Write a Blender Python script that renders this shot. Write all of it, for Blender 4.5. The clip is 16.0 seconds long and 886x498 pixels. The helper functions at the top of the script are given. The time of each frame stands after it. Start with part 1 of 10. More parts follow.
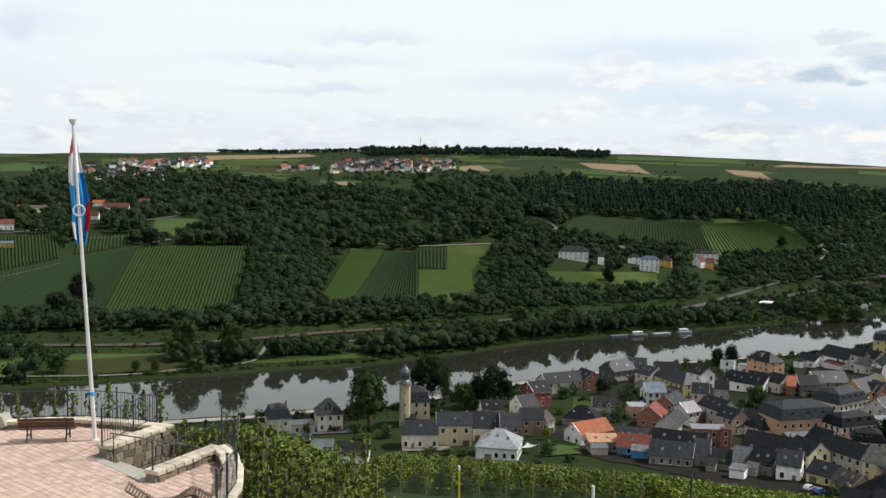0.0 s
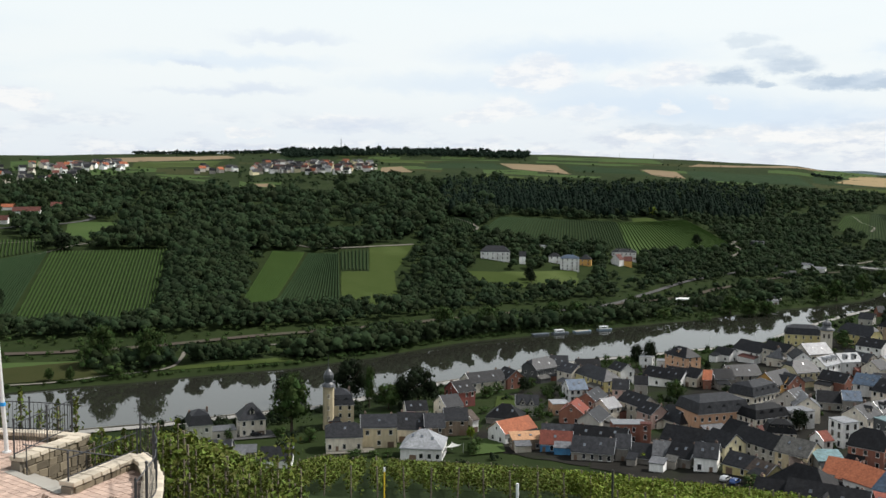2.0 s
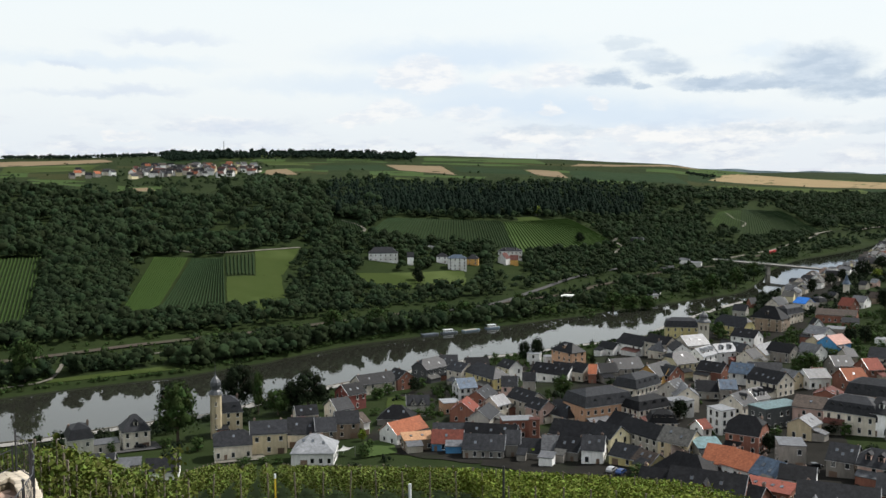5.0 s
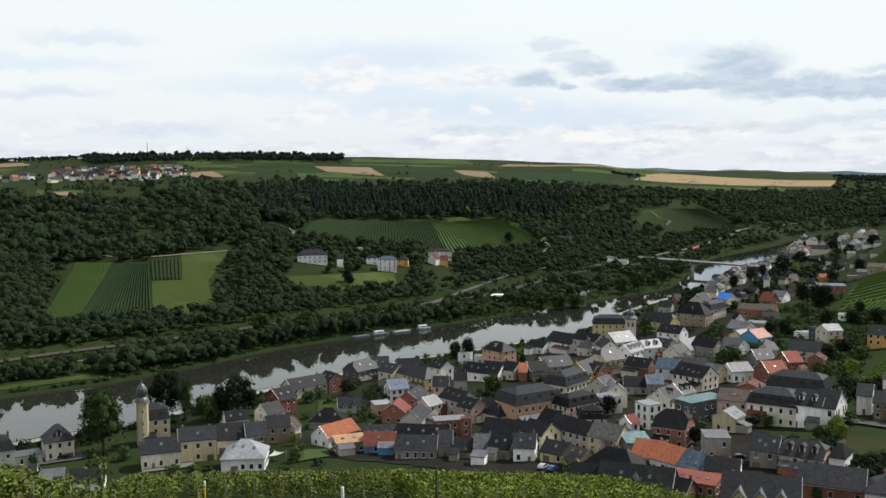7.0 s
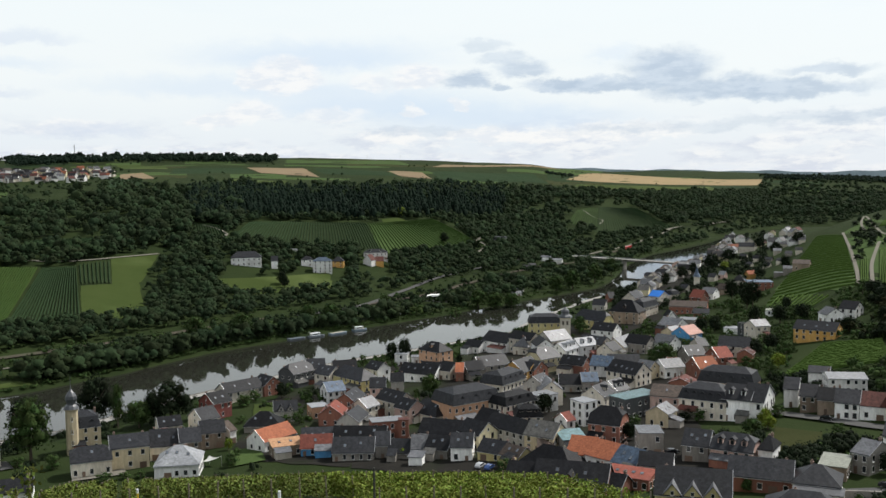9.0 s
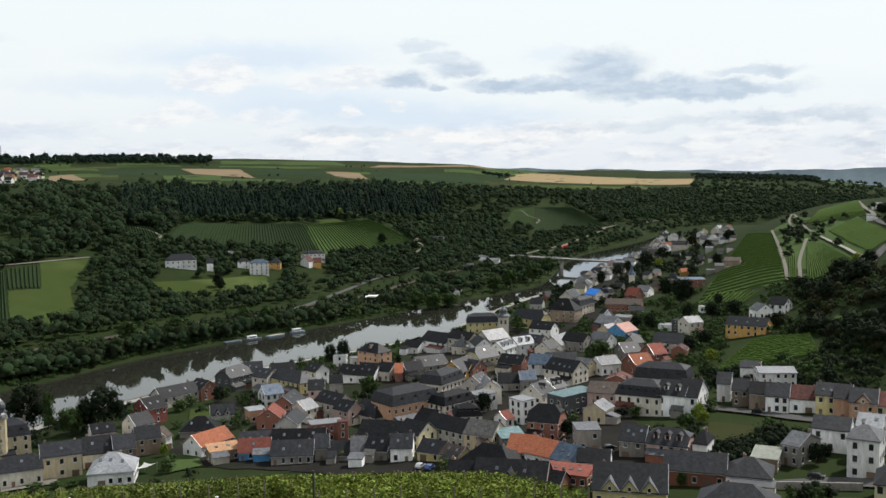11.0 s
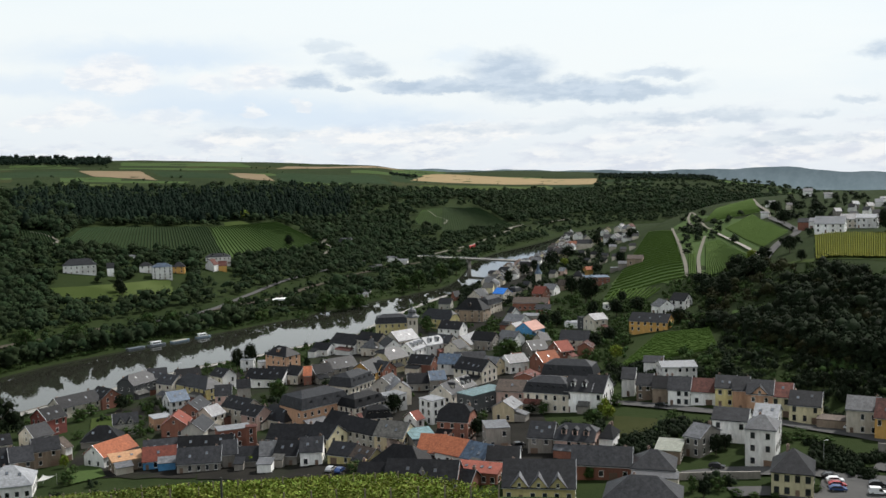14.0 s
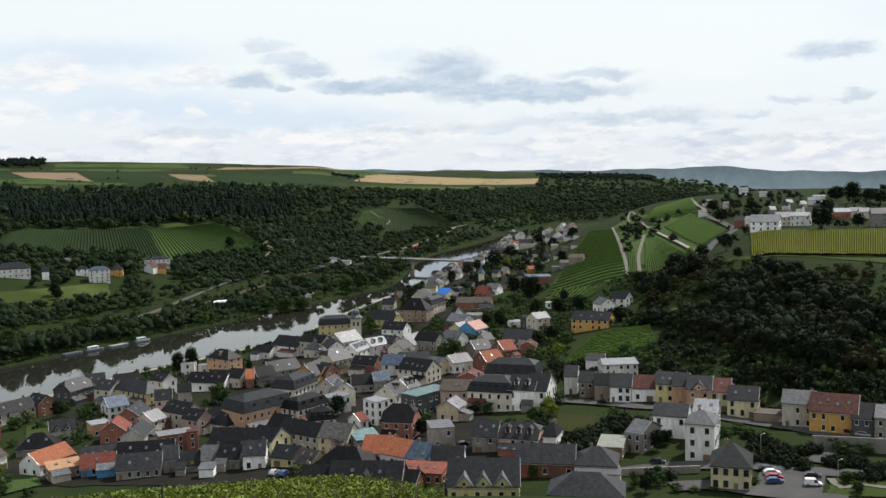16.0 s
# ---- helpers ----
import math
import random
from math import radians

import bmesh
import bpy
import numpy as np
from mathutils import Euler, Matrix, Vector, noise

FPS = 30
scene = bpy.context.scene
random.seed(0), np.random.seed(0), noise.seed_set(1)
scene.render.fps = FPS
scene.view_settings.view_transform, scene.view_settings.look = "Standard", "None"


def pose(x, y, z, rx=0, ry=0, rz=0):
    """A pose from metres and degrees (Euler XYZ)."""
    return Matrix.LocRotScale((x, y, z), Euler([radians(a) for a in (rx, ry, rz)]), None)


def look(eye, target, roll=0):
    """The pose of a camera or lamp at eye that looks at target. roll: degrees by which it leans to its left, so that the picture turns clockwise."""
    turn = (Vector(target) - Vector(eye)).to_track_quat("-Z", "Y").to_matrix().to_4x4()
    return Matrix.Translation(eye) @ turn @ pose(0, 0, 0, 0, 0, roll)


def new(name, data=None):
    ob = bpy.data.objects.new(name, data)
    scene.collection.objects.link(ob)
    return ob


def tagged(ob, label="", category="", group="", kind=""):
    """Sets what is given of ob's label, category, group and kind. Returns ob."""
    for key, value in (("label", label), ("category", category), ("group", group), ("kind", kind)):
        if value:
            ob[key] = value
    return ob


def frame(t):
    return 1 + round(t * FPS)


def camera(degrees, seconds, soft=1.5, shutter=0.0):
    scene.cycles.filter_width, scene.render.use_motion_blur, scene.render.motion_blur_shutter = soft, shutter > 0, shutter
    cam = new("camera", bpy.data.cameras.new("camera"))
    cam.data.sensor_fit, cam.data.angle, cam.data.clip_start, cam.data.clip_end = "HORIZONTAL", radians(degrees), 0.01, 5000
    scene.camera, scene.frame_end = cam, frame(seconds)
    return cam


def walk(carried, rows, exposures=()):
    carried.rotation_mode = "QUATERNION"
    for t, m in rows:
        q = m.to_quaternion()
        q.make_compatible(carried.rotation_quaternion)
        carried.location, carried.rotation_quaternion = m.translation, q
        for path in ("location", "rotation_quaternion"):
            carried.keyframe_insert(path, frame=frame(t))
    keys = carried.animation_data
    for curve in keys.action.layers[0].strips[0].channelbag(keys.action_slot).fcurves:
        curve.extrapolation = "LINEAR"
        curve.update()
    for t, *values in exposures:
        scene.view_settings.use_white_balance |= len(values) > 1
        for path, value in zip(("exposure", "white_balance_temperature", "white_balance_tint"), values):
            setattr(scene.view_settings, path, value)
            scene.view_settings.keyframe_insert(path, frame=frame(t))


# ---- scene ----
EYE = (0.0, 0.0, 105.0)
cam = camera(49.52, 16.0)


def aim(yaw, pitch, roll):
    """The camera's pose from its heading (clockwise from +y), its tilt and its lean, in degrees."""
    return pose(*EYE, 90 + pitch, 0, -yaw) @ pose(0, 0, 0, 0, 0, roll)


walk(cam, [
    (0.0, aim(-17.571, -4.411, 0.737)),
    (0.5, aim(-16.431, -4.382, 0.680)),
    (1.0, aim(-15.231, -4.360, 0.621)),
    (1.5, aim(-14.104, -4.329, 0.514)),
    (2.0, aim(-12.932, -4.305, 0.426)),
    (2.5, aim(-11.851, -4.290, 0.324)),
    (3.0, aim(-10.645, -4.266, 0.211)),
    (3.5, aim(-9.538, -4.254, 0.127)),
    (4.0, aim(-8.393, -4.233, -0.020)),
    (6.5, aim(-3.115, -4.194, -0.495)),
    (7.0, aim(-2.038, -4.188, -0.656)),
    (7.5, aim(-1.032, -4.195, -0.724)),
    (8.0, aim(-0.000, -4.196, -0.768)),
    (8.5, aim(0.892, -4.198, -0.822)),
    (9.0, aim(1.808, -4.205, -0.910)),
    (11.5, aim(6.439, -4.254, -1.203)),
    (12.0, aim(7.347, -4.265, -1.259)),
    (12.5, aim(8.221, -4.281, -1.285)),
    (13.0, aim(9.184, -4.293, -1.345)),
    (13.5, aim(10.070, -4.297, -1.387)),
    (14.0, aim(11.001, -4.316, -1.420)),
    (14.5, aim(11.889, -4.334, -1.490)),
    (15.0, aim(12.748, -4.346, -1.541)),
    (15.5, aim(13.531, -4.367, -1.565)),
    (16.0, aim(14.408, -4.385, -1.613)),
])

# ---- sky, sun, exposure ----
SUN_AZ, SUN_EL = 60.0, 49.0
scene.view_settings.exposure = 0.0


def build_sky():
    world = bpy.data.worlds.new("sky")
    scene.world = world
    world.use_nodes = True
    nt = world.node_tree
    nt.nodes.clear()
    N = nt.nodes.new
    out, bg = N("ShaderNodeOutputWorld"), N("ShaderNodeBackground")
    sky = N("ShaderNodeTexSky")
    sky.sky_type, sky.sun_disc = "NISHITA", False
    sky.sun_elevation, sky.sun_rotation = radians(SUN_EL), radians(SUN_AZ)
    co = N("ShaderNodeTexCoord")
    sep = N("ShaderNodeSeparateXYZ")
    nt.links.new(co.outputs["Generated"], sep.inputs[0])

    def calc(op, a, b=0.0, c=0.0):
        m = N("ShaderNodeMath")
        m.operation = op
        for i, v in enumerate((a, b, c)):
            if isinstance(v, (int, float)):
                m.inputs[i].default_value = v
            else:
                nt.links.new(v, m.inputs[i])
        return m.outputs[0]

    def blend(fac, a, b):
        m = N("ShaderNodeMix")
        m.data_type = "RGBA"
        for s, v in ((m.inputs[0], fac), (m.inputs[6], a), (m.inputs[7], b)):
            if isinstance(v, tuple):
                s.default_value = (*v, 1)
            elif isinstance(v, (int, float)):
                s.default_value = v
            else:
                nt.links.new(v, s)
        return m.outputs[2]

    def smooth(v, lo, hi):
        m = N("ShaderNodeMapRange")
        m.interpolation_type = "SMOOTHSTEP"
        nt.links.new(v, m.inputs[0])
        m.inputs[1].default_value, m.inputs[2].default_value = lo, hi
        return m.outputs[0]

    # heading and height over the horizon, in degrees
    head = calc("MULTIPLY", calc("ARCTAN2", sep.outputs[0], sep.outputs[1]), 57.2958)
    high = calc("MULTIPLY", calc("ARCSINE", sep.outputs[2]), 57.2958)

    def clouds(sx, sy, off, scale, detail, rough):
        v = N("ShaderNodeCombineXYZ")
        nt.links.new(calc("MULTIPLY", head, sx), v.inputs[0])
        nt.links.new(calc("MULTIPLY", high, sy), v.inputs[1])
        v.inputs[2].default_value = off
        n = N("ShaderNodeTexNoise")
        nt.links.new(v.outputs[0], n.inputs["Vector"])
        n.inputs["Scale"].default_value, n.inputs["Detail"].default_value, n.inputs["Roughness"].default_value = scale, detail, rough
        return n.outputs["Fac"]

    wisps = clouds(0.035, 0.16, 2.0, 1.0, 7, 0.55)          # long thin veils
    heaps = clouds(0.16, 0.55, 7.0, 1.0, 8, 0.6)            # heaped clouds low over the skyline
    fluff = clouds(0.50, 1.5, 11.0, 1.0, 8, 0.62)
    base = blend(smooth(wisps, 0.30, 0.52), (0.86, 0.945, 0.995), (0.955, 1.0, 1.005))
    hazy = calc("SUBTRACT", 1.0, smooth(high, 0.5, 6.5))
    base = blend(calc("MULTIPLY", hazy, 0.75), base, (0.80, 0.865, 0.955))
    low = calc("SUBTRACT", 1.0, smooth(high, 2.2, 4.2))
    heap_mask = calc("MULTIPLY", smooth(heaps, 0.42, 0.58), low)
    lit = blend(smooth(fluff, 0.40, 0.60), (0.68, 0.74, 0.86), (0.97, 0.985, 1.0))
    col = blend(calc("MULTIPLY", heap_mask, 0.75), base, lit)

    # clouds with billowing tops and flatter undersides; their outlines are pushed about by noise
    push_x = calc("MULTIPLY", calc("SUBTRACT", clouds(0.42, 0.9, 21.0, 1.0, 8, 0.6), 0.5), 3.2)
    push_y = calc("MULTIPLY", calc("SUBTRACT", clouds(0.50, 0.9, 33.0, 1.0, 8, 0.6), 0.5), 1.7)
    bent_x, bent_y = calc("ADD", head, push_x), calc("ADD", high, push_y)

    def patch(a0, e0, wide, tall, strength, tone, lo=0.45, hi=1.1):
        nonlocal col
        dx = calc("DIVIDE", calc("SUBTRACT", bent_x, a0), wide)
        dy = calc("DIVIDE", calc("SUBTRACT", bent_y, e0), tall)
        dy = calc("MAXIMUM", dy, calc("MULTIPLY", dy, -1.5))
        d = calc("SQRT", calc("ADD", calc("MULTIPLY", dx, dx), calc("MULTIPLY", dy, dy)))
        col = blend(calc("MULTIPLY", calc("SUBTRACT", 1.0, smooth(d, lo, hi)), strength), col, tone)

    white = blend(smooth(fluff, 0.40, 0.58), (0.84, 0.885, 0.95), (1.0, 1.0, 1.0))
    grey = blend(smooth(fluff, 0.38, 0.62), (0.50, 0.605, 0.74), (0.64, 0.735, 0.85))
    for a0, e0, wide, tall, k in BLUES:
        patch(a0, e0, wide, tall, k * 0.62, (0.62, 0.77, 0.97), 0.2, 1.2)
    for row in WHITES:
        patch(*row, white, 0.6, 1.05)
    for row in MORE_GREYS:
        patch(*row, (0.66, 0.745, 0.90), 0.2, 1.2)
    for row in GREYS:
        patch(*row, grey)
    # bright thin overcast above the skyline
    col = blend(smooth(high, 6.0, 11.0), col, blend(0.75, col, (0.965, 1.03, 1.04)))
    # unseen sky overhead, dimmed to darken the land and brighter behind to fill walls
    overhead = blend(smooth(sep.outputs[1], 0.5, -0.5), (0.20, 0.23, 0.28), (0.78, 0.81, 0.85))
    col = blend(smooth(high, 14.0, 40.0), col, overhead)
    mixed = N("ShaderNodeMix")
    mixed.data_type = "RGBA"
    mixed.inputs[0].default_value = 0.9
    dim = N("ShaderNodeVectorMath")
    dim.operation = "SCALE"
    nt.links.new(sky.outputs[0], dim.inputs[0])
    dim.inputs["Scale"].default_value = 0.1
    nt.links.new(dim.outputs[0], mixed.inputs[6])
    nt.links.new(col, mixed.inputs[7])
    nt.links.new(mixed.outputs[2], bg.inputs[0])
    bg.inputs[1].default_value = 1.0
    nt.links.new(bg.outputs[0], out.inputs[0])


# heading, height, half width, half height (degrees), density
GREYS = [
    (11.9, 5.17, 5.06, 0.67, 0.90), (15.1, 6.03, 3.03, 1.48, 0.90), (6.8, 6.21, 2.02, 0.74, 0.75), (5.3, 6.87, 1.69, 0.67, 0.60), (8.9, 5.30, 2.70, 0.54, 0.90),
    (17.9, 4.74, 5.06, 1.01, 0.90), (21.8, 4.59, 5.06, 0.74, 0.85), (23.5, 5.63, 3.03, 0.51, 0.70), (25.4, 2.96, 7.08, 0.61, 0.60), (3.4, 5.67, 1.75, 0.78, 0.90),
    (5.4, 5.35, 0.74, 0.44, 0.80), (36.7, 6.12, 2.29, 0.74, 0.80), (37.6, 3.67, 1.15, 0.44, 0.70), (34.5, 3.66, 1.42, 0.37, 0.60), (32.3, 2.86, 1.15, 0.37, 0.50),
    (4.4, 7.70, 1.69, 0.44, 0.50), (15.1, 2.67, 6.74, 0.47, 0.40), (0.4, 2.68, 4.04, 0.40, 0.35), (31.1, 1.55, 6.07, 0.47, 0.50),
]
MORE_GREYS = [
    (-41.2, 7.62, 1.18, 1.26, 0.50), (-27.6, 6.22, 1.29, 0.30, 0.50), (-18.0, 2.90, 4.18, 0.59, 0.50), (-21.9, 7.84, 4.26, 0.51, 0.55), (-23.7, 4.94, 3.31, 0.47, 0.50), (-27.0, 4.75, 3.89, 0.37, 0.35),
]
BLUES = [(-5.5, 7.08, 8.76, 1.35, 0.90), (-2.7, 4.31, 8.76, 1.35, 0.80), (5.9, 3.39, 8.76, 1.15, 0.70), (11.9, 7.02, 2.02, 0.67, 0.50), (-40.5, 7.90, 3.03, 2.02, 0.50), (-25.1, 6.46, 7.41, 0.67, 0.60), (-10.5, 5.35, 10.11, 1.01, 0.60)]
WHITES = [
    (-7.2, 5.85, 2.53, 1.55, 0.95), (-9.6, 5.82, 1.15, 0.81, 0.80), (-9.4, 3.87, 2.02, 0.94, 0.80), (0.3, 5.78, 2.02, 1.15, 0.95), (-2.4, 5.56, 1.15, 0.74, 0.70),
    (3.0, 4.32, 0.81, 0.47, 0.80), (0.0, 4.03, 0.81, 0.47, 0.80), (12.5, 2.48, 4.72, 0.74, 0.85), (7.0, 2.35, 3.71, 0.51, 0.80), (-4.8, 3.69, 2.36, 0.61, 0.60),
    (3.9, 2.45, 2.36, 0.47, 0.80), (-1.2, 2.38, 2.36, 0.47, 0.80),
    (-37.3, 3.97, 2.66, 1.11, 0.95), (-42.3, 3.77, 0.80, 1.01, 0.95), (-19.2, 3.11, 3.05, 0.67, 0.60), (-11.5, 3.39, 2.11, 0.62, 0.80), (-24.3, 2.40, 1.43, 0.51, 0.80),
]
build_sky()

sun = new("sun", bpy.data.lights.new("sun", "SUN"))
sun.data.energy, sun.data.angle, sun.data.color = 5.0, radians(3), (1.0, 0.965, 0.92)
sun.matrix_world = look((0, 0, 0), (-math.sin(radians(SUN_AZ)) * math.cos(radians(SUN_EL)), -math.cos(radians(SUN_AZ)) * math.cos(radians(SUN_EL)), -math.sin(radians(SUN_EL))))

# ---- the lie of the land: rings of (heading, distance, height) from the hill out to the skyline ----
RINGS = []
RINGS.append([(0, 0.5, 96)])
RINGS.append([(-60, 34, 92), (-34, 34, 93.5), (-30, 34, 94.8), (-26, 34, 94), (-23, 34, 92.3), (-19, 34, 90), (60, 34, 90)])
RINGS.append([(-60, 62, 85), (-30, 60, 85.5), (0, 60, 84.7), (60, 60, 84)])
RINGS.append([(-60, 100, 77), (-20, 100, 74), (0, 100, 71.2), (60, 100, 70)])
RINGS.append([(-60, 150, 48), (60, 150, 48)])
RINGS.append([(-60, 235, 20), (0, 235, 20), (20, 235, 24), (60, 235, 26)])
RINGS.append([(-60, 280, 13), (-30, 285, 13), (0, 310, 15), (14, 400, 16), (17, 400, 18), (20, 400, 20), (22, 400, 22), (24, 400, 24), (27, 380, 26), (30, 350, 25.5), (33, 335, 25), (40, 300, 25.5), (60, 290, 26)])
RINGS.append([(-60, 315, 10), (-30, 325, 10), (0, 385, 12), (14, 520, 14), (17, 520, 17), (20, 560, 18), (22, 560, 22), (24, 540, 27), (27, 500, 30), (30, 420, 38), (33, 380, 38), (40, 350, 38), (60, 330, 40)])
RINGS.append([(-60, 345, 7), (-30, 355, 7), (0, 455, 9), (14, 650, 12), (17, 700, 14), (20, 700, 20), (22, 700, 30), (24, 700, 40), (27, 620, 42), (30, 560, 53), (33, 480, 59), (40, 470, 60), (60, 450, 64)])
RINGS.append([(-60, 370, 5), (-30, 380, 5), (-20, 402, 5), (-13, 438, 5), (-8, 465, 5.5), (0, 530, 6), (5, 580, 6.5), (10, 690, 7), (14, 800, 8), (17, 1000, 10), (20, 1200, 14), (22, 950, 36), (24, 1050, 51), (27, 1200, 65), (30, 1300, 71), (33, 1250, 76), (40, 1200, 78), (60, 1200, 85)])
RINGS.append([(-60, 395, 3.2), (-43, 398, 3.2), (-29, 402, 3.2), (-20, 420, 3.2), (-8.6, 498, 3.2), (-3.6, 541, 3.2), (-1.7, 551, 3.2), (0.5, 570, 3.2), (2.7, 590, 3.2), (4.3, 604, 3.2), (5.8, 621, 3.2), (10.0, 778, 3.2), (12.3, 853, 3.2), (13.9, 941, 3.2), (15.6, 1068, 3.2), (16.9, 1159, 3.2), (18.1, 1363, 3.2), (18.5, 1640, 3.2), (22, 1900, 3.2), (30, 2100, 3.2), (60, 2100, 3.2)])
RINGS.append(None)
RINGS.append(None)
RINGS.append([(-60, 500, 1.6), (-43, 500, 1.6), (-31, 507, 1.6), (-27, 517, 1.6), (-22, 527, 1.6), (-17, 556, 1.6), (-12, 605, 1.6), (-7, 643, 1.6), (-2, 690, 1.6), (2, 735, 1.6), (5.5, 802, 1.6), (8.5, 853, 1.6), (11.2, 920, 1.6), (12.0, 998, 1.6), (12.8, 1167, 1.6), (13.8, 1281, 1.6), (15.7, 1415, 1.6), (17.5, 1560, 1.6), (18.5, 1720, 1.6), (22, 1980, 1.6), (30, 2180, 1.6), (60, 2180, 1.6)])
RINGS.append([(-60, 600, 8), (-43, 600, 8), (-33, 580, 8), (-18, 606, 8), (-10, 669, 8), (-5, 723, 8), (-2, 745, 8), (2, 860, 8), (5.5, 980, 8), (10, 1150, 8), (13.3, 1400, 8), (16, 1750, 8), (20, 1950, 8), (30, 2300, 8), (60, 2300, 8)])
RINGS.append([(-60, 660, 14), (-43, 660, 14), (-29, 640, 14), (-19, 670, 14), (-11, 780, 16), (-3, 880, 19), (2, 1000, 18), (6, 1120, 14), (10, 1290, 14), (14, 1560, 14), (20, 2050, 14), (30, 2400, 14), (60, 2400, 14)])
RINGS.append([(-60, 860, 48), (-43, 860, 48), (-29, 850, 42), (-18, 850, 43), (-11, 1000, 60), (-3, 1060, 53), (2, 1200, 48), (5, 1300, 38), (9, 1500, 48), (11, 1540, 48), (14, 1680, 24), (20, 2200, 30), (30, 2500, 30), (60, 2500, 30)])
RINGS.append([(-60, 1300, 85), (-43, 1300, 85), (-33, 1300, 93), (-24, 1200, 80), (-14, 1250, 94), (-4, 1350, 86), (2, 1500, 89), (7, 1650, 77), (15, 2100, 62), (21, 2500, 57), (26, 2700, 47), (30, 2800, 22), (33, 2800, 8), (60, 2800, 4)])
RINGS.append([(-60, 2400, 140), (-43, 2400, 140), (-30, 2400, 154), (-17, 2500, 168), (-7, 2500, 163), (-1, 2500, 156), (7, 2600, 140), (9, 2700, 126), (15, 3000, 104), (20, 3300, 94), (23, 3300, 90), (26, 3300, 84), (30, 3300, 50), (33, 3300, 18), (36, 3300, 4), (60, 3300, 2)])
RINGS.append([(-60, 4850, 110), (0, 4850, 110), (8, 4850, 120), (15, 4850, 128), (20, 4850, 108), (26, 4850, 60), (30, 4850, 0), (40, 4850, -10), (60, 4850, -10)])
AZ = np.arange(-180, 180.01, 0.25)


def ring_tables():
    rs, zs = [], []
    for ring in RINGS:
        if ring is None:
            rs.append(None), zs.append(None)
            continue
        a, r, z = (np.array(c, float) for c in zip(*ring))
        soft = 5 if abs(z[0]) < 5 else 9
        k = np.hanning(soft + 2)[1:-1]
        k /= k.sum()
        rs.append(np.convolve(np.pad(np.interp(AZ, a, r), soft // 2, mode="edge"), k, "valid"))
        zs.append(np.convolve(np.pad(np.interp(AZ, a, z), soft // 2, mode="edge"), k, "valid"))
    rs[11], zs[11] = rs[10] + 0.6, np.full(len(AZ), -2.5)
    rs[12], zs[12] = rs[13] - 7, np.full(len(AZ), -2.0)
    return np.array(rs), np.array(zs)


RING_R, RING_Z = ring_tables()


def column(az):
    """The rings' distances and heights along one heading."""
    i = (az + 180) / 0.25
    k = min(max(int(i), 0), len(AZ) - 2)
    w = i - k
    return RING_R[:, k] * (1 - w) + RING_R[:, k + 1] * w, RING_Z[:, k] * (1 - w) + RING_Z[:, k + 1] * w


def rolling(x, y, r):
    """Gentle unevenness of the open slopes."""
    s = min(max((r - 560) / 400, 0), 1) * 2.2
    return s * noise.noise((x * 0.006, y * 0.006, 0.3)) + 0.35 * s * noise.noise((x * 0.02, y * 0.02, 4.3))


def ground(x, y):
    az, r = math.degrees(math.atan2(x, y)), math.hypot(x, y)
    rs, zs = column(az)
    z = float(np.interp(r, rs, zs))
    if rs[10] < r < rs[13]:
        return z
    return z + rolling(x, y, r)


def place(az, u):
    """A spot by its heading and its ring number, with fractions: x, y, z."""
    rs, zs = column(az)
    r = float(np.interp(u, range(len(rs)), rs))
    x, y = r * math.sin(radians(az)), r * math.cos(radians(az))
    return x, y, ground(x, y)

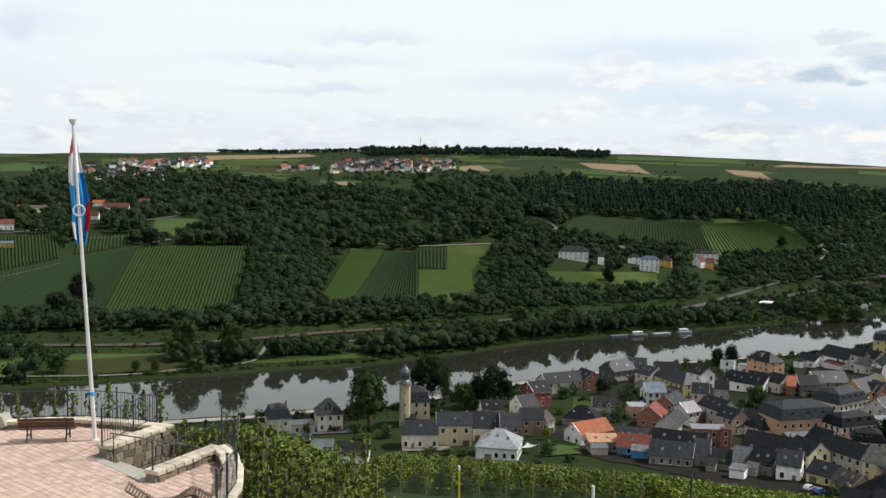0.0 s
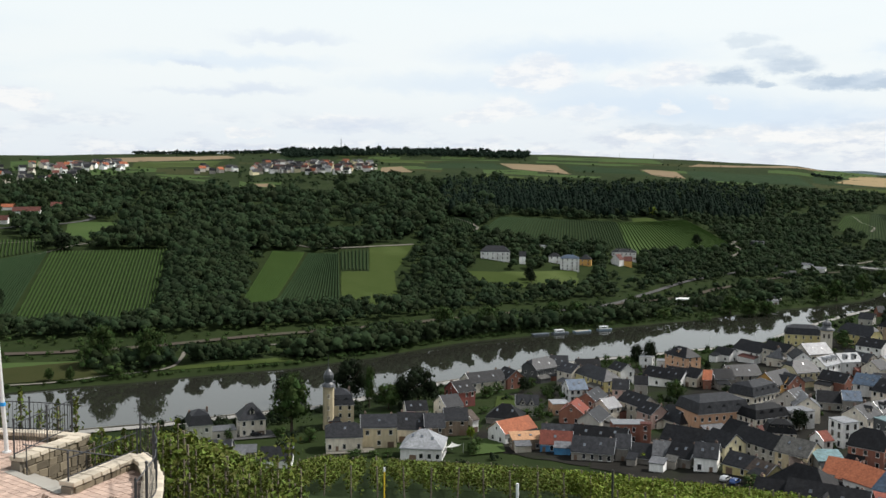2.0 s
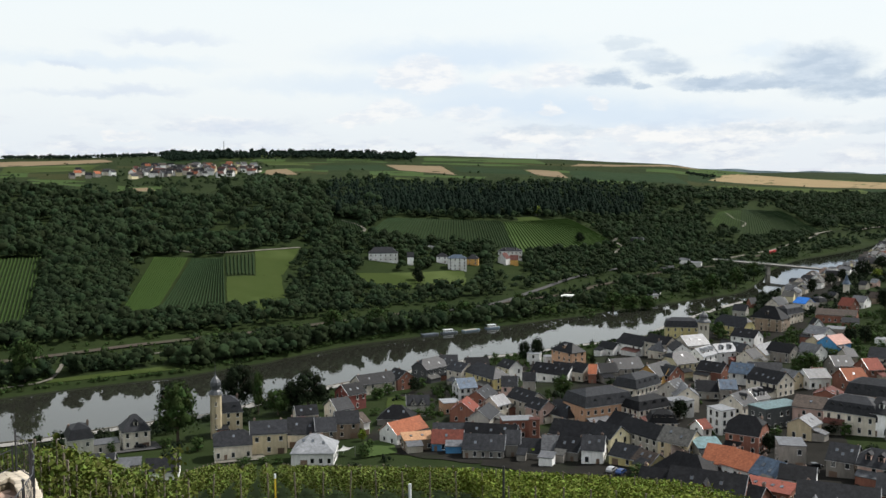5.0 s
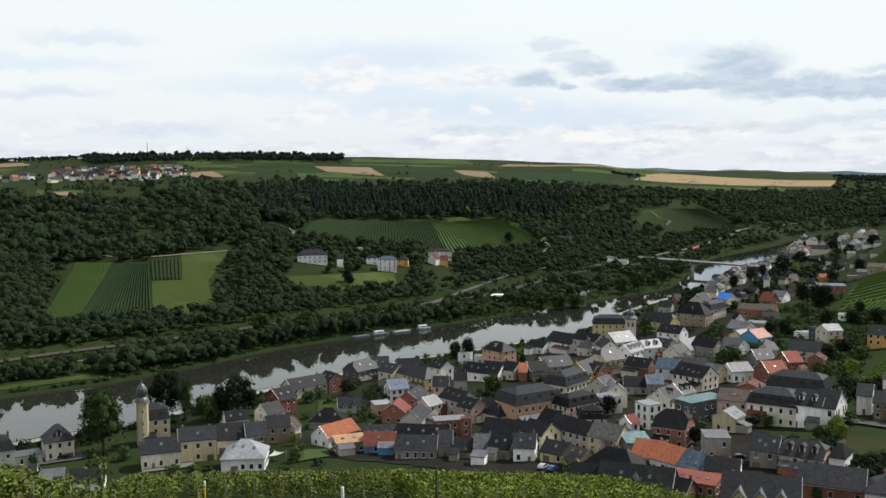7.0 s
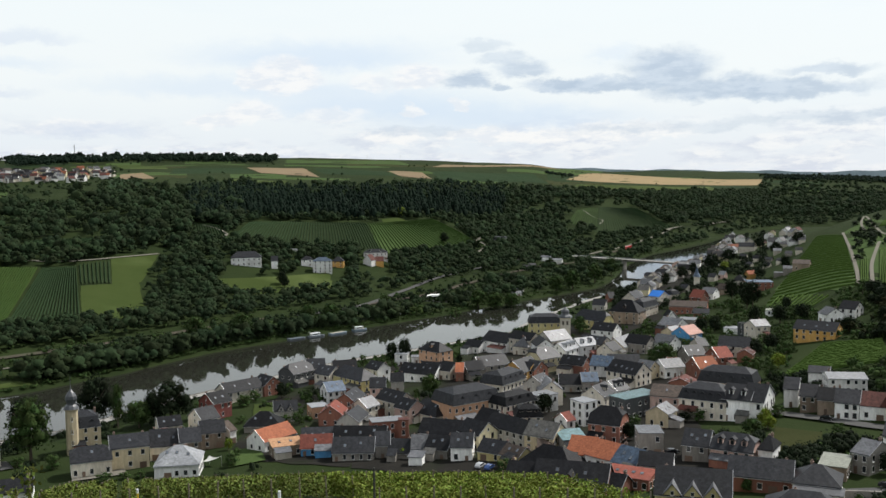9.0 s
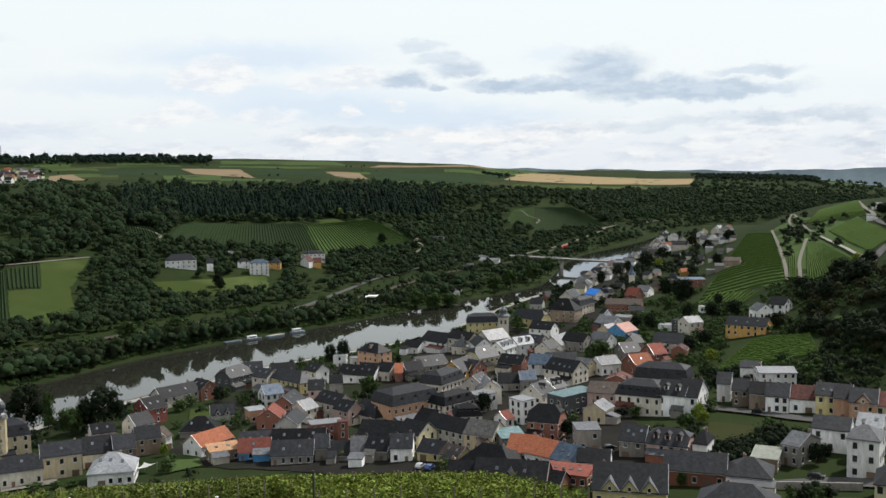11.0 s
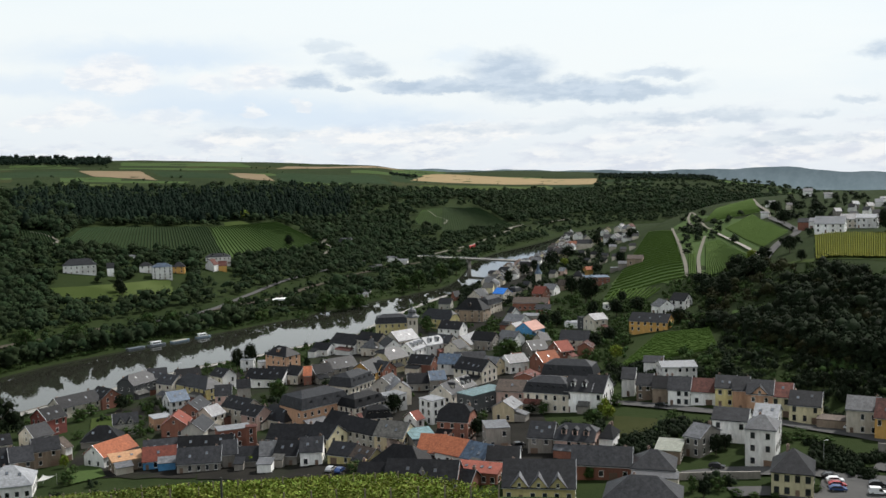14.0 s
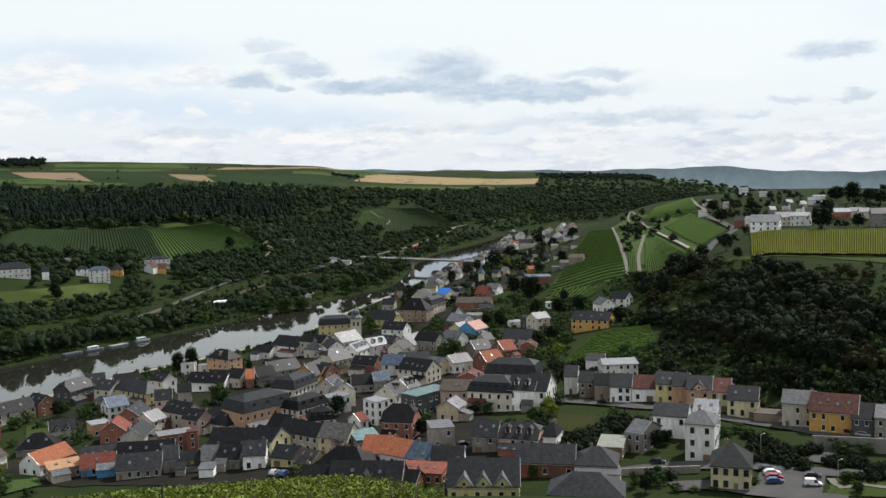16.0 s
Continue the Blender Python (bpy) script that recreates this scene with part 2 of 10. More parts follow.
# ---- materials ----
def material(name, a, b, scale=1.0, rough=0.8, metal=0.0, bump=0.0, fine=8.0, vary=0.0, island=0.0, stain=None, spec=0.3, coord="Object", shift=0.0):
    """A procedural surface: two colours mixed by noise at two scales (per metre), fine relief, and tone that varies from piece to piece."""
    m = bpy.data.materials.new(name)
    m.use_nodes = True
    nt = m.node_tree
    b_ = nt.nodes["Principled BSDF"]
    L = nt.links.new
    co = nt.nodes.new("ShaderNodeTexCoord")
    vec = co.outputs["Object"]
    if coord == "World":
        vec = nt.nodes.new("ShaderNodeNewGeometry").outputs["Position"]
    n1, n2 = nt.nodes.new("ShaderNodeTexNoise"), nt.nodes.new("ShaderNodeTexNoise")
    for n, s, d in ((n1, scale, 5), (n2, scale * fine, 4)):
        L(vec, n.inputs["Vector"])
        n.inputs["Scale"].default_value, n.inputs["Detail"].default_value, n.inputs["Roughness"].default_value = s, d, 0.6
    mx = nt.nodes.new("ShaderNodeMath")
    mx.operation = "MULTIPLY_ADD"
    L(n2.outputs["Fac"], mx.inputs[0])
    mx.inputs[1].default_value = 0.45
    sub = nt.nodes.new("ShaderNodeMath")
    sub.operation = "MULTIPLY_ADD"
    L(n1.outputs["Fac"], sub.inputs[0])
    sub.inputs[1].default_value, sub.inputs[2].default_value = 1.6, -0.52
    L(sub.outputs[0], mx.inputs[2])
    mix = nt.nodes.new("ShaderNodeMix")
    mix.data_type = "RGBA"
    L(mx.outputs[0], mix.inputs[0])
    mix.inputs[6].default_value, mix.inputs[7].default_value = (*a, 1), (*b, 1)
    col = mix.outputs[2]
    if stain:
        n3 = nt.nodes.new("ShaderNodeTexNoise")
        L(vec, n3.inputs["Vector"])
        n3.inputs["Scale"].default_value, n3.inputs["Detail"].default_value = scale * 0.23, 6
        r3 = nt.nodes.new("ShaderNodeMapRange")
        L(n3.outputs["Fac"], r3.inputs[0])
        r3.inputs[1].default_value, r3.inputs[2].default_value = 0.5, 0.72
        mix3 = nt.nodes.new("ShaderNodeMix")
        mix3.data_type = "RGBA"
        L(r3.outputs[0], mix3.inputs[0])
        L(col, mix3.inputs[6])
        mix3.inputs[7].default_value = (*stain, 1)
        col = mix3.outputs[2]
    if vary or island:
        src = nt.nodes.new("ShaderNodeNewGeometry").outputs["Random Per Island"] if island else nt.nodes.new("ShaderNodeObjectInfo").outputs["Random"]
        amount = island or vary
        r = nt.nodes.new("ShaderNodeMapRange")
        L(src, r.inputs[0])
        r.inputs[3].default_value, r.inputs[4].default_value = 1 - amount, 1 + amount
        hs = nt.nodes.new("ShaderNodeHueSaturation")
        L(col, hs.inputs["Color"])
        L(r.outputs[0], hs.inputs["Value"])
        if shift:
            r2 = nt.nodes.new("ShaderNodeMapRange")
            L(src, r2.inputs[0])
            r2.inputs[3].default_value, r2.inputs[4].default_value = 0.5 - shift, 0.5 + shift
            L(r2.outputs[0], hs.inputs["Hue"])
        col = hs.outputs[0]
    L(col, b_.inputs["Base Color"])
    b_.inputs["Roughness"].default_value, b_.inputs["Metallic"].default_value = rough, metal
    b_.inputs["Specular IOR Level"].default_value = 0.03 if coord == "World" or name.startswith(("leaf", "forest", "pine")) else spec
    if bump:
        bp = nt.nodes.new("ShaderNodeBump")
        bp.inputs["Strength"].default_value, bp.inputs["Distance"].default_value = bump, 0.4 / (scale * fine) if scale else 0.1
        L(n2.outputs["Fac"], bp.inputs["Height"])
        L(bp.outputs[0], b_.inputs["Normal"])
    return m


M = {}
M["ground"] = material("ground", (0.0135, 0.0225, 0.0085), (0.0270, 0.0385, 0.0135), 0.05, 0.95, bump=0.6, fine=20, stain=(0.0250, 0.0370, 0.0125), coord="World")
M["meadow"] = material("meadow", (0.0337, 0.0520, 0.0134), (0.0459, 0.0619, 0.0184), 0.05, 0.95, bump=0.4, fine=25, coord="World", stain=(0.0773, 0.1012, 0.0344))
M["dry_grass"] = material("dry_grass", (0.0288, 0.0348, 0.0122), (0.0404, 0.0430, 0.0165), 0.06, 0.95, bump=0.4, fine=20, coord="World")
M["crop"] = material("crop", (0.0386, 0.0697, 0.0208), (0.0590, 0.0865, 0.0295), 0.02, 0.95, bump=0.3, fine=20, coord="World")
M["dark_crop"] = material("dark_crop", (0.0152, 0.0308, 0.0127), (0.0243, 0.0410, 0.0179), 0.02, 0.95, bump=0.3, fine=20, coord="World")
M["stubble"] = material("stubble", (0.2280, 0.1710, 0.0950), (0.2850, 0.2185, 0.1235), 0.015, 0.95, bump=0.3, fine=25, coord="World")
M["tilled"] = material("tilled", (0.1710, 0.1283, 0.0808), (0.2185, 0.1662, 0.1045), 0.02, 0.95, bump=0.3, fine=25, coord="World")
M["vine_soil"] = material("vine_soil", (0.0200, 0.0340, 0.0130), (0.0320, 0.0440, 0.0200), 0.08, 0.95, bump=0.4, fine=12, coord="World")
M["vine_dark"] = material("vine_dark", (0.0165, 0.0329, 0.0138), (0.0281, 0.0493, 0.0215), 0.5, 0.8, bump=0.8, fine=6, coord="World")
M["vine_green"] = material("vine_green", (0.0270, 0.0540, 0.0130), (0.0420, 0.0710, 0.0190), 0.5, 0.8, bump=0.8, fine=6, coord="World")
M["vine_yellow"] = material("vine_yellow", (0.0900, 0.1035, 0.0126), (0.1260, 0.1260, 0.0180), 0.5, 0.8, bump=0.8, fine=6, coord="World")
M["path"] = material("path", (0.1373, 0.1300, 0.1084), (0.1878, 0.1770, 0.1481), 0.2, 0.95, bump=0.3, coord="World")
M["asphalt"] = material("asphalt", (0.0680, 0.0680, 0.0680), (0.1040, 0.1024, 0.0976), 0.25, 0.9, bump=0.2, fine=20, coord="World", stain=(0.07, 0.07, 0.07))
M["forest"] = material("forest", (0.0085, 0.0160, 0.0088), (0.0270, 0.0400, 0.0170), 0.045, 0.85, coord="World", fine=9, island=0.35, shift=0.02, bump=0.9)
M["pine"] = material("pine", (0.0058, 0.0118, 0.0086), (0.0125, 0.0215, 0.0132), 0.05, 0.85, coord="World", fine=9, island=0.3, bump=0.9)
# dark foliage green, lowered further so the hillside's cloud shade lies in the colour
M["leaf_dark"] = material("leaf_dark", (0.0060, 0.0105, 0.0058), (0.0165, 0.0235, 0.0110), 0.22, 0.75, island=0.4, shift=0.015, bump=0.7, coord="World")
M["leaf_green"] = material("leaf_green", (0.0165, 0.0330, 0.0105), (0.0420, 0.0630, 0.0190), 0.22, 0.75, island=0.4, shift=0.02, bump=0.7, coord="World")
M["leaf_yellow"] = material("leaf_yellow", (0.085, 0.125, 0.018), (0.14, 0.165, 0.025), 0.22, 0.75, island=0.4, shift=0.02, bump=0.7, coord="World")
M["leaf_olive"] = material("leaf_olive", (0.0105, 0.0120, 0.0050), (0.0260, 0.0270, 0.0105), 0.22, 0.75, island=0.4, shift=0.03, bump=0.7, coord="World")
M["vine_light"] = material("vine_light", (0.0478, 0.0846, 0.0184), (0.0681, 0.1086, 0.0258), 0.5, 0.8, bump=0.8, fine=6, coord="World")
M["bark"] = material("bark", (0.06, 0.048, 0.035), (0.10, 0.08, 0.06), 2.0, 0.95, bump=0.6)


def water_material():
    m = bpy.data.materials.new("river_water")
    m.use_nodes = True
    nt = m.node_tree
    b_ = nt.nodes["Principled BSDF"]
    b_.inputs["Base Color"].default_value = (0.020, 0.021, 0.016, 1)
    b_.inputs["Roughness"].default_value, b_.inputs["IOR"].default_value = 0.025, 1.33
    g = nt.nodes.new("ShaderNodeNewGeometry")
    n = nt.nodes.new("ShaderNodeTexNoise")
    nt.links.new(g.outputs["Position"], n.inputs["Vector"])
    n.inputs["Scale"].default_value, n.inputs["Detail"].default_value = 0.35, 3
    bp = nt.nodes.new("ShaderNodeBump")
    bp.inputs["Strength"].default_value, bp.inputs["Distance"].default_value = 0.02, 0.4
    nt.links.new(n.outputs["Fac"], bp.inputs["Height"])
    nt.links.new(bp.outputs[0], b_.inputs["Normal"])
    return m


M["water"] = water_material()

def weathered(m, cells, amount, stretch):
    """Tone that changes from slate to slate and in soft streaks down a surface."""
    nt = m.node_tree
    b_ = nt.nodes["Principled BSDF"]
    src = b_.inputs["Base Color"].links[0].from_socket
    co, mp, n = nt.nodes.new("ShaderNodeTexCoord"), nt.nodes.new("ShaderNodeMapping"), nt.nodes.new("ShaderNodeTexNoise")
    mp.inputs["Scale"].default_value = stretch
    nt.links.new(co.outputs["Object"], mp.inputs[0])
    nt.links.new(mp.outputs[0], n.inputs["Vector"])
    n.inputs["Scale"].default_value, n.inputs["Detail"].default_value, n.inputs["Roughness"].default_value = 1.0, 6, 0.7
    r = nt.nodes.new("ShaderNodeMapRange")
    nt.links.new(n.outputs["Fac"], r.inputs[0])
    r.inputs[1].default_value, r.inputs[2].default_value, r.inputs[3].default_value, r.inputs[4].default_value = 0.3, 0.7, 1 - amount, 1 + amount
    val = r.outputs[0]
    if cells:
        v = nt.nodes.new("ShaderNodeTexVoronoi")
        nt.links.new(co.outputs["Object"], v.inputs["Vector"])
        v.inputs["Scale"].default_value = cells
        s = nt.nodes.new("ShaderNodeSeparateColor")
        nt.links.new(v.outputs["Color"], s.inputs[0])
        k = nt.nodes.new("ShaderNodeMath")
        k.operation = "MULTIPLY_ADD"
        nt.links.new(s.outputs[0], k.inputs[0])
        k.inputs[1].default_value, k.inputs[2].default_value = 0.36, 0.82
        t = nt.nodes.new("ShaderNodeMath")
        t.operation = "MULTIPLY"
        nt.links.new(k.outputs[0], t.inputs[0])
        nt.links.new(val, t.inputs[1])
        val = t.outputs[0]
    hs = nt.nodes.new("ShaderNodeHueSaturation")
    nt.links.new(src, hs.inputs["Color"])
    nt.links.new(val, hs.inputs["Value"])
    nt.links.new(hs.outputs[0], b_.inputs["Base Color"])
    return m


for _n, _a, _b, _s in (
    ("white", (0.70, 0.70, 0.68), (0.80, 0.795, 0.775), (0.52, 0.51, 0.48)), ("cream", (0.50, 0.455, 0.38), (0.61, 0.565, 0.48), (0.38, 0.34, 0.27)),
    ("sand", (0.42, 0.35, 0.23), (0.48, 0.41, 0.28), (0.34, 0.29, 0.20)), ("brown", (0.20, 0.155, 0.115), (0.27, 0.21, 0.16), (0.14, 0.11, 0.08)),
    ("blue", (0.06, 0.20, 0.38), (0.08, 0.25, 0.45), (0.06, 0.15, 0.28)), ("stone", (0.20, 0.185, 0.165), (0.28, 0.26, 0.23), (0.15, 0.14, 0.125)),
    ("grey", (0.34, 0.325, 0.29), (0.42, 0.40, 0.36), (0.26, 0.25, 0.22)), ("slate", (0.055, 0.06, 0.062), (0.085, 0.09, 0.09), (0.04, 0.042, 0.045)),
) + (
    ("yellow", (0.50, 0.43, 0.20), (0.56, 0.49, 0.25), (0.42, 0.34, 0.14)), ("lemon", (0.58, 0.52, 0.33), (0.64, 0.58, 0.38), (0.48, 0.43, 0.28)),
    ("brick", (0.19, 0.08, 0.055), (0.25, 0.11, 0.075), (0.14, 0.065, 0.05)), ("peach", (0.46, 0.27, 0.165), (0.54, 0.33, 0.21), (0.37, 0.23, 0.15)),
    ("pink", (0.50, 0.34, 0.29), (0.56, 0.40, 0.34), (0.40, 0.28, 0.24)), ("ochre", (0.44, 0.255, 0.075), (0.50, 0.30, 0.10), (0.42, 0.23, 0.06)),
    ("red", (0.19, 0.06, 0.05), (0.26, 0.08, 0.065), (0.14, 0.05, 0.045)),
):
    M["wall_" + _n] = weathered(material("wall_" + _n, _a, _b, 0.5, 0.9, bump=0.15, fine=14, vary=0.24, stain=_s), 0, 0.22, (1.3, 1.3, 0.3))
for _n, _a, _b, _r, _sp in (
    ("slate", (0.0125, 0.0134, 0.0155), (0.0270, 0.0284, 0.0320), 0.5, 0.18), ("dark", (0.0065, 0.0070, 0.0082), (0.0130, 0.0137, 0.0155), 0.55, 0.12), ("zinc", (0.0680, 0.0712, 0.0768), (0.1200, 0.1240, 0.1320), 0.5, 0.4),
    ("pale", (0.1600, 0.1680, 0.1800), (0.2320, 0.2400, 0.2480), 0.55, 0.35), ("orange", (0.2160, 0.0680, 0.0320), (0.2800, 0.0960, 0.0480), 0.8, 0.25), ("peach", (0.3600, 0.2000, 0.1040), (0.4160, 0.2400, 0.1360), 0.8, 0.25),
) + (
    ("red", (0.1600, 0.0440, 0.0304), (0.2080, 0.0600, 0.0400), 0.8, 0.25), ("darkred", (0.0800, 0.0288, 0.0224), (0.1160, 0.0416, 0.0320), 0.8, 0.25), ("brown", (0.0480, 0.0360, 0.0288), (0.0760, 0.0560, 0.0440), 0.75, 0.3),
    ("teal", (0.0800, 0.1360, 0.1440), (0.1200, 0.1920, 0.2000), 0.5, 0.4), ("grey", (0.0480, 0.0480, 0.0448), (0.0720, 0.0704, 0.0640), 0.7, 0.3), ("blue", (0.0440, 0.0680, 0.1040), (0.0640, 0.0960, 0.1400), 0.5, 0.4),
    ("tarp", (0.0160, 0.1360, 0.4960), (0.0240, 0.1760, 0.5760), 0.5, 0.4), ("pink", (0.3360, 0.1840, 0.1520), (0.3840, 0.2240, 0.1840), 0.75, 0.3), ("palegreen", (0.2640, 0.2800, 0.2320), (0.3200, 0.3360, 0.2800), 0.7, 0.3),
):
    M["roof_" + _n] = weathered(material("roof_" + _n, _a, _b, 0.6, _r, bump=0.35, fine=7, vary=0.32, stain=tuple(c * 0.75 + 0.012 for c in _a), spec=_sp), 2.4, 0.5 if max(_a) < 0.15 else 0.2, (0.9, 0.9, 0.5))
M["frame"] = material("window_frame", (0.62, 0.61, 0.58), (0.72, 0.71, 0.68), 3.0, 0.5)
M["frame_dark"] = material("dark_frame", (0.045, 0.038, 0.032), (0.07, 0.06, 0.05), 3.0, 0.5)
M["door"] = material("painted_door", (0.10, 0.065, 0.045), (0.16, 0.11, 0.08), 2.0, 0.5, vary=0.5)
M["chimney"] = material("chimney_stone", (0.14, 0.10, 0.085), (0.22, 0.16, 0.13), 2.0, 0.9, bump=0.3, vary=0.3)
M["gutter"] = material("gutter_zinc", (0.3740, 0.3825, 0.3910), (0.5100, 0.5185, 0.5270), 3.0, 0.45, metal=0.6)
M["glass"] = material("window_glass", (0.012, 0.014, 0.017), (0.028, 0.032, 0.036), 0.8, 0.08, spec=0.6, vary=0.4)
M["skylight"] = material("skylight_glass", (0.06, 0.075, 0.09), (0.13, 0.15, 0.18), 0.8, 0.35, spec=0.5, vary=0.4)

M["paver"] = material("paver", (0.4048, 0.2898, 0.2300), (0.5152, 0.3864, 0.3128), 1.2, 0.9, bump=0.2, fine=10, vary=0.16, stain=(0.38, 0.275, 0.22))
M["paver_joined"] = material("paver_joined", (0.4048, 0.2898, 0.2300), (0.5152, 0.3864, 0.3128), 1.2, 0.9, bump=0.2, fine=10, island=0.16, stain=(0.38, 0.275, 0.22))
M["joint"] = material("joint_sand", (0.16, 0.11, 0.085), (0.21, 0.15, 0.115), 3.0, 0.95)
M["stone_cap"] = material("pale_capstone", (0.4680, 0.4050, 0.3150), (0.5940, 0.5310, 0.4230), 3.0, 0.9, bump=0.5, vary=0.2, stain=(0.33, 0.28, 0.21))
M["rubble"] = material("rubble_stone", (0.1084, 0.0892, 0.0612), (0.1913, 0.1594, 0.1102), 2.5, 0.95, bump=0.6, vary=0.35)
M["mortar"] = material("mortar", (0.1360, 0.1190, 0.0935), (0.1870, 0.1615, 0.1275), 4.0, 0.95, bump=0.3)
M["slab"] = material("grey_slab", (0.2890, 0.2720, 0.2380), (0.3570, 0.3400, 0.2975), 2.0, 0.85, bump=0.2)
M["iron"] = material("painted_iron", (0.018, 0.019, 0.022), (0.035, 0.036, 0.040), 5.0, 0.5, spec=0.5)
M["steel_pole"] = material("white_pole", (0.55, 0.55, 0.54), (0.66, 0.66, 0.65), 2.0, 0.35, spec=0.5)
M["bench_wood"] = material("bench_wood", (0.0618, 0.0247, 0.0143), (0.0975, 0.0423, 0.0260), 3.0, 0.6, bump=0.2, vary=0.15)
M["lounge_wood"] = material("lounge_wood", (0.0600, 0.0360, 0.0220), (0.1100, 0.0720, 0.0480), 3.0, 0.6, bump=0.2, vary=0.2)
M["flag_red"] = material("flag_red", (0.50, 0.02, 0.03), (0.58, 0.03, 0.045), 2.0, 0.7)
M["flag_white"] = material("flag_white", (0.75, 0.76, 0.78), (0.82, 0.82, 0.83), 2.0, 0.7)
M["flag_blue"] = material("flag_blue", (0.02, 0.22, 0.55), (0.03, 0.30, 0.65), 2.0, 0.7)
M["vine_leaf"] = material("vine_leaf", (0.0520, 0.0760, 0.0130), (0.1250, 0.1460, 0.0260), 0.6, 0.7, island=0.5, shift=0.03, spec=0.12)
M["vine_leaf_light"] = material("vine_leaf_light", (0.0850, 0.1220, 0.0150), (0.1550, 0.1820, 0.0280), 0.6, 0.7, island=0.45, shift=0.03, spec=0.12)
M["stake"] = material("weathered_stake", (0.13, 0.105, 0.08), (0.22, 0.185, 0.15), 3.0, 0.9)
M["yellow_paint"] = material("yellow_paint", (0.60, 0.40, 0.03), (0.68, 0.47, 0.05), 3.0, 0.5)
M["white_plastic"] = material("white_plastic", (0.72, 0.74, 0.76), (0.80, 0.81, 0.82), 3.0, 0.4)
M["rust"] = material("dark_post", (0.030, 0.032, 0.028), (0.055, 0.055, 0.048), 3.0, 0.7)

M["ballast"] = material("railway_ballast", (0.055, 0.047, 0.038), (0.085, 0.072, 0.058), 0.2, 0.95, bump=0.4, fine=20, coord="World", stain=(0.06, 0.065, 0.04))
# village paving, darkened past its own grey-brown for shade between houses
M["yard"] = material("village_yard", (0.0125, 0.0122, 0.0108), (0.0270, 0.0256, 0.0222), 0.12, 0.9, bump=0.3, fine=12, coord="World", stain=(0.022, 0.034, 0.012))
M["concrete"] = material("concrete", (0.2210, 0.2125, 0.1955), (0.2890, 0.2805, 0.2550), 0.3, 0.9, bump=0.2, stain=(0.18, 0.17, 0.15))
M["quay_stone"] = material("quay_stone", (0.13, 0.12, 0.10), (0.20, 0.185, 0.155), 0.4, 0.9, bump=0.4, coord="World", stain=(0.07, 0.07, 0.05))
M["hull_grey"] = material("hull_grey", (0.09, 0.11, 0.13), (0.14, 0.16, 0.19), 0.6, 0.5)
M["hull_blue"] = material("hull_blue", (0.16, 0.22, 0.28), (0.22, 0.29, 0.36), 0.6, 0.5)
M["train_red"] = material("train_red", (0.30, 0.02, 0.02), (0.38, 0.035, 0.03), 0.6, 0.4)
M["tyre"] = material("tyre_rubber", (0.012, 0.012, 0.012), (0.02, 0.02, 0.02), 5.0, 0.9)
M["rim"] = material("wheel_rim", (0.30, 0.30, 0.31), (0.40, 0.40, 0.41), 5.0, 0.35, metal=0.8)
M["headlight"] = material("headlight", (0.60, 0.61, 0.62), (0.70, 0.71, 0.72), 5.0, 0.15)
for _n, _c in (("white", (0.70, 0.71, 0.72)), ("black", (0.012, 0.013, 0.015)), ("red", (0.28, 0.015, 0.015)), ("blue", (0.03, 0.06, 0.16)), ("silver", (0.34, 0.35, 0.36))):
    M["car_" + _n] = material("car_paint_" + _n, _c, tuple(c * 1.12 for c in _c), 1.0, 0.22, spec=0.6)
M["dome"] = material("dome_slate", (0.045, 0.05, 0.055), (0.075, 0.08, 0.088), 2.0, 0.45, spec=0.5)
M["sail"] = material("white_awning", (0.76, 0.76, 0.74), (0.82, 0.82, 0.80), 1.0, 0.7)
# the pale blue-green is distance haze kept in the base colour
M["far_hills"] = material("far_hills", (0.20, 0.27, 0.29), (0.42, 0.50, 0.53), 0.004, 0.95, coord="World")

# ---- mesh helpers ----
def mesh_object(name, verts, faces, mats, parent=None, smooth=False, index=None):
    me = bpy.data.meshes.new(name)
    me.from_pydata(verts, [], faces)
    for m in mats if isinstance(mats, (list, tuple)) else [mats]:
        me.materials.append(m)
    if index is not None:
        me.polygons.foreach_set("material_index", index)
    if smooth:
        me.polygons.foreach_set("use_smooth", [True] * len(me.polygons))
    me.update()
    ob = new(name, me)
    ob.parent = parent
    return ob


def part(name, bm, mat, parent, label=""):
    """Links a bmesh as one mesh object under a thing or a part."""
    me = bpy.data.meshes.new(name)
    bm.to_mesh(me)
    bm.free()
    for m in mat if isinstance(mat, (list, tuple)) else [mat]:
        me.materials.append(m)
    ob = new(name, me)
    ob.parent = parent
    return tagged(ob, label)


def holder(name, m, label, category, group="", kind=""):
    ob = new(name)
    ob.matrix_world = m
    return tagged(ob, label, category, group, kind)


def add_box(bm, x0, x1, y0, y1, z0, z1, bevel=0.0):
    v = [bm.verts.new((x, y, z)) for z in (z0, z1) for x, y in ((x0, y0), (x1, y0), (x1, y1), (x0, y1))]
    fs = [bm.faces.new([v[i] for i in q]) for q in ((3, 2, 1, 0), (4, 5, 6, 7), (0, 1, 5, 4), (1, 2, 6, 5), (2, 3, 7, 6), (3, 0, 4, 7))]
    if bevel:
        bmesh.ops.bevel(bm, geom=list({e for f in fs for e in f.edges}), offset=bevel, segments=1, affect="EDGES")
    return v


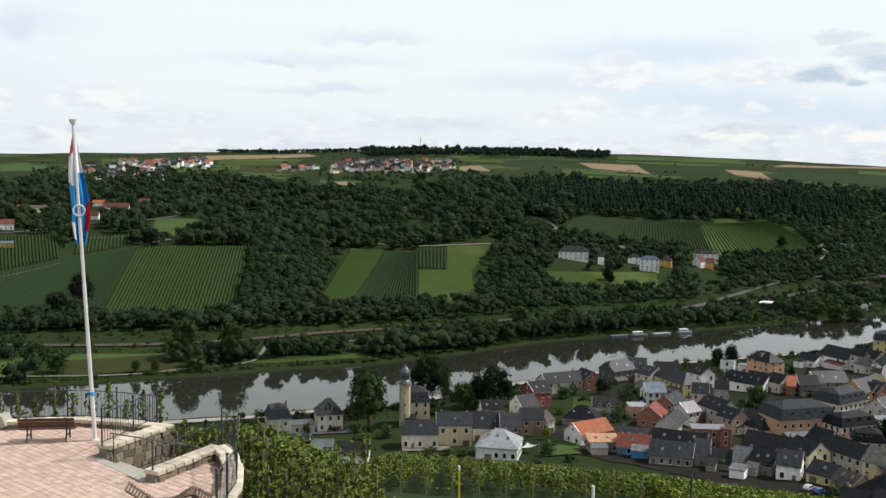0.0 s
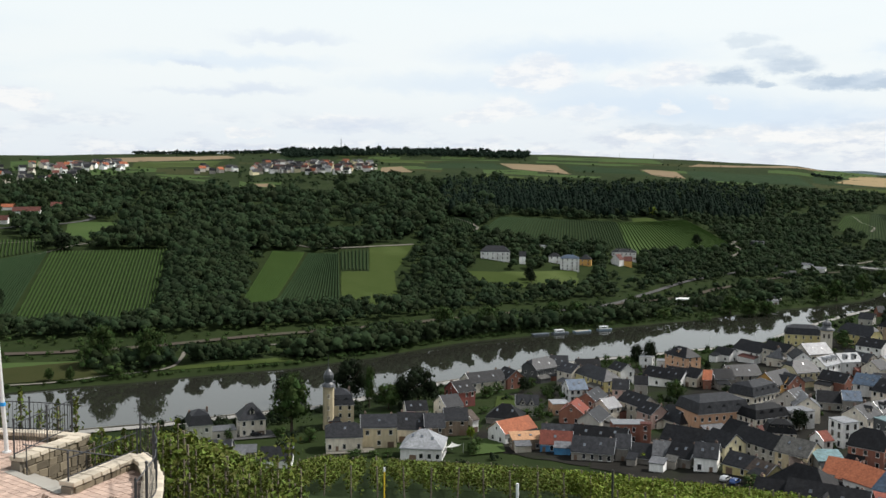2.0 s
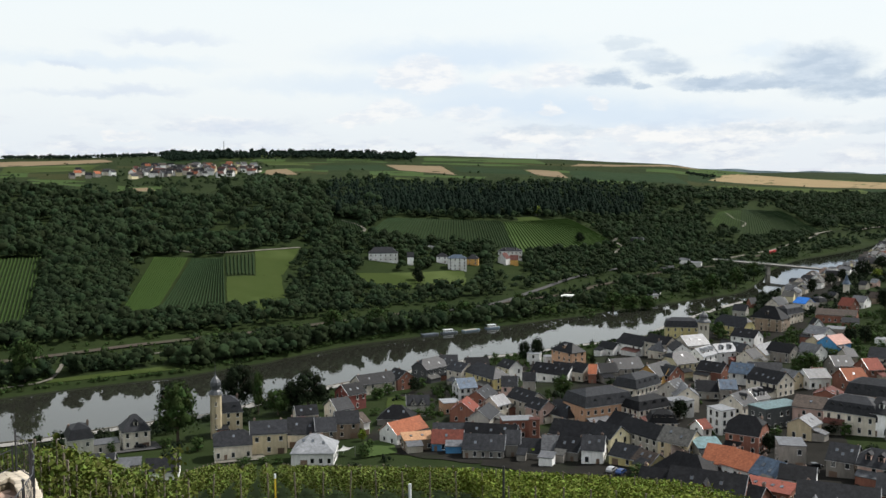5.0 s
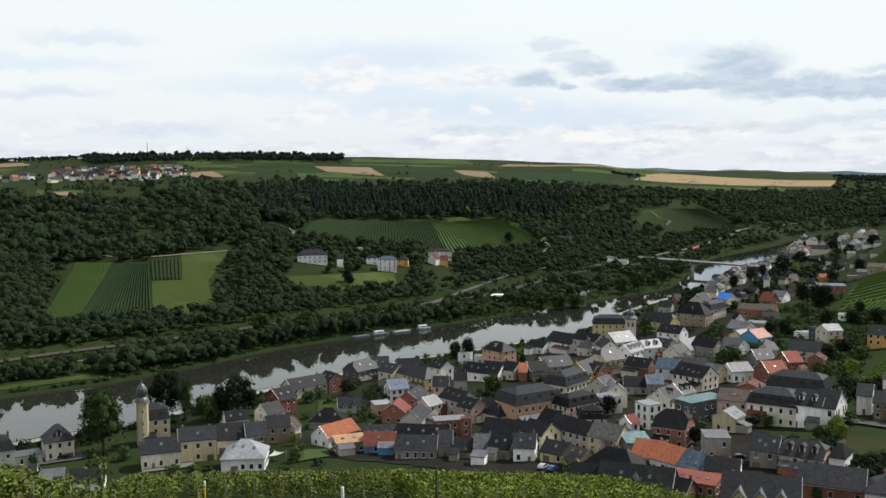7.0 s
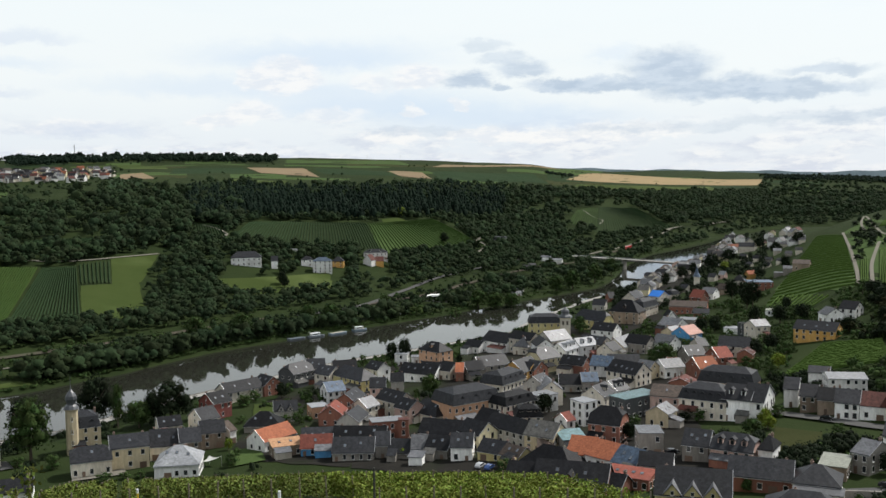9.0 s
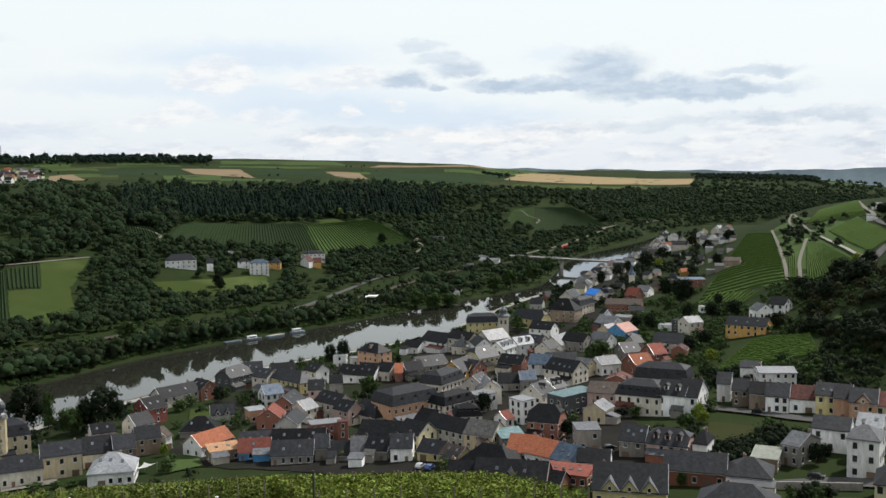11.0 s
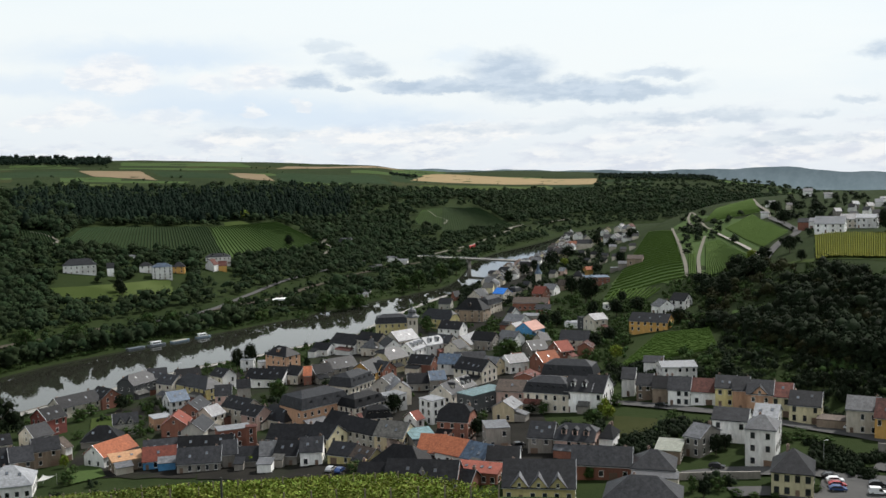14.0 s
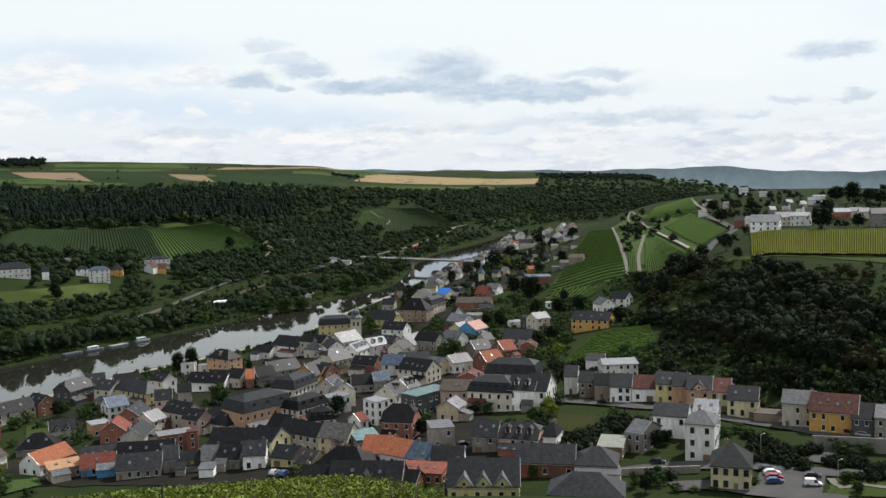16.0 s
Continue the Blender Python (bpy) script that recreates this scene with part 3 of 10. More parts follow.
def add_prism(bm, profile, y0, y1):
    """A profile of (x, z) points pushed from y0 to y1."""
    a = [bm.verts.new((x, y0, z)) for x, z in profile]
    b = [bm.verts.new((x, y1, z)) for x, z in profile]
    n = len(profile)
    bm.faces.new(a[::-1]) if False else bm.faces.new(a)
    bm.faces.new(b[::-1])
    for i in range(n):
        bm.faces.new((a[(i + 1) % n], a[i], b[i], b[(i + 1) % n]))
    bmesh.ops.recalc_face_normals(bm, faces=bm.faces[:])


# ---- the ground, one sheet out to the skyline ----
def build_ground():
    heads = [*np.arange(-180, -48, 6.0), *np.arange(-48, 45.01, 0.4), *np.arange(50, 180, 6.0)]
    steps = [3, 3, 3, 3, 3, 4, 4, 4, 4, 4, 1, 1, 1, 4, 4, 8, 10, 16, 10]
    us = [0.0]
    for k, n in enumerate(steps):
        us += [k + (i + 1) / n for i in range(n)]
    verts, faces = [(0, 0, 96)], []
    for a in heads:
        for u in us:
            verts.append(place(a, u))
    n, w = len(heads), len(us)
    for i in range(n):
        j = (i + 1) % n
        faces.append((0, 1 + j * w, 1 + i * w))
        for k in range(w - 1):
            faces.append((1 + i * w + k, 1 + j * w + k, 1 + j * w + k + 1, 1 + i * w + k + 1))
    ob = mesh_object("ground", verts, faces, M["ground"], smooth=True)
    tagged(ob, "green valley ground of grass, slopes and banks", "ground", kind="structure")
    w_ = mesh_object("water", *water_sheet(), M["water"])
    tagged(w_, "calm grey river reflecting sky and trees", "river", kind="structure")


def water_sheet():
    verts, faces = [], []
    heads = np.arange(-75, 45.01, 0.5)
    for a in heads:
        rs, _ = column(a)
        for r in (rs[10] - 2, rs[13] + 1.5):
            verts.append((r * math.sin(radians(a)), r * math.cos(radians(a)), 0))
    for i in range(len(heads) - 1):
        faces.append((2 * i, 2 * i + 2, 2 * i + 3, 2 * i + 1)[::-1])
    return verts, faces


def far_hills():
    """Ranges along the skyline, beyond all else, with haze put into their colour."""
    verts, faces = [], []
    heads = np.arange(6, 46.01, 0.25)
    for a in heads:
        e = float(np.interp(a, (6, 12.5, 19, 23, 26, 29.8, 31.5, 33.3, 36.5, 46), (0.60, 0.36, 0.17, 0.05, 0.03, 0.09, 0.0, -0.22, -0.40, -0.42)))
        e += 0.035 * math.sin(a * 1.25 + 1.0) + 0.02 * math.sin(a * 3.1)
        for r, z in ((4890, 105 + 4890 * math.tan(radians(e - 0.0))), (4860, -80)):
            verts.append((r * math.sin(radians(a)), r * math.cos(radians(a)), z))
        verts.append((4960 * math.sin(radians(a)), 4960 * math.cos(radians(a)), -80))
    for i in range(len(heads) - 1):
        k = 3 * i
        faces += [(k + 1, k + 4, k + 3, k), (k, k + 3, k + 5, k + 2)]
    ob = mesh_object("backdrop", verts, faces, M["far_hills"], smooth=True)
    tagged(ob, "far skyline hills with haze in their blue-green colour", "hills", kind="structure")


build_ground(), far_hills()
PATCHES, TAKEN = [], set()


def take(x, y, size=6.0):
    """Keeps a spot of ground free of wild trees."""
    n = int(size / 6) + 1
    for i in range(-n + 1, n):
        for j in range(-n + 1, n):
            TAKEN.add((round(x / 6) + i, round(y / 6) + j))


def inside(x, y):
    if (round(x / 6), round(y / 6)) in TAKEN:
        return True
    for q in PATCHES:
        sign = [((q[(i + 1) % 4][0] - q[i][0]) * (y - q[i][1]) - (q[(i + 1) % 4][1] - q[i][1]) * (x - q[i][0])) / (math.dist(q[i], q[(i + 1) % 4]) + 0.01) for i in range(4)]
        if all(s > -3.5 for s in sign) or all(s < 3.5 for s in sign):
            return True
    return False


def spot(q, s, t):
    """A place in a four-cornered plot; s runs along its near side, t away from it."""
    x = (q[0][0] * (1 - s) + q[1][0] * s) * (1 - t) + (q[3][0] * (1 - s) + q[2][0] * s) * t
    y = (q[0][1] * (1 - s) + q[1][1] * s) * (1 - t) + (q[3][1] * (1 - s) + q[2][1] * s) * t
    return x, y


def plot(name, mat, q, label, category, lift=0.35, n=14, keep=True):
    """A four-cornered field laid on the ground."""
    if keep:
        PATCHES.append(q)
    verts, faces = [], []
    rnd = random.Random(str(q))
    for j in range(n + 1):
        for i in range(n + 1):
            ed = 0.012 if i in (0, n) or j in (0, n) else 0
            x, y = spot(q, i / n + rnd.uniform(-ed, ed), j / n + rnd.uniform(-ed, ed))
            verts.append((x, y, ground(x, y) + lift))
    for j in range(n):
        for i in range(n):
            k = j * (n + 1) + i
            faces.append((k, k + 1, k + n + 2, k + n + 1))
    ob = mesh_object(name, verts, faces, M[mat], smooth=True)
    return tagged(ob, label, category, kind="structure")


def vineyard(soil, leaf, q, rows, label, across=False, high=1.5, wide=0.85, n=40):
    """A planted plot: ground strip and rows of vines, each row an uneven hedge."""
    plot("vineyard_ground", soil, q, "grassy soil between the vine rows", "ground")
    rnd = random.Random(rows * 7 + int(q[0][0]))
    verts, faces = [], []
    for k in range(rows):
        s = (k + 0.5) / rows
        base = len(verts)
        for i in range(n + 1):
            t = 0.01 + 0.98 * i / n
            x, y = spot(q, t, s) if across else spot(q, s, t)
            x2, y2 = spot(q, t + 0.01, s) if across else spot(q, s, t + 0.01)
            d = Vector((x2 - x, y2 - y)).normalized() if (x2 - x or y2 - y) else Vector((1, 0))
            z = ground(x, y) + 0.3
            h, w = high * rnd.uniform(0.75, 1.1), wide * rnd.uniform(0.7, 1.2) / 2
            for o, zz in ((-w, 0), (-w * 0.8, h * 0.8), (0, h), (w * 0.8, h * 0.8), (w, 0)):
                verts.append((x - d.y * o + rnd.uniform(-0.1, 0.1), y + d.x * o + rnd.uniform(-0.1, 0.1), z + zz))
        for i in range(n):
            for c in range(4):
                a = base + i * 5 + c
                faces.append((a, a + 1, a + 6, a + 5))
    ob = mesh_object("vine_rows", verts, faces, M[leaf])
    return tagged(ob, label, "vineyard", kind="stuff")


def ribbon(name, mat, pts, width, label, category, lift=0.5, step=8.0, parent=None):
    """A road or path laid along a line of places."""
    line = [Vector(p) for p in pts]
    dense = []
    for i in range(len(line) - 1):
        a, b, c, d = line[max(i - 1, 0)], line[i], line[i + 1], line[min(i + 2, len(line) - 1)]
        n = max(2, int((c - b).length / step))
        for k in range(n):
            t = k / n
            dense.append(0.5 * ((2 * b) + (c - a) * t + (2 * a - 5 * b + 4 * c - d) * t * t + (3 * b - a - 3 * c + d) * t ** 3))
    dense.append(line[-1])
    verts, faces = [], []
    for i, p in enumerate(dense):
        take(p.x, p.y, 3.0)
        d = (dense[min(i + 1, len(dense) - 1)] - dense[max(i - 1, 0)]).normalized()
        for o in (-width / 2, width / 2):
            x, y = p.x - d.y * o, p.y + d.x * o
            verts.append((x, y, max(ground(x, y), ground(p.x, p.y)) + lift))
    for i in range(len(dense) - 1):
        faces.append((2 * i + 1, 2 * i + 3, 2 * i + 2, 2 * i)[::-1])
    ob = mesh_object(name, verts, faces, M[mat], parent)
    return tagged(ob, label, category, kind="structure")

# ---- fields and vineyards ----
vineyard("vine_soil", "vine_green", ((-387.9, 509.1), (-314.7, 545.8), (-408.0, 737.7), (-484.4, 686.3)), 35, "large sunlit vineyard with upright rows on the slope")
vineyard("vine_soil", "vine_dark", ((-443.9, 485.7), (-391.0, 507.0), (-486.5, 686.0), (-501.3, 619.6)), 31, "dark vineyard rows on the slope beside a farm track")
vineyard("vine_soil", "vine_dark", ((-459.6, 473.7), (-444.3, 485.3), (-502.0, 619.1), (-512.1, 528.6)), 21, "dark vineyard rows falling towards the river")
vineyard("vine_soil", "vine_green", ((-518.7, 545.9), (-506.1, 615.7), (-567.9, 687.9), (-591.9, 623.9)), 23, "small vineyard below the hillside houses")
vineyard("vine_soil", "vine_green", ((-503.7, 629.2), (-492.2, 685.6), (-520.1, 724.7), (-548.1, 692.3)), 15, "small terraced vineyard beside the track")
vineyard("meadow", "vine_green", ((-276.1, 586.2), (-258.9, 601.7), (-296.9, 767.6), (-324.3, 762.9)), 15, "young green vineyard on the slope")
vineyard("vine_soil", "vine_dark", ((-257.5, 602.3), (-218.7, 633.3), (-269.4, 775.5), (-292.8, 764.9)), 20, "dark vineyard with wide straight rows")
vineyard("vine_soil", "vine_dark", ((-250.3, 725.0), (-230.5, 737.8), (-250.1, 799.8), (-269.8, 779.6)), 8, "short dark vineyard block above the meadow")
plot("meadow", "meadow", ((-218.0, 633.5), (-185.2, 666.7), (-214.0, 753.2), (-247.9, 719.5)), "bright mown meadow beside the vineyard", "meadow")
plot("meadow", "meadow", ((-229.8, 737.0), (-212.5, 754.7), (-222.1, 844.3), (-252.7, 809.5)), "bright mown meadow at the forest edge", "meadow")
plot("meadow", "meadow", ((-141.9, 758.8), (-67.0, 807.2), (-76.3, 867.6), (-162.4, 801.7)), "bright meadow below the white houses", "meadow")
plot("meadow", "meadow", ((-355.6, 372.6), (-327.2, 392.5), (-350.2, 413.7), (-380.3, 398.7)), "mown river bank meadow", "meadow")
plot("dry_meadow", "dry_grass", ((-323.6, 394.2), (-276.0, 431.2), (-302.7, 450.8), (-339.7, 418.5)), "yellowish dry meadow by the river", "meadow")
plot("meadow", "meadow", ((-252.1, 453.6), (-197.5, 496.1), (-206.0, 500.2), (-252.9, 461.2)), "grassy river bank", "meadow")
plot("meadow", "crop", ((-500.2, 725.3), (-475.5, 763.0), (-516.3, 841.2), (-554.1, 813.1)), "rough green hillside pasture", "meadow")
vineyard("vine_soil", "vine_dark", ((-331.6, 823.8), (-280.5, 852.0), (-293.1, 895.2), (-347.5, 877.7)), 15, "small vineyard among the trees", across=True)
plot("clearing", "crop", ((-311.6, 1087.2), (-287.5, 1177.4), (-294.2, 1213.9), (-315.0, 1118.5)), "green clearing in the woods", "meadow")
plot("clearing", "crop", ((-495.9, 1161.6), (-371.9, 1074.5), (-389.9, 1115.8), (-505.6, 1223.7)), "long green clearing in the woods", "meadow")
vineyard("vine_soil", "vine_dark", ((-206.9, 920.0), (-179.2, 933.0), (-197.1, 982.4), (-222.7, 984.1)), 11, "small dark vineyard beside a track")
vineyard("vine_soil", "vine_dark", ((-176.7, 934.4), (-31.2, 972.5), (-52.5, 1088.7), (-170.5, 1015.8)), 48, "wide dark vineyard on the valley slope")
vineyard("crop", "vine_green", ((-31.0, 967.5), (87.4, 1138.6), (24.1, 1203.8), (-51.3, 1089.8)), 31, "sunlit vineyard on the rounded slope")
plot("meadow", "meadow", ((-31.4, 1089.5), (4.1, 1153.0), (-16.4, 1168.9), (-36.1, 1140.4)), "bright grass above the vineyard", "meadow")
vineyard("vine_soil", "vine_dark", ((267.0, 1380.4), (446.4, 1616.5), (407.9, 1745.0), (314.1, 1601.5)), 31, "vineyard on a round spur above the river")
vineyard("vine_soil", "vine_green", ((225.0, 1394.0), (267.7, 1384.4), (309.7, 1588.1), (263.5, 1523.4)), 12, "vineyard edge on the round spur")
plot("stubble_field", "stubble", ((353.1, 2189.7), (980.0, 2627.2), (1067.5, 2907.2), (479.4, 2600.2)), "wide pale stubble field on the plateau", "field")
plot("tilled_field", "tilled", ((-280.2, 1795.3), (-162.5, 1715.3), (-217.5, 1968.0), (-330.8, 1957.2)), "brown tilled field on the plateau", "field")
plot("tilled_field", "tilled", ((-17.9, 1776.9), (37.5, 1743.6), (21.4, 1935.9), (-52.6, 1989.3)), "small brown tilled field on the plateau", "field")
plot("crop_field", "crop", ((-567.7, 1834.2), (-359.2, 2082.2), (-340.0, 2030.0), (-515.0, 1985.0)), "light green field on the plateau", "field")
plot("crop_field", "meadow", ((-551.2, 1852.7), (-456.6, 1827.8), (-525.3, 2031.2), (-606.2, 1998.1)), "fresh green field beside the far village", "field")
plot("crop_field", "dark_crop", ((-409.8, 1639.6), (-288.0, 1791.0), (-342.5, 1951.2), (-446.6, 1831.3)), "dark green crop field on the plateau", "field")
plot("crop_field", "dark_crop", ((-162.7, 1808.7), (-24.3, 1790.8), (-61.8, 1985.0), (-201.2, 1978.8)), "dark green crop field on the plateau", "field")
plot("crop_field", "crop", ((-285.0, 2201.7), (-3.9, 2218.0), (-32.6, 2425.8), (-305.0, 2364.5)), "green field at the skyline", "field")
plot("crop_field", "dark_crop", ((47.0, 1717.4), (281.0, 1952.9), (277.1, 2191.5), (42.6, 1972.5)), "dark green crop field on the plateau", "field")
plot("crop_field", "meadow", ((329.1, 1969.7), (748.8, 2320.1), (752.4, 2417.6), (363.2, 2100.8)), "green strip of grass on the plateau edge", "field")
plot("stubble_field", "tilled", ((46.7, 2161.5), (400.3, 2575.1), (372.6, 2590.3), (76.6, 2297.7)), "narrow brown field near the skyline", "field")
plot("meadow", "crop", ((-1077.2, 1183.1), (-1032.4, 1234.1), (-1170.5, 1392.4), (-1237.9, 1360.0)), "rounded green hill pasture", "meadow")
plot("crop_field", "crop", ((-1043.6, 1378.6), (-1060.5, 1480.3), (-1198.8, 1664.2), (-1211.2, 1600.3)), "green field on the far hills", "field")
plot("tilled_field", "tilled", ((-1040.8, 1612.3), (-912.9, 1947.7), (-990.2, 2066.0), (-1144.0, 1815.6)), "long brown field on the far hills", "field")
plot("crop_field", "meadow", ((-870.8, 1451.9), (-810.1, 1629.8), (-889.2, 1841.6), (-996.7, 1683.0)), "striped green field on the far hills", "field")
plot("tilled_field", "tilled", ((-553.1, 1226.0), (-519.6, 1233.0), (-554.0, 1293.4), (-576.5, 1287.8)), "small bare earth field at the forest edge", "field")
plot("tilled_field", "tilled", ((-452.9, 1504.3), (-396.8, 1507.7), (-469.6, 1702.4), (-498.9, 1674.2)), "brown tilled field beside the far village", "field")
vineyard("crop", "vine_yellow", ((274.4, 434.6), (320.3, 380.0), (412.4, 489.4), (348.6, 553.4)), 68, "yellow-green vineyard on the plateau")
plot("meadow", "meadow", ((274.6, 480.0), (301.0, 357.0), (315.8, 374.6), (273.3, 432.9)), "bright grass edge below the yellow vineyard", "meadow")
vineyard("crop", "vine_light", ((223.2, 598.8), (264.3, 559.8), (384.3, 844.7), (383.1, 897.7)), 27, "steep green vineyard above the riverside houses", across=True)
vineyard("crop", "vine_light", ((428.6, 870.2), (488.3, 868.1), (597.8, 1081.8), (499.8, 983.3)), 23, "green vineyard on the rounded ridge", across=True)
vineyard("crop", "vine_light", ((405.1, 781.2), (322.2, 570.3), (373.9, 625.8), (474.3, 858.7)), 23, "green vineyard below the ridge road")
vineyard("crop", "vine_light", ((267.8, 541.4), (292.8, 523.7), (357.9, 699.8), (345.6, 698.1)), 21, "green vineyard between two farm tracks")
vineyard("crop", "vine_light", ((266.5, 562.0), (269.4, 557.3), (318.4, 660.2), (309.2, 652.4)), 4, "narrow strip of young vines between tracks")
vineyard("crop", "vine_light", ((148.3, 382.2), (194.4, 381.3), (211.4, 423.2), (189.9, 436.5)), 17, "hillside vineyard above the village street", across=True)
vineyard("vine_soil", "vine_light", ((221.1, 589.9), (229.2, 541.5), (245.4, 554.1), (238.9, 618.4)), 11, "small vineyard with pale stakes behind the village")
plot("pasture", "dry_grass", ((103.7, 270.8), (122.1, 281.7), (126.7, 290.6), (116.4, 303.5)), "dry yellowish orchard meadow", "meadow")


def patchwork():
    """Narrow farmed strips that cover the far plateau."""
    rnd = random.Random(5)
    a = -44.0
    while a < 41:
        w = rnd.uniform(1.4, 4.0)
        u = 17.1
        while u < 17.85:
            du = rnd.uniform(0.05, 0.17)
            if rnd.random() < 0.3:
                sl = rnd.uniform(-0.03, 0.03)
                q = tuple(place(b, c)[:2] for b, c in ((a, u), (a + w, u + sl), (a + w * 1.05, u + sl + du * 0.9), (a, u + du * 0.9)))
                mat, lab = rnd.choice([("crop", "green crop strip on the far plateau"), ("meadow", "light green grass strip on the far plateau"), ("crop", "green crop strip on the far plateau"), ("dark_crop", "dark green crop strip on the far plateau"), ("dry_grass", "dry yellowish strip on the far plateau")])
                plot("field_strip", mat, q, lab, "field", lift=0.15, n=8, keep=False)
            u += du
        a += w


patchwork()

# ---- roads, paths, railway ----
ribbon("path", "path", [(-358.3, 375.5), (-318.2, 396.0), (-293.5, 412.2), (-276.0, 431.2), (-255.2, 453.1), (-253.9, 466.3), (-258.1, 481.2), (-260.2, 494.7), (-239.1, 510.8), (-202.5, 536.0)], 2.2, "pale gravel riverside path", "path", 0.50)
ribbon("railway_bed", "ballast", [(-405.7, 425.7), (-311.8, 470.0), (-239.9, 536.8), (-188.1, 579.2), (-144.3, 629.7), (-101.9, 677.4)], 6.5, "brown ballast bed of the railway", "railway", 0.50)
ribbon("railway_bed", "ballast", [(-43.5, 732.7), (16.8, 814.8), (61.0, 898.9), (130.0, 1027.8), (200.0, 1117.2), (316.8, 1337.0)], 6.0, "brown ballast bed of the railway", "railway", 0.50)
ribbon("road", "asphalt", [(-84.5, 691.9), (-37.5, 743.1), (-7.2, 818.0), (29.5, 905.5), (81.0, 1016.8), (125.5, 1092.8), (154.5, 1142.6)], 5.0, "grey main road along the river", "road", 0.50)
ribbon("road", "path", [(218.2, 1181.0), (309.3, 1337.7), (394.9, 1518.5), (458.6, 1637.0), (610.1, 1822.6)], 4.5, "pale road round the spur", "road", 0.50)
ribbon("road", "path", [(-393.3, 747.9), (-335.1, 792.0), (-293.3, 788.2), (-265.5, 799.0), (-249.6, 814.6), (-222.6, 846.2)], 4.0, "pale farm road above the fields", "road", 0.50)
ribbon("road", "asphalt", [(-613.2, 646.4), (-596.2, 679.6), (-592.5, 714.2), (-569.6, 767.8), (-547.5, 817.6), (-551.2, 851.1), (-572.2, 864.8), (-586.1, 865.2)], 6.0, "grey hillside road with a bend", "road", 0.50)
ribbon("path", "path", [(-506.4, 532.7), (-498.5, 579.0), (-492.5, 621.6), (-485.1, 679.6), (-481.4, 718.6), (-471.7, 747.6)], 2.5, "pale farm track between vineyards", "path", 0.50)
ribbon("path", "path", [(-550.1, 666.3), (-528.8, 697.1), (-513.1, 714.9), (-482.5, 728.8)], 2.5, "pale farm track between vineyards", "path", 0.50)
ribbon("path", "path", [(-212.3, 979.3), (-196.8, 966.2), (-182.5, 950.6), (-187.4, 932.4), (-219.4, 915.1)], 3.0, "pale farm track by the vineyard", "path", 0.50)
ribbon("path", "path", [(3.2, 984.0), (52.1, 1035.7), (87.1, 1134.7), (78.4, 1153.3), (89.7, 1195.6), (109.8, 1201.0)], 4.0, "pale track and yard by the vineyard", "path", 0.50)
ribbon("path", "path", [(273.1, 1527.8), (277.0, 1477.3), (293.5, 1474.1), (281.9, 1436.6)], 3.0, "pale track on the spur", "path", 0.50)
ribbon("road", "asphalt", [(288.6, 508.9), (334.6, 570.0), (369.0, 606.6), (402.7, 675.0), (437.2, 752.1), (459.7, 802.7)], 5.5, "grey road between hillside vineyards", "road", 0.50)
ribbon("road", "path", [(459.7, 802.7), (495.1, 868.9), (560.4, 1006.5), (597.8, 1081.8)], 4.0, "pale ridge road", "road", 0.50)
ribbon("path", "path", [(394.2, 866.5), (339.9, 734.1), (294.2, 626.4), (266.7, 564.1)], 2.4, "pale concrete vineyard track", "path", 0.50)
ribbon("path", "path", [(267.6, 548.2), (304.9, 626.8), (348.5, 709.0), (372.3, 753.0)], 2.4, "pale concrete vineyard track", "path", 0.50)
ribbon("path", "path", [(406.2, 847.7), (441.5, 930.6), (477.2, 996.7), (439.6, 902.6), (408.4, 823.3), (399.5, 795.3)], 2.4, "pale winding vineyard track", "path", 0.50)
ribbon("wall_line", "wall_stone", [(382.2, 752.5), (339.8, 633.6), (293.2, 517.7)], 2.5, "dark dry stone wall below the vineyard", "wall", 1.40)
ribbon("road", "asphalt", [(124.0, 323.0), (133.6, 307.2), (142.0, 293.4), (151.3, 283.1), (162.1, 266.6), (172.8, 252.5), (180.2, 236.1), (187.2, 221.5)], 6.0, "grey village street", "street", 0.50)
ribbon("road", "asphalt", [(108.7, 231.8), (121.5, 231.0), (130.3, 228.5), (141.3, 224.2), (153.1, 213.9), (171.1, 202.3)], 7.0, "grey lower village road", "street", 0.50)
ribbon("road", "asphalt", [(176.9, 247.2), (175.0, 238.7), (167.9, 229.0), (158.3, 220.0)], 5.0, "curved ramp between two streets", "street", 0.50)
ribbon("road", "asphalt", [(113.6, 216.0), (123.5, 213.9), (130.1, 206.4), (139.3, 199.1), (146.9, 192.3)], 7.0, "grey road with a bend", "street", 0.50)
ribbon("footpath", "path", [(153.4, 207.4), (151.3, 200.3), (157.8, 200.3), (163.4, 193.1)], 2.0, "pale footpath in the park", "path", 0.50)
plot("parking_lot", "asphalt", ((130.1, 205.2), (144.2, 198.1), (154.9, 211.3), (140.4, 218.8)), "grey parking lot", "parking lot", keep=False, lift=0.45)
plot("park_lawn", "meadow", ((144.9, 197.6), (160.2, 189.3), (169.9, 200.8), (154.5, 207.8)), "bright mown park lawn", "lawn", keep=False)
plot("bank_slope", "ground", ((134.8, 230.4), (161.2, 222.8), (175.2, 244.8), (155.0, 261.5)), "rough grass bank below the street", "bank", keep=False)
# lanes and yards: the dark of the house gaps is in their colour
plot("village_paving", "yard", ((-63.3, 315.7), (-20.6, 293.3), (-23.8, 420.3), (-65.6, 416.9)), "paved village lanes and yards, shade between houses in the colour", "pavement", keep=False, lift=0.25)
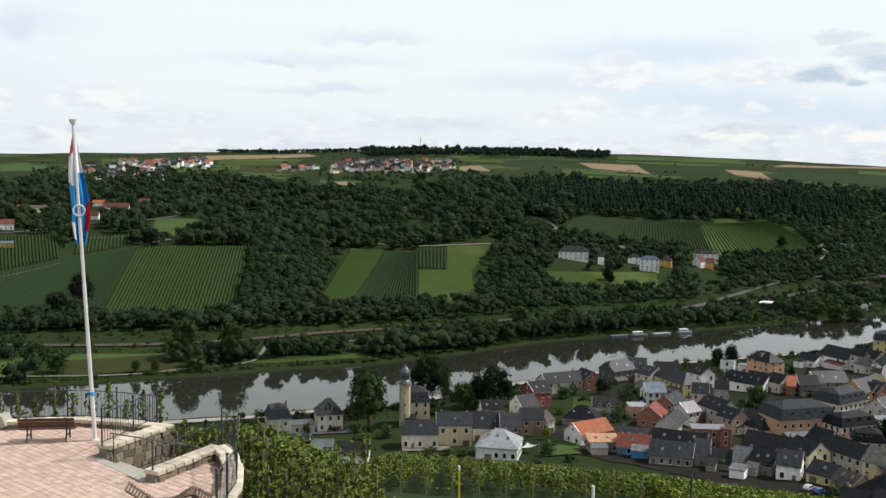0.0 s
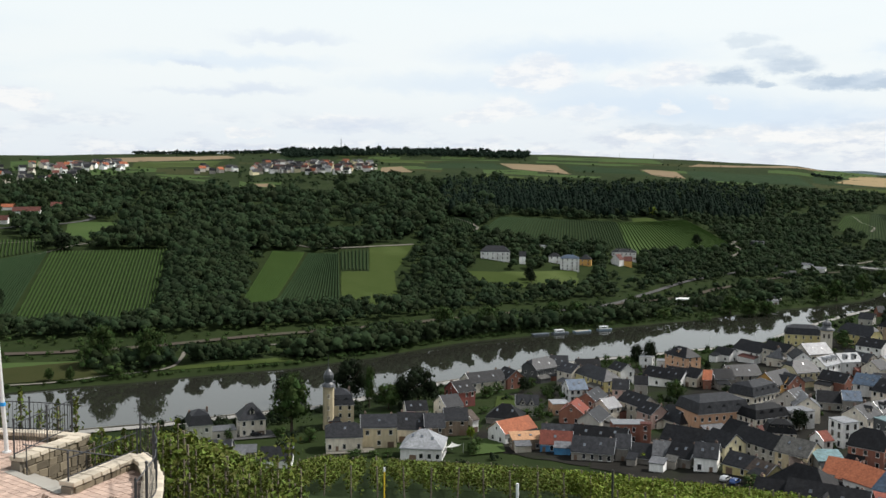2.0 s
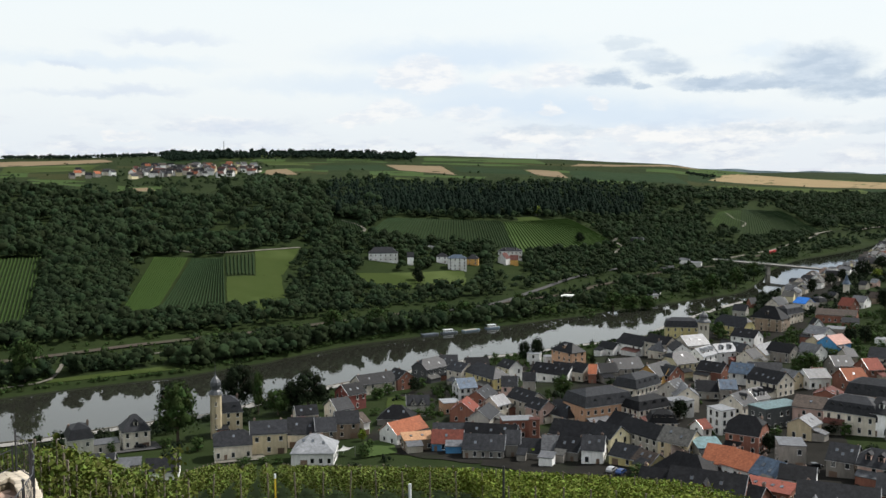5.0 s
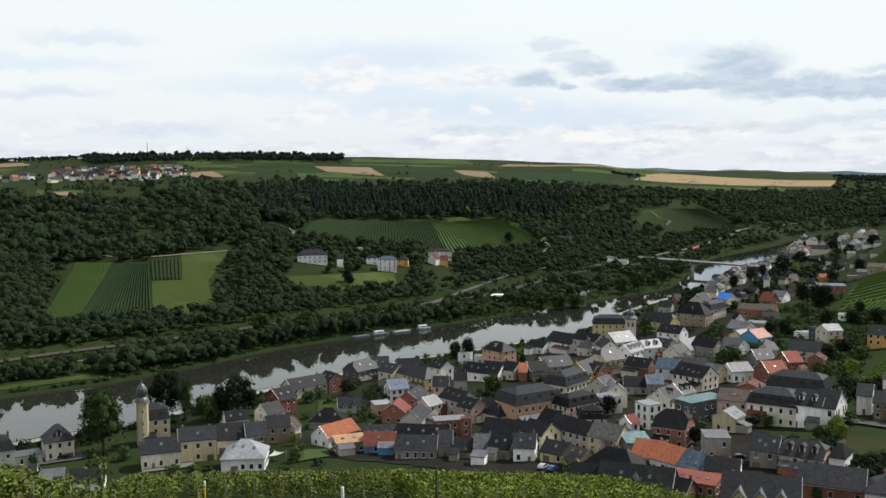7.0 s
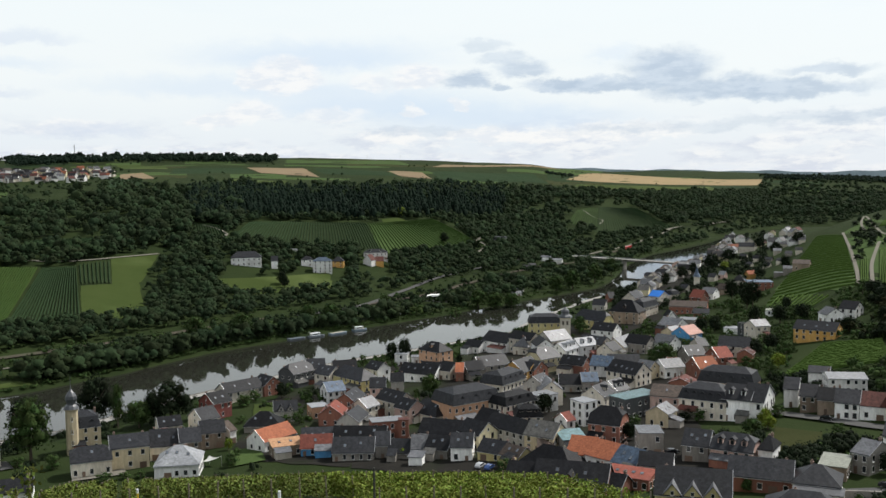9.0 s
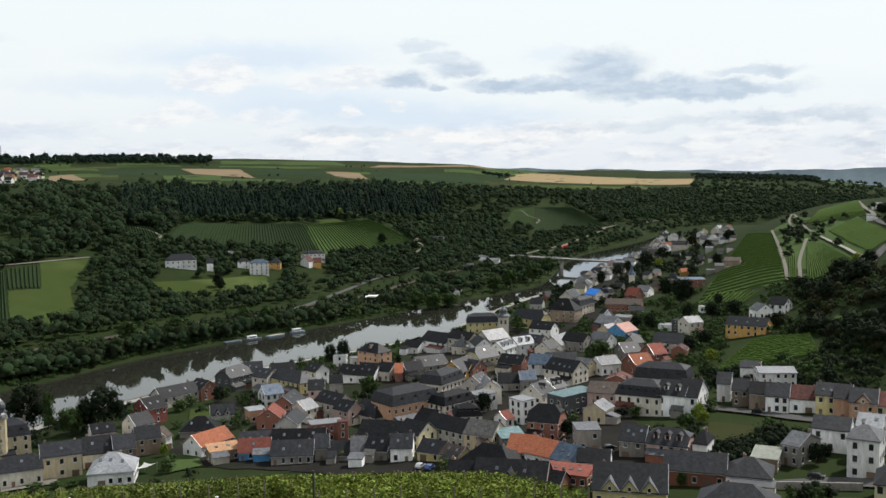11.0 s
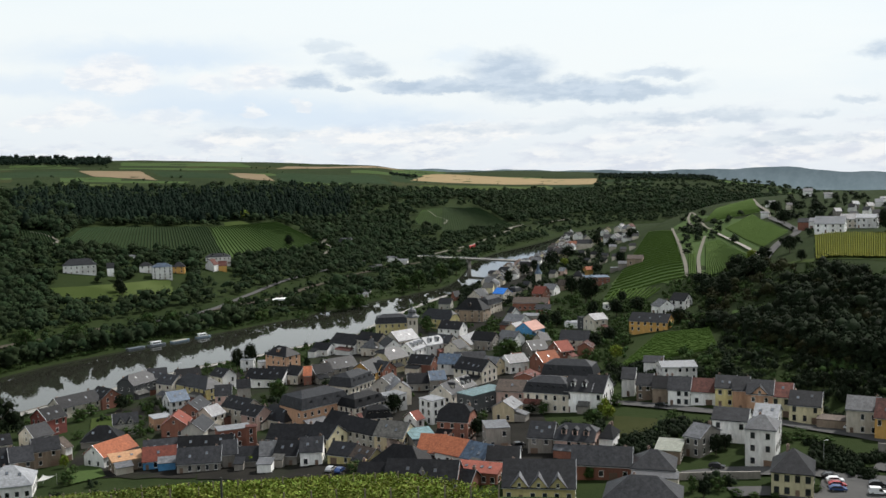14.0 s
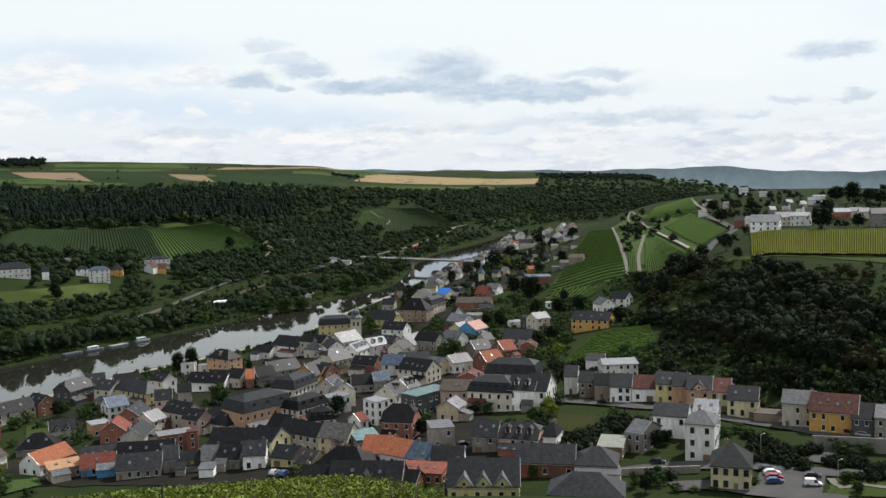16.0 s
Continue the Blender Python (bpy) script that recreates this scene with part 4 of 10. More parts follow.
plot("village_paving", "yard", ((-20.6, 293.3), (13.3, 270.7), (25.9, 414.2), (-23.8, 420.3)), "paved village lanes and yards, shade between houses in the colour", "pavement", keep=False, lift=0.25)
plot("village_paving", "yard", ((13.3, 270.7), (41.9, 255.6), (63.6, 401.0), (25.9, 414.2)), "paved village lanes and yards, shade between houses in the colour", "pavement", keep=False, lift=0.25)
plot("village_paving", "yard", ((41.6, 253.6), (77.8, 236.5), (108.3, 371.5), (63.6, 401.0)), "paved village lanes and yards, shade between houses in the colour", "pavement", keep=False, lift=0.25)
plot("village_paving", "yard", ((-63.1, 416.3), (-8.3, 390.9), (7.8, 508.9), (-51.7, 500.3)), "paved village lanes and yards, shade between houses in the colour", "pavement", keep=False, lift=0.25)
plot("village_paving", "yard", ((-8.3, 390.9), (63.6, 401.0), (71.7, 531.2), (8.0, 518.9)), "paved village lanes and yards, shade between houses in the colour", "pavement", keep=False, lift=0.25)
plot("village_paving", "yard", ((54.3, 403.4), (107.7, 385.2), (129.3, 506.8), (67.4, 522.7)), "paved village lanes and yards, shade between houses in the colour", "pavement", keep=False, lift=0.25)
plot("village_paving", "yard", ((62.8, 536.3), (126.7, 508.5), (181.5, 679.2), (119.8, 654.1)), "paved village lanes and yards, shade between houses in the colour", "pavement", keep=False, lift=0.25)
plot("village_paving", "yard", ((123.0, 650.5), (184.5, 675.2), (293.9, 969.4), (190.4, 783.2)), "paved village lanes and yards, shade between houses in the colour", "pavement", keep=False, lift=0.25)
plot("quay", "path", ((-52.7, 700.0), (-9.9, 740.9), (-10.2, 755.9), (-50.4, 721.2)), "pale paved quay on the far bank", "quay", keep=True, lift=0.4)
plot("bank_grass", "crop", ((-143.1, 593.0), (-86.3, 651.3), (-87.7, 661.2), (-145.5, 602.7)), "green grass strip on the far bank", "grass", keep=True, lift=0.4)
plot("bank_grass", "meadow", ((-4.5, 729.0), (10.1, 734.9), (10.3, 755.9), (-1.9, 753.0)), "bright grass by the pavilion", "grass", keep=True, lift=0.4)
plot("bank_grass", "crop", ((-365.8, 406.7), (-255.5, 459.8), (-257.8, 473.4), (-375.1, 417.2)), "green grass strip on the far bank", "grass", keep=False, lift=0.3)
plot("terrace", "crop", ((222.9, 430.8), (225.4, 391.8), (234.0, 403.0), (232.6, 440.3)), "green terrace in the overgrown hillside", "grass", keep=True, lift=0.3)
plot("terrace", "crop", ((244.1, 440.9), (251.5, 418.2), (252.5, 400.0), (251.8, 445.8)), "green terrace in the overgrown hillside", "grass", keep=True, lift=0.3)
plot("hillside_grass", "crop", ((246.4, 648.8), (275.3, 489.9), (447.4, 791.3), (463.5, 965.5)), "rough green grass between the hillside vineyards", "grass", keep=False, lift=0.2)
plot("courtyard", "path", ((-107.5, 296.1), (-91.4, 301.5), (-96.8, 312.4), (-109.4, 307.1)), "pale paved forecourt", "courtyard", keep=False, lift=0.5)
plot("courtyard", "asphalt", ((-150.7, 314.8), (-135.2, 320.7), (-143.1, 333.6), (-158.4, 331.0)), "grey paved forecourt", "courtyard", keep=False, lift=0.5)
plot("garden", "crop", ((-59.9, 302.1), (-49.1, 309.1), (-54.4, 329.5), (-63.5, 324.8)), "green garden lawn", "lawn", keep=False, lift=0.5)
plot("garden", "meadow", ((-65.2, 379.4), (-54.5, 384.1), (-58.9, 413.8), (-69.4, 410.2)), "green garden lawn", "lawn", keep=False, lift=0.5)
plot("garden", "vine_green", ((-155.1, 294.7), (-139.8, 298.9), (-146.7, 311.2), (-162.0, 308.0)), "green riverside garden", "lawn", keep=False, lift=0.5)

# ---- trees and woods ----
def ico(level):
    bm = bmesh.new()
    bmesh.ops.create_icosphere(bm, subdivisions=level, radius=1)
    bm.verts.index_update()
    v = np.array([w.co[:] for w in bm.verts])
    f = np.array([[w.index for w in g.verts] for g in bm.faces])
    bm.free()
    return v, f


ICO1, ICO2 = ico(1), ico(2)


def leaf_scraps(rng, centre, radii, count, size):
    """Loose leaf sprays over an ellipsoid: small bent triangles at all angles."""
    d = rng.normal(size=(count, 3))
    d /= np.linalg.norm(d, axis=1)[:, None]
    c = centre + d * radii * rng.uniform(0.86, 1.12, (count, 1))
    a, b = rng.normal(size=(count, 3)), rng.normal(size=(count, 3))
    s = size * rng.uniform(0.6, 1.3, (count, 1))
    a = a / np.linalg.norm(a, axis=1)[:, None] * s
    b = b / np.linalg.norm(b, axis=1)[:, None] * s
    v = np.stack([c - a * 0.6, c + a * 0.6 + b * 0.2, c + b], 1).reshape(-1, 3)
    return v, np.arange(count * 3).reshape(-1, 3)


def join(parts):
    vs, fs, k = [], [], 0
    for v, f in parts:
        vs.append(v), fs.append(f + k)
        k += len(v)
    return np.concatenate(vs), np.concatenate(fs)


def lump(rng, base, centre, radii, rough=0.3, low=-0.45):
    """A knobbly ball of foliage, open at its hidden underside."""
    v, f = base
    f = f[(v[f][:, :, 2].mean(axis=1) > low)]
    return v * np.array(radii) * rng.uniform(1 - rough, 1 + rough * 0.7, (len(v), 1)) + np.array(centre), f


def far_tree(rng, conifer=False, fine=True, bush=False):
    """A wood's tree, one unit high: dark inner boughs under many loose sprays of leaves."""
    parts = []
    if conifer:
        w = rng.uniform(0.20, 0.27)
        parts.append(lump(rng, ICO2, (0, 0, 0.40), (w * 0.9, w * 0.9, 0.40), 0.35, -0.2))
        parts.append(lump(rng, ICO1, (*rng.uniform(-0.04, 0.04, 2), 0.76), (w * 0.45, w * 0.45, 0.24), 0.2, -0.2))
        parts.append(leaf_scraps(rng, np.array([0, 0, 0.45]), np.array([w, w, 0.42]), 30, 0.08))
    elif bush:
        for k in range(3):
            a = rng.uniform(0, 6.28)
            c = np.array([0.24 * math.cos(a), 0.24 * math.sin(a), rng.uniform(0.28, 0.52)])
            parts.append(lump(rng, ICO1, c, (0.20, 0.20, 0.26), 0.35))
            parts.append(leaf_scraps(rng, c, np.array([0.27, 0.27, 0.33]), 24, 0.11))
    else:
        parts.append(lump(rng, ICO1 if fine else ICO2, (*rng.uniform(-0.05, 0.05, 2), 0.56), (0.27, 0.27, 0.30), 0.34, -0.2))
        turn = rng.uniform(0, 6.28)
        for k in range(5 if fine else 3):
            a = turn + k * 1.9 + rng.uniform(-0.4, 0.4)
            q, z, w = rng.uniform(0.16, 0.30), rng.uniform(0.28, 0.80), rng.uniform(0.15, 0.24)
            q *= 1.25 - 0.7 * abs(z - 0.45)
            c = (q * math.cos(a), q * math.sin(a), z)
            parts.append(lump(rng, ICO1, c, np.array((w, w, w * 0.85)) * (0.72 if fine else 0.9), 0.34))
            parts.append(leaf_scraps(rng, np.array(c), np.array([w, w, w * 0.9]), 34 if fine else 9, 0.07 if fine else 0.10))
        parts.append(leaf_scraps(rng, np.array([0, 0, 0.58]), np.array([0.32, 0.32, 0.36]), 40 if fine else 18, 0.07 if fine else 0.10))
    return join(parts)


def bulk_mesh(name, chunks, mat, smooth=False):
    """One mesh from many (vertices, triangles) chunks."""
    v, f = join(chunks)
    me = bpy.data.meshes.new(name)
    me.vertices.add(len(v))
    me.vertices.foreach_set("co", v.astype(np.float32).ravel())
    me.loops.add(len(f) * 3)
    me.loops.foreach_set("vertex_index", f.astype(np.int32).ravel())
    me.polygons.add(len(f))
    me.polygons.foreach_set("loop_start", np.arange(0, len(f) * 3, 3, dtype=np.int32))
    me.polygons.foreach_set("loop_total", np.full(len(f), 3, dtype=np.int32))
    me.polygons.foreach_set("use_smooth", np.full(len(f), smooth, dtype=bool))
    me.materials.append(mat)
    me.update()
    me.validate()
    return new(name, me)


def wood(name, label, mat, count, a0, a1, u0, u1, low, high, conifer=False, seed=1, keep=inside, dens=None, fine=True):
    """A stretch of woodland between two headings and two rings of the land."""
    rng, rnd = np.random.default_rng(seed), random.Random(seed)
    kinds = [far_tree(rng, conifer, fine, high < 6.6) for _ in range(7)]
    chunks = []
    tries = 0
    while len(chunks) < count and tries < count * 6:
        tries += 1
        a, u = rnd.uniform(a0, a1), rnd.uniform(u0, u1)
        x, y, z = place(a, u)
        if keep(x, y) or (dens and noise.noise((x * dens, y * dens, seed)) < -0.05):
            continue
        h = rnd.uniform(low, high) * (1.25 if rnd.random() < 0.12 else 1.0)
        wide = h * rnd.uniform(0.85, 1.25)
        c, s = math.cos(tries), math.sin(tries)
        v, f = rnd.choice(kinds)
        turn = np.array([[c * wide, -s * wide, 0], [s * wide, c * wide, 0], [0, 0, h]])
        chunks.append((v @ turn.T + (x, y, z - 0.06 * h), f))
    if not chunks:
        return None
    ob = bulk_mesh(name, chunks, mat, True)
    return tagged(ob, label, "woods", kind="stuff")


TREE_KINDS = {}


def tree_meshes(kind):
    """Trunk and crown meshes, one metre high and one metre wide, for a kind of tree."""
    if kind in TREE_KINDS:
        return TREE_KINDS[kind]
    made = []
    for seed in range(3):
        rng = np.random.default_rng(len(kind) * 10 + seed)
        bm = bmesh.new()
        low = 0.05 if kind == "bush" else 0.22

        def limb(a, b, r0, r1):
            a, b = Vector(a), Vector(b)
            q = (b - a).to_track_quat("Z", "Y").to_matrix()
            ra = [bm.verts.new(a + q @ Vector((r0 * math.cos(1.0472 * i), r0 * math.sin(1.0472 * i), 0))) for i in range(6)]
            rb = [bm.verts.new(b + q @ Vector((r1 * math.cos(1.0472 * i), r1 * math.sin(1.0472 * i), 0))) for i in range(6)]
            for i in range(6):
                bm.faces.new((ra[i], ra[(i + 1) % 6], rb[(i + 1) % 6], rb[i]))

        limb((0, 0, -0.05), (0.01, 0, low + 0.1), 0.035, 0.026)
        limb((0.01, 0, low + 0.1), (0.0, 0.02, 0.8), 0.026, 0.008)
        for k in range(5):
            a = k * 1.26 + rng.uniform(-0.3, 0.3)
            limb((0, 0, low + 0.06 * k), (0.3 * math.cos(a), 0.3 * math.sin(a), low + 0.25 + 0.08 * k), 0.016, 0.005)
        trunk = bpy.data.meshes.new("trunk")
        bm.to_mesh(trunk)
        bm.free()
        trunk.materials.append(M["bark"])
        parts = []
        lobes = {"poplar": 16, "bush": 9}.get(kind, 22)
        for k in range(lobes):
            z = low + 0.08 + (0.92 - low - 0.1) * (k + 0.5) / lobes + rng.uniform(-0.04, 0.04)
            f = (z - low) / (1 - low)
            reach = {"poplar": 0.28 * (1 - f * 0.6)}.get(kind, 0.42 * math.sqrt(max(0.05, 1 - (2 * f - 0.85) ** 2)))
            a = k * 2.4 + rng.uniform(-0.5, 0.5)
            q = reach * rng.uniform(0.35, 0.8)
            s = rng.uniform(0.14, 0.21) * (1.25 if kind == "bush" else 1)
            c = np.array([q * math.cos(a), q * math.sin(a), z])
            parts.append(lump(rng, ICO1, c, (s * 0.66, s * 0.66, s * 0.6), 0.35))
            parts.append(leaf_scraps(rng, c, np.array([s, s, s * 0.85]), 84, 0.048))
        v, f = join(parts)
        crown = bpy.data.meshes.new("crown")
        crown.from_pydata(v.tolist(), [], f.tolist())
        crown.polygons.foreach_set("use_smooth", [True] * len(crown.polygons))
        crown.materials.append(M[{"dark": "leaf_dark", "yellow": "leaf_yellow"}.get(kind, "leaf_green")])
        made.append((trunk, crown))
    TREE_KINDS[kind] = made
    return made


TREE_WORDS = {"dark": ("tree", "dark green broadleaf tree with a dense crown"), "oak": ("tree", "green broadleaf tree with a rounded crown"), "poplar": ("tree", "tall narrow green poplar-like tree"),
              "bush": ("shrub", "green rounded garden shrub"), "yellow": ("tree", "yellow-green leafy tree with a light crown")}


def tree(x, y, h, w, kind):
    name, label = TREE_WORDS[kind]
    rnd = random.Random(int(x * 3 + y))
    ob = new(name)
    ob.matrix_world = pose(x, y, ground(x, y) - 0.02 * h, 0, 0, rnd.uniform(0, 360)) @ Matrix.Diagonal((w, w, h, 1))
    tagged(ob, label, name)
    trunk, crown = rnd.choice(tree_meshes(kind))
    for n, me in (("trunk", trunk), ("crown", crown)):
        p = new(n, me)
        p.parent = ob

# ---- houses ----
SHARED = {}


def shared(key, build):
    if key not in SHARED:
        bm = bmesh.new()
        build(bm)
        me = bpy.data.meshes.new(key[0])
        bm.to_mesh(me)
        bm.free()
        SHARED[key] = me
    return SHARED[key]


def piece(name, key, build, mat, parent, m, label=""):
    """A part that shares its mesh with others like it."""
    me = shared((name, mat, *key), build)
    if not me.materials:
        me.materials.append(M[mat])
    ob = new(name, me)
    ob.parent, ob.matrix_local = parent, m
    return tagged(ob, label)


def window(parent, m, w, h, frame_mat="frame", far=False):
    """A window set in a wall: frame with sill, and a pane; it looks along its own -y."""
    def frame_mesh(bm):
        # one moulding: flat frame with its sill, pushed out in profile along the width
        prof = [(0.05, -0.10), (-0.18, -0.10), (-0.18, -0.02), (-0.06, 0.0), (-0.06, h), (0.05, h)]
        a = [bm.verts.new((-w / 2, y, z)) for y, z in prof]
        b = [bm.verts.new((w / 2, y, z)) for y, z in prof]
        bm.faces.new(a), bm.faces.new(b[::-1])
        for i in range(len(prof)):
            bm.faces.new((a[i], b[i], b[(i + 1) % len(prof)], a[(i + 1) % len(prof)]))
        bmesh.ops.recalc_face_normals(bm, faces=bm.faces[:])

    if far:
        # far off, frame and pane are one small piece
        def small(bm):
            frame_mesh(bm)
            add_box(bm, -w / 2 + 0.07, w / 2 - 0.07, -0.075, -0.05, 0.07, h - 0.07)
            bm.faces.ensure_lookup_table()
            for fc in bm.faces[-6:]:
                fc.material_index = 1
        ob = piece("window", (round(w, 1), round(h, 1), "far"), small, frame_mat, parent, m)
        if len(ob.data.materials) < 2:
            ob.data.materials.append(M["glass"])
        return
    ob = piece("window", (round(w, 1), round(h, 1)), frame_mesh, frame_mat, parent, m)
    piece("pane", (round(w, 1), round(h, 1)), lambda bm: add_box(bm, -w / 2 + 0.07, w / 2 - 0.07, -0.075, -0.05, 0.07, h - 0.07), "glass", ob, Matrix())


def roof_slabs(kind, w, d, h, rise, over=0.35):
    """Corner points and faces of a roof's upper skin over a w x d plan at height h."""
    x, y, t = w / 2 + over, d / 2 + over, h + rise
    drop = over * rise / (d / 2)
    e = h - drop * 0.8
    if kind == "gable":
        return [(-x, -y, e), (x, -y, e), (x, y, e), (-x, y, e), (-x, 0, t), (x, 0, t)], [(0, 1, 5, 4), (2, 3, 4, 5)]
    if kind in ("hip", "half", "pyramid"):
        c = {"hip": min(d * 0.5, w * 0.42), "half": d * 0.22, "pyramid": w / 2 - 0.15}[kind]
        if kind == "half":
            k = 0.55
            pts = [(-x, -y, e), (x, -y, e), (x, y, e), (-x, y, e), (-w / 2 + c, 0, t), (w / 2 - c, 0, t),
                   (-x, -y * (1 - k), e + (t - e) * k), (-x, y * (1 - k), e + (t - e) * k), (x, -y * (1 - k), e + (t - e) * k), (x, y * (1 - k), e + (t - e) * k)]
            return pts, [(0, 1, 8, 5, 4, 6), (2, 3, 7, 4, 5, 9), (6, 4, 7), (8, 9, 5)]
        pts = [(-x, -y, e), (x, -y, e), (x, y, e), (-x, y, e), (-w / 2 + c, 0, t), (w / 2 - c, 0, t)]
        return pts, [(0, 1, 5, 4), (2, 3, 4, 5), (3, 0, 4), (1, 2, 5)]
    if kind == "mansard":
        i, m_ = min(1.3, w * 0.15), h + rise * 0.66
        pts = [(-x, -y, e), (x, -y, e), (x, y, e), (-x, y, e), (-x + i, -y + i, m_), (x - i, -y + i, m_), (x - i, y - i, m_), (-x + i, y - i, m_), (-x + i + d * 0.3, 0, t), (x - i - d * 0.3, 0, t)]
        return pts, [(0, 1, 5, 4), (1, 2, 6, 5), (2, 3, 7, 6), (3, 0, 4, 7), (4, 5, 9, 8), (6, 7, 8, 9), (7, 4, 8), (5, 6, 9)]
    if kind == "shed":
        return [(-x, -y, h), (x, -y, h), (x, y, h + rise), (-x, y, h + rise)], [(0, 1, 2, 3)]
    return [(-x + 0.2, -y + 0.2, h + rise * 0.5), (x - 0.2, -y + 0.2, h + rise * 0.5), (x - 0.2, y - 0.2, h + rise), (-x + 0.2, y - 0.2, h + rise)], [(0, 1, 2, 3)]


def roof_part(kind, w, d, h, rise, mat, parent, thick=0.22):
    pts, faces = roof_slabs(kind, w, d, h, rise)
    bm = bmesh.new()
    v = [bm.verts.new(p) for p in pts]
    for f in faces:
        bm.faces.new([v[i] for i in f])
    bmesh.ops.recalc_face_normals(bm, faces=bm.faces[:])
    if sum(f.normal.z for f in bm.faces) < 0:
        bmesh.ops.reverse_faces(bm, faces=bm.faces[:])
    r = bmesh.ops.extrude_face_region(bm, geom=bm.faces[:])
    bmesh.ops.translate(bm, verts=[g for g in r["geom"] if isinstance(g, bmesh.types.BMVert)], vec=(0, 0, thick))
    bmesh.ops.recalc_face_normals(bm, faces=bm.faces[:])
    return part("roof", bm, M[mat], parent)


def body(kind, w, d, h, rise, mat, parent, depth=2.5):
    bm = bmesh.new()
    if kind in ("gable", "half"):
        top = [(-d / 2, -depth), (d / 2, -depth), (d / 2, h), (0, h + rise - 0.02), (-d / 2, h)]
        if kind == "half":
            top = [(-d / 2, -depth), (d / 2, -depth), (d / 2, h), (d * 0.225, h + rise * 0.52), (-d * 0.225, h + rise * 0.52), (-d / 2, h)]
        a = [bm.verts.new((-w / 2, y, z)) for y, z in top]
        b = [bm.verts.new((w / 2, y, z)) for y, z in top]
        n = len(top)
        bm.faces.new(a), bm.faces.new(b[::-1])
        for i in range(n):
            bm.faces.new((a[i], a[(i + 1) % n], b[(i + 1) % n], b[i]))
    elif kind == "shed":
        v = [bm.verts.new(p) for p in ((-w / 2, -d / 2, -depth), (w / 2, -d / 2, -depth), (w / 2, d / 2, -depth), (-w / 2, d / 2, -depth), (-w / 2, -d / 2, h), (w / 2, -d / 2, h), (w / 2, d / 2, h + rise), (-w / 2, d / 2, h + rise))]
        for q in ((3, 2, 1, 0), (4, 5, 6, 7), (0, 1, 5, 4), (1, 2, 6, 5), (2, 3, 7, 6), (3, 0, 4, 7)):
            bm.faces.new([v[i] for i in q])
    else:
        add_box(bm, -w / 2, w / 2, -d / 2, d / 2, -depth, h + (rise * 0.5 if kind == "flat" else 0))
    bmesh.ops.recalc_face_normals(bm, faces=bm.faces[:])
    return part("wall", bm, M[mat], parent)


TONES = {"white": "white rendered", "cream": "cream rendered", "sand": "sand-coloured", "brown": "brown", "blue": "blue painted", "stone": "grey stone", "grey": "pale grey stone", "slate": "dark slate-clad",
         "yellow": "yellow rendered", "lemon": "pale yellow", "brick": "red brick", "peach": "peach-coloured", "pink": "pink rendered", "ochre": "orange-yellow", "red": "dark red"}
COVERS = {"slate": "slate", "dark": "dark slate", "zinc": "pale zinc", "pale": "light metal", "orange": "orange tile", "peach": "peach tile", "red": "red tile", "darkred": "dark red tile", "brown": "brown tile",
          "teal": "blue-green metal", "grey": "grey", "blue": "blue-grey metal", "pink": "pink tile", "palegreen": "pale flat", "brick": "brick", "sand": "sandy", "tarp": "blue tarpaulin-covered"}
FORMS = {"gable": "gabled", "hip": "hipped", "half": "half-hipped", "pyramid": "pyramid", "mansard": "mansard", "flat": "flat", "shed": "lean-to"}


DISTANT = {}


def distant_house(x, y, z, turn, w, d, h, rise, wall, cover):
    """Adds a small gabled house to one of the far villages."""
    slot = DISTANT.setdefault(int(math.degrees(math.atan2(x, y)) // 12), ([], [], []))
    m = pose(x, y, z, 0, 0, turn)
    for pts, faces, mat in (
        ([(s * w / 2, a, b) for s in (-1, 1) for a, b in ((-d / 2, -2), (d / 2, -2), (d / 2, h), (0, h + rise), (-d / 2, h))], [(0, 1, 2, 3, 4), (9, 8, 7, 6, 5)] + [(i, i + 5, (i + 1) % 5 + 5, (i + 1) % 5) for i in range(5)], wall),
        ([(s * (w / 2 + 0.3), a, b) for s in (-1, 1) for a, b in ((-d / 2 - 0.4, h - 0.1), (0, h + rise + 0.1), (d / 2 + 0.4, h - 0.1), (d / 2 + 0.4, h + 0.2), (0, h + rise + 0.45), (-d / 2 - 0.4, h + 0.2))], [(0, 1, 4, 5), (1, 2, 3, 4), (6, 11, 10, 7), (7, 10, 9, 8)] + [(i, i + 6, (i + 1) % 6 + 6, (i + 1) % 6) for i in range(6)], cover),
    ):
        k = len(slot[0])
        slot[0].extend((m @ Vector(p))[:] for p in pts)
        slot[1].extend(tuple(i + k for i in f) for f in faces)
        slot[2].extend(mat for f in faces)


def distant_villages():
    for verts, faces, mats in DISTANT.values():
        me = bpy.data.meshes.new("distant_village")
        me.from_pydata(verts, [], faces)
        names = sorted(set(mats))
        for n in names:
            me.materials.append(M[n])
        for f, n in zip(me.polygons, mats):
            f.material_index = names.index(n)
        bm = bmesh.new()
        bm.from_mesh(me)
        bmesh.ops.recalc_face_normals(bm, faces=bm.faces[:])
        bm.to_mesh(me)
        bm.free()
        tagged(new("distant_village", me), "small pale houses with dark roofs in a distant village", "village", kind="stuff")


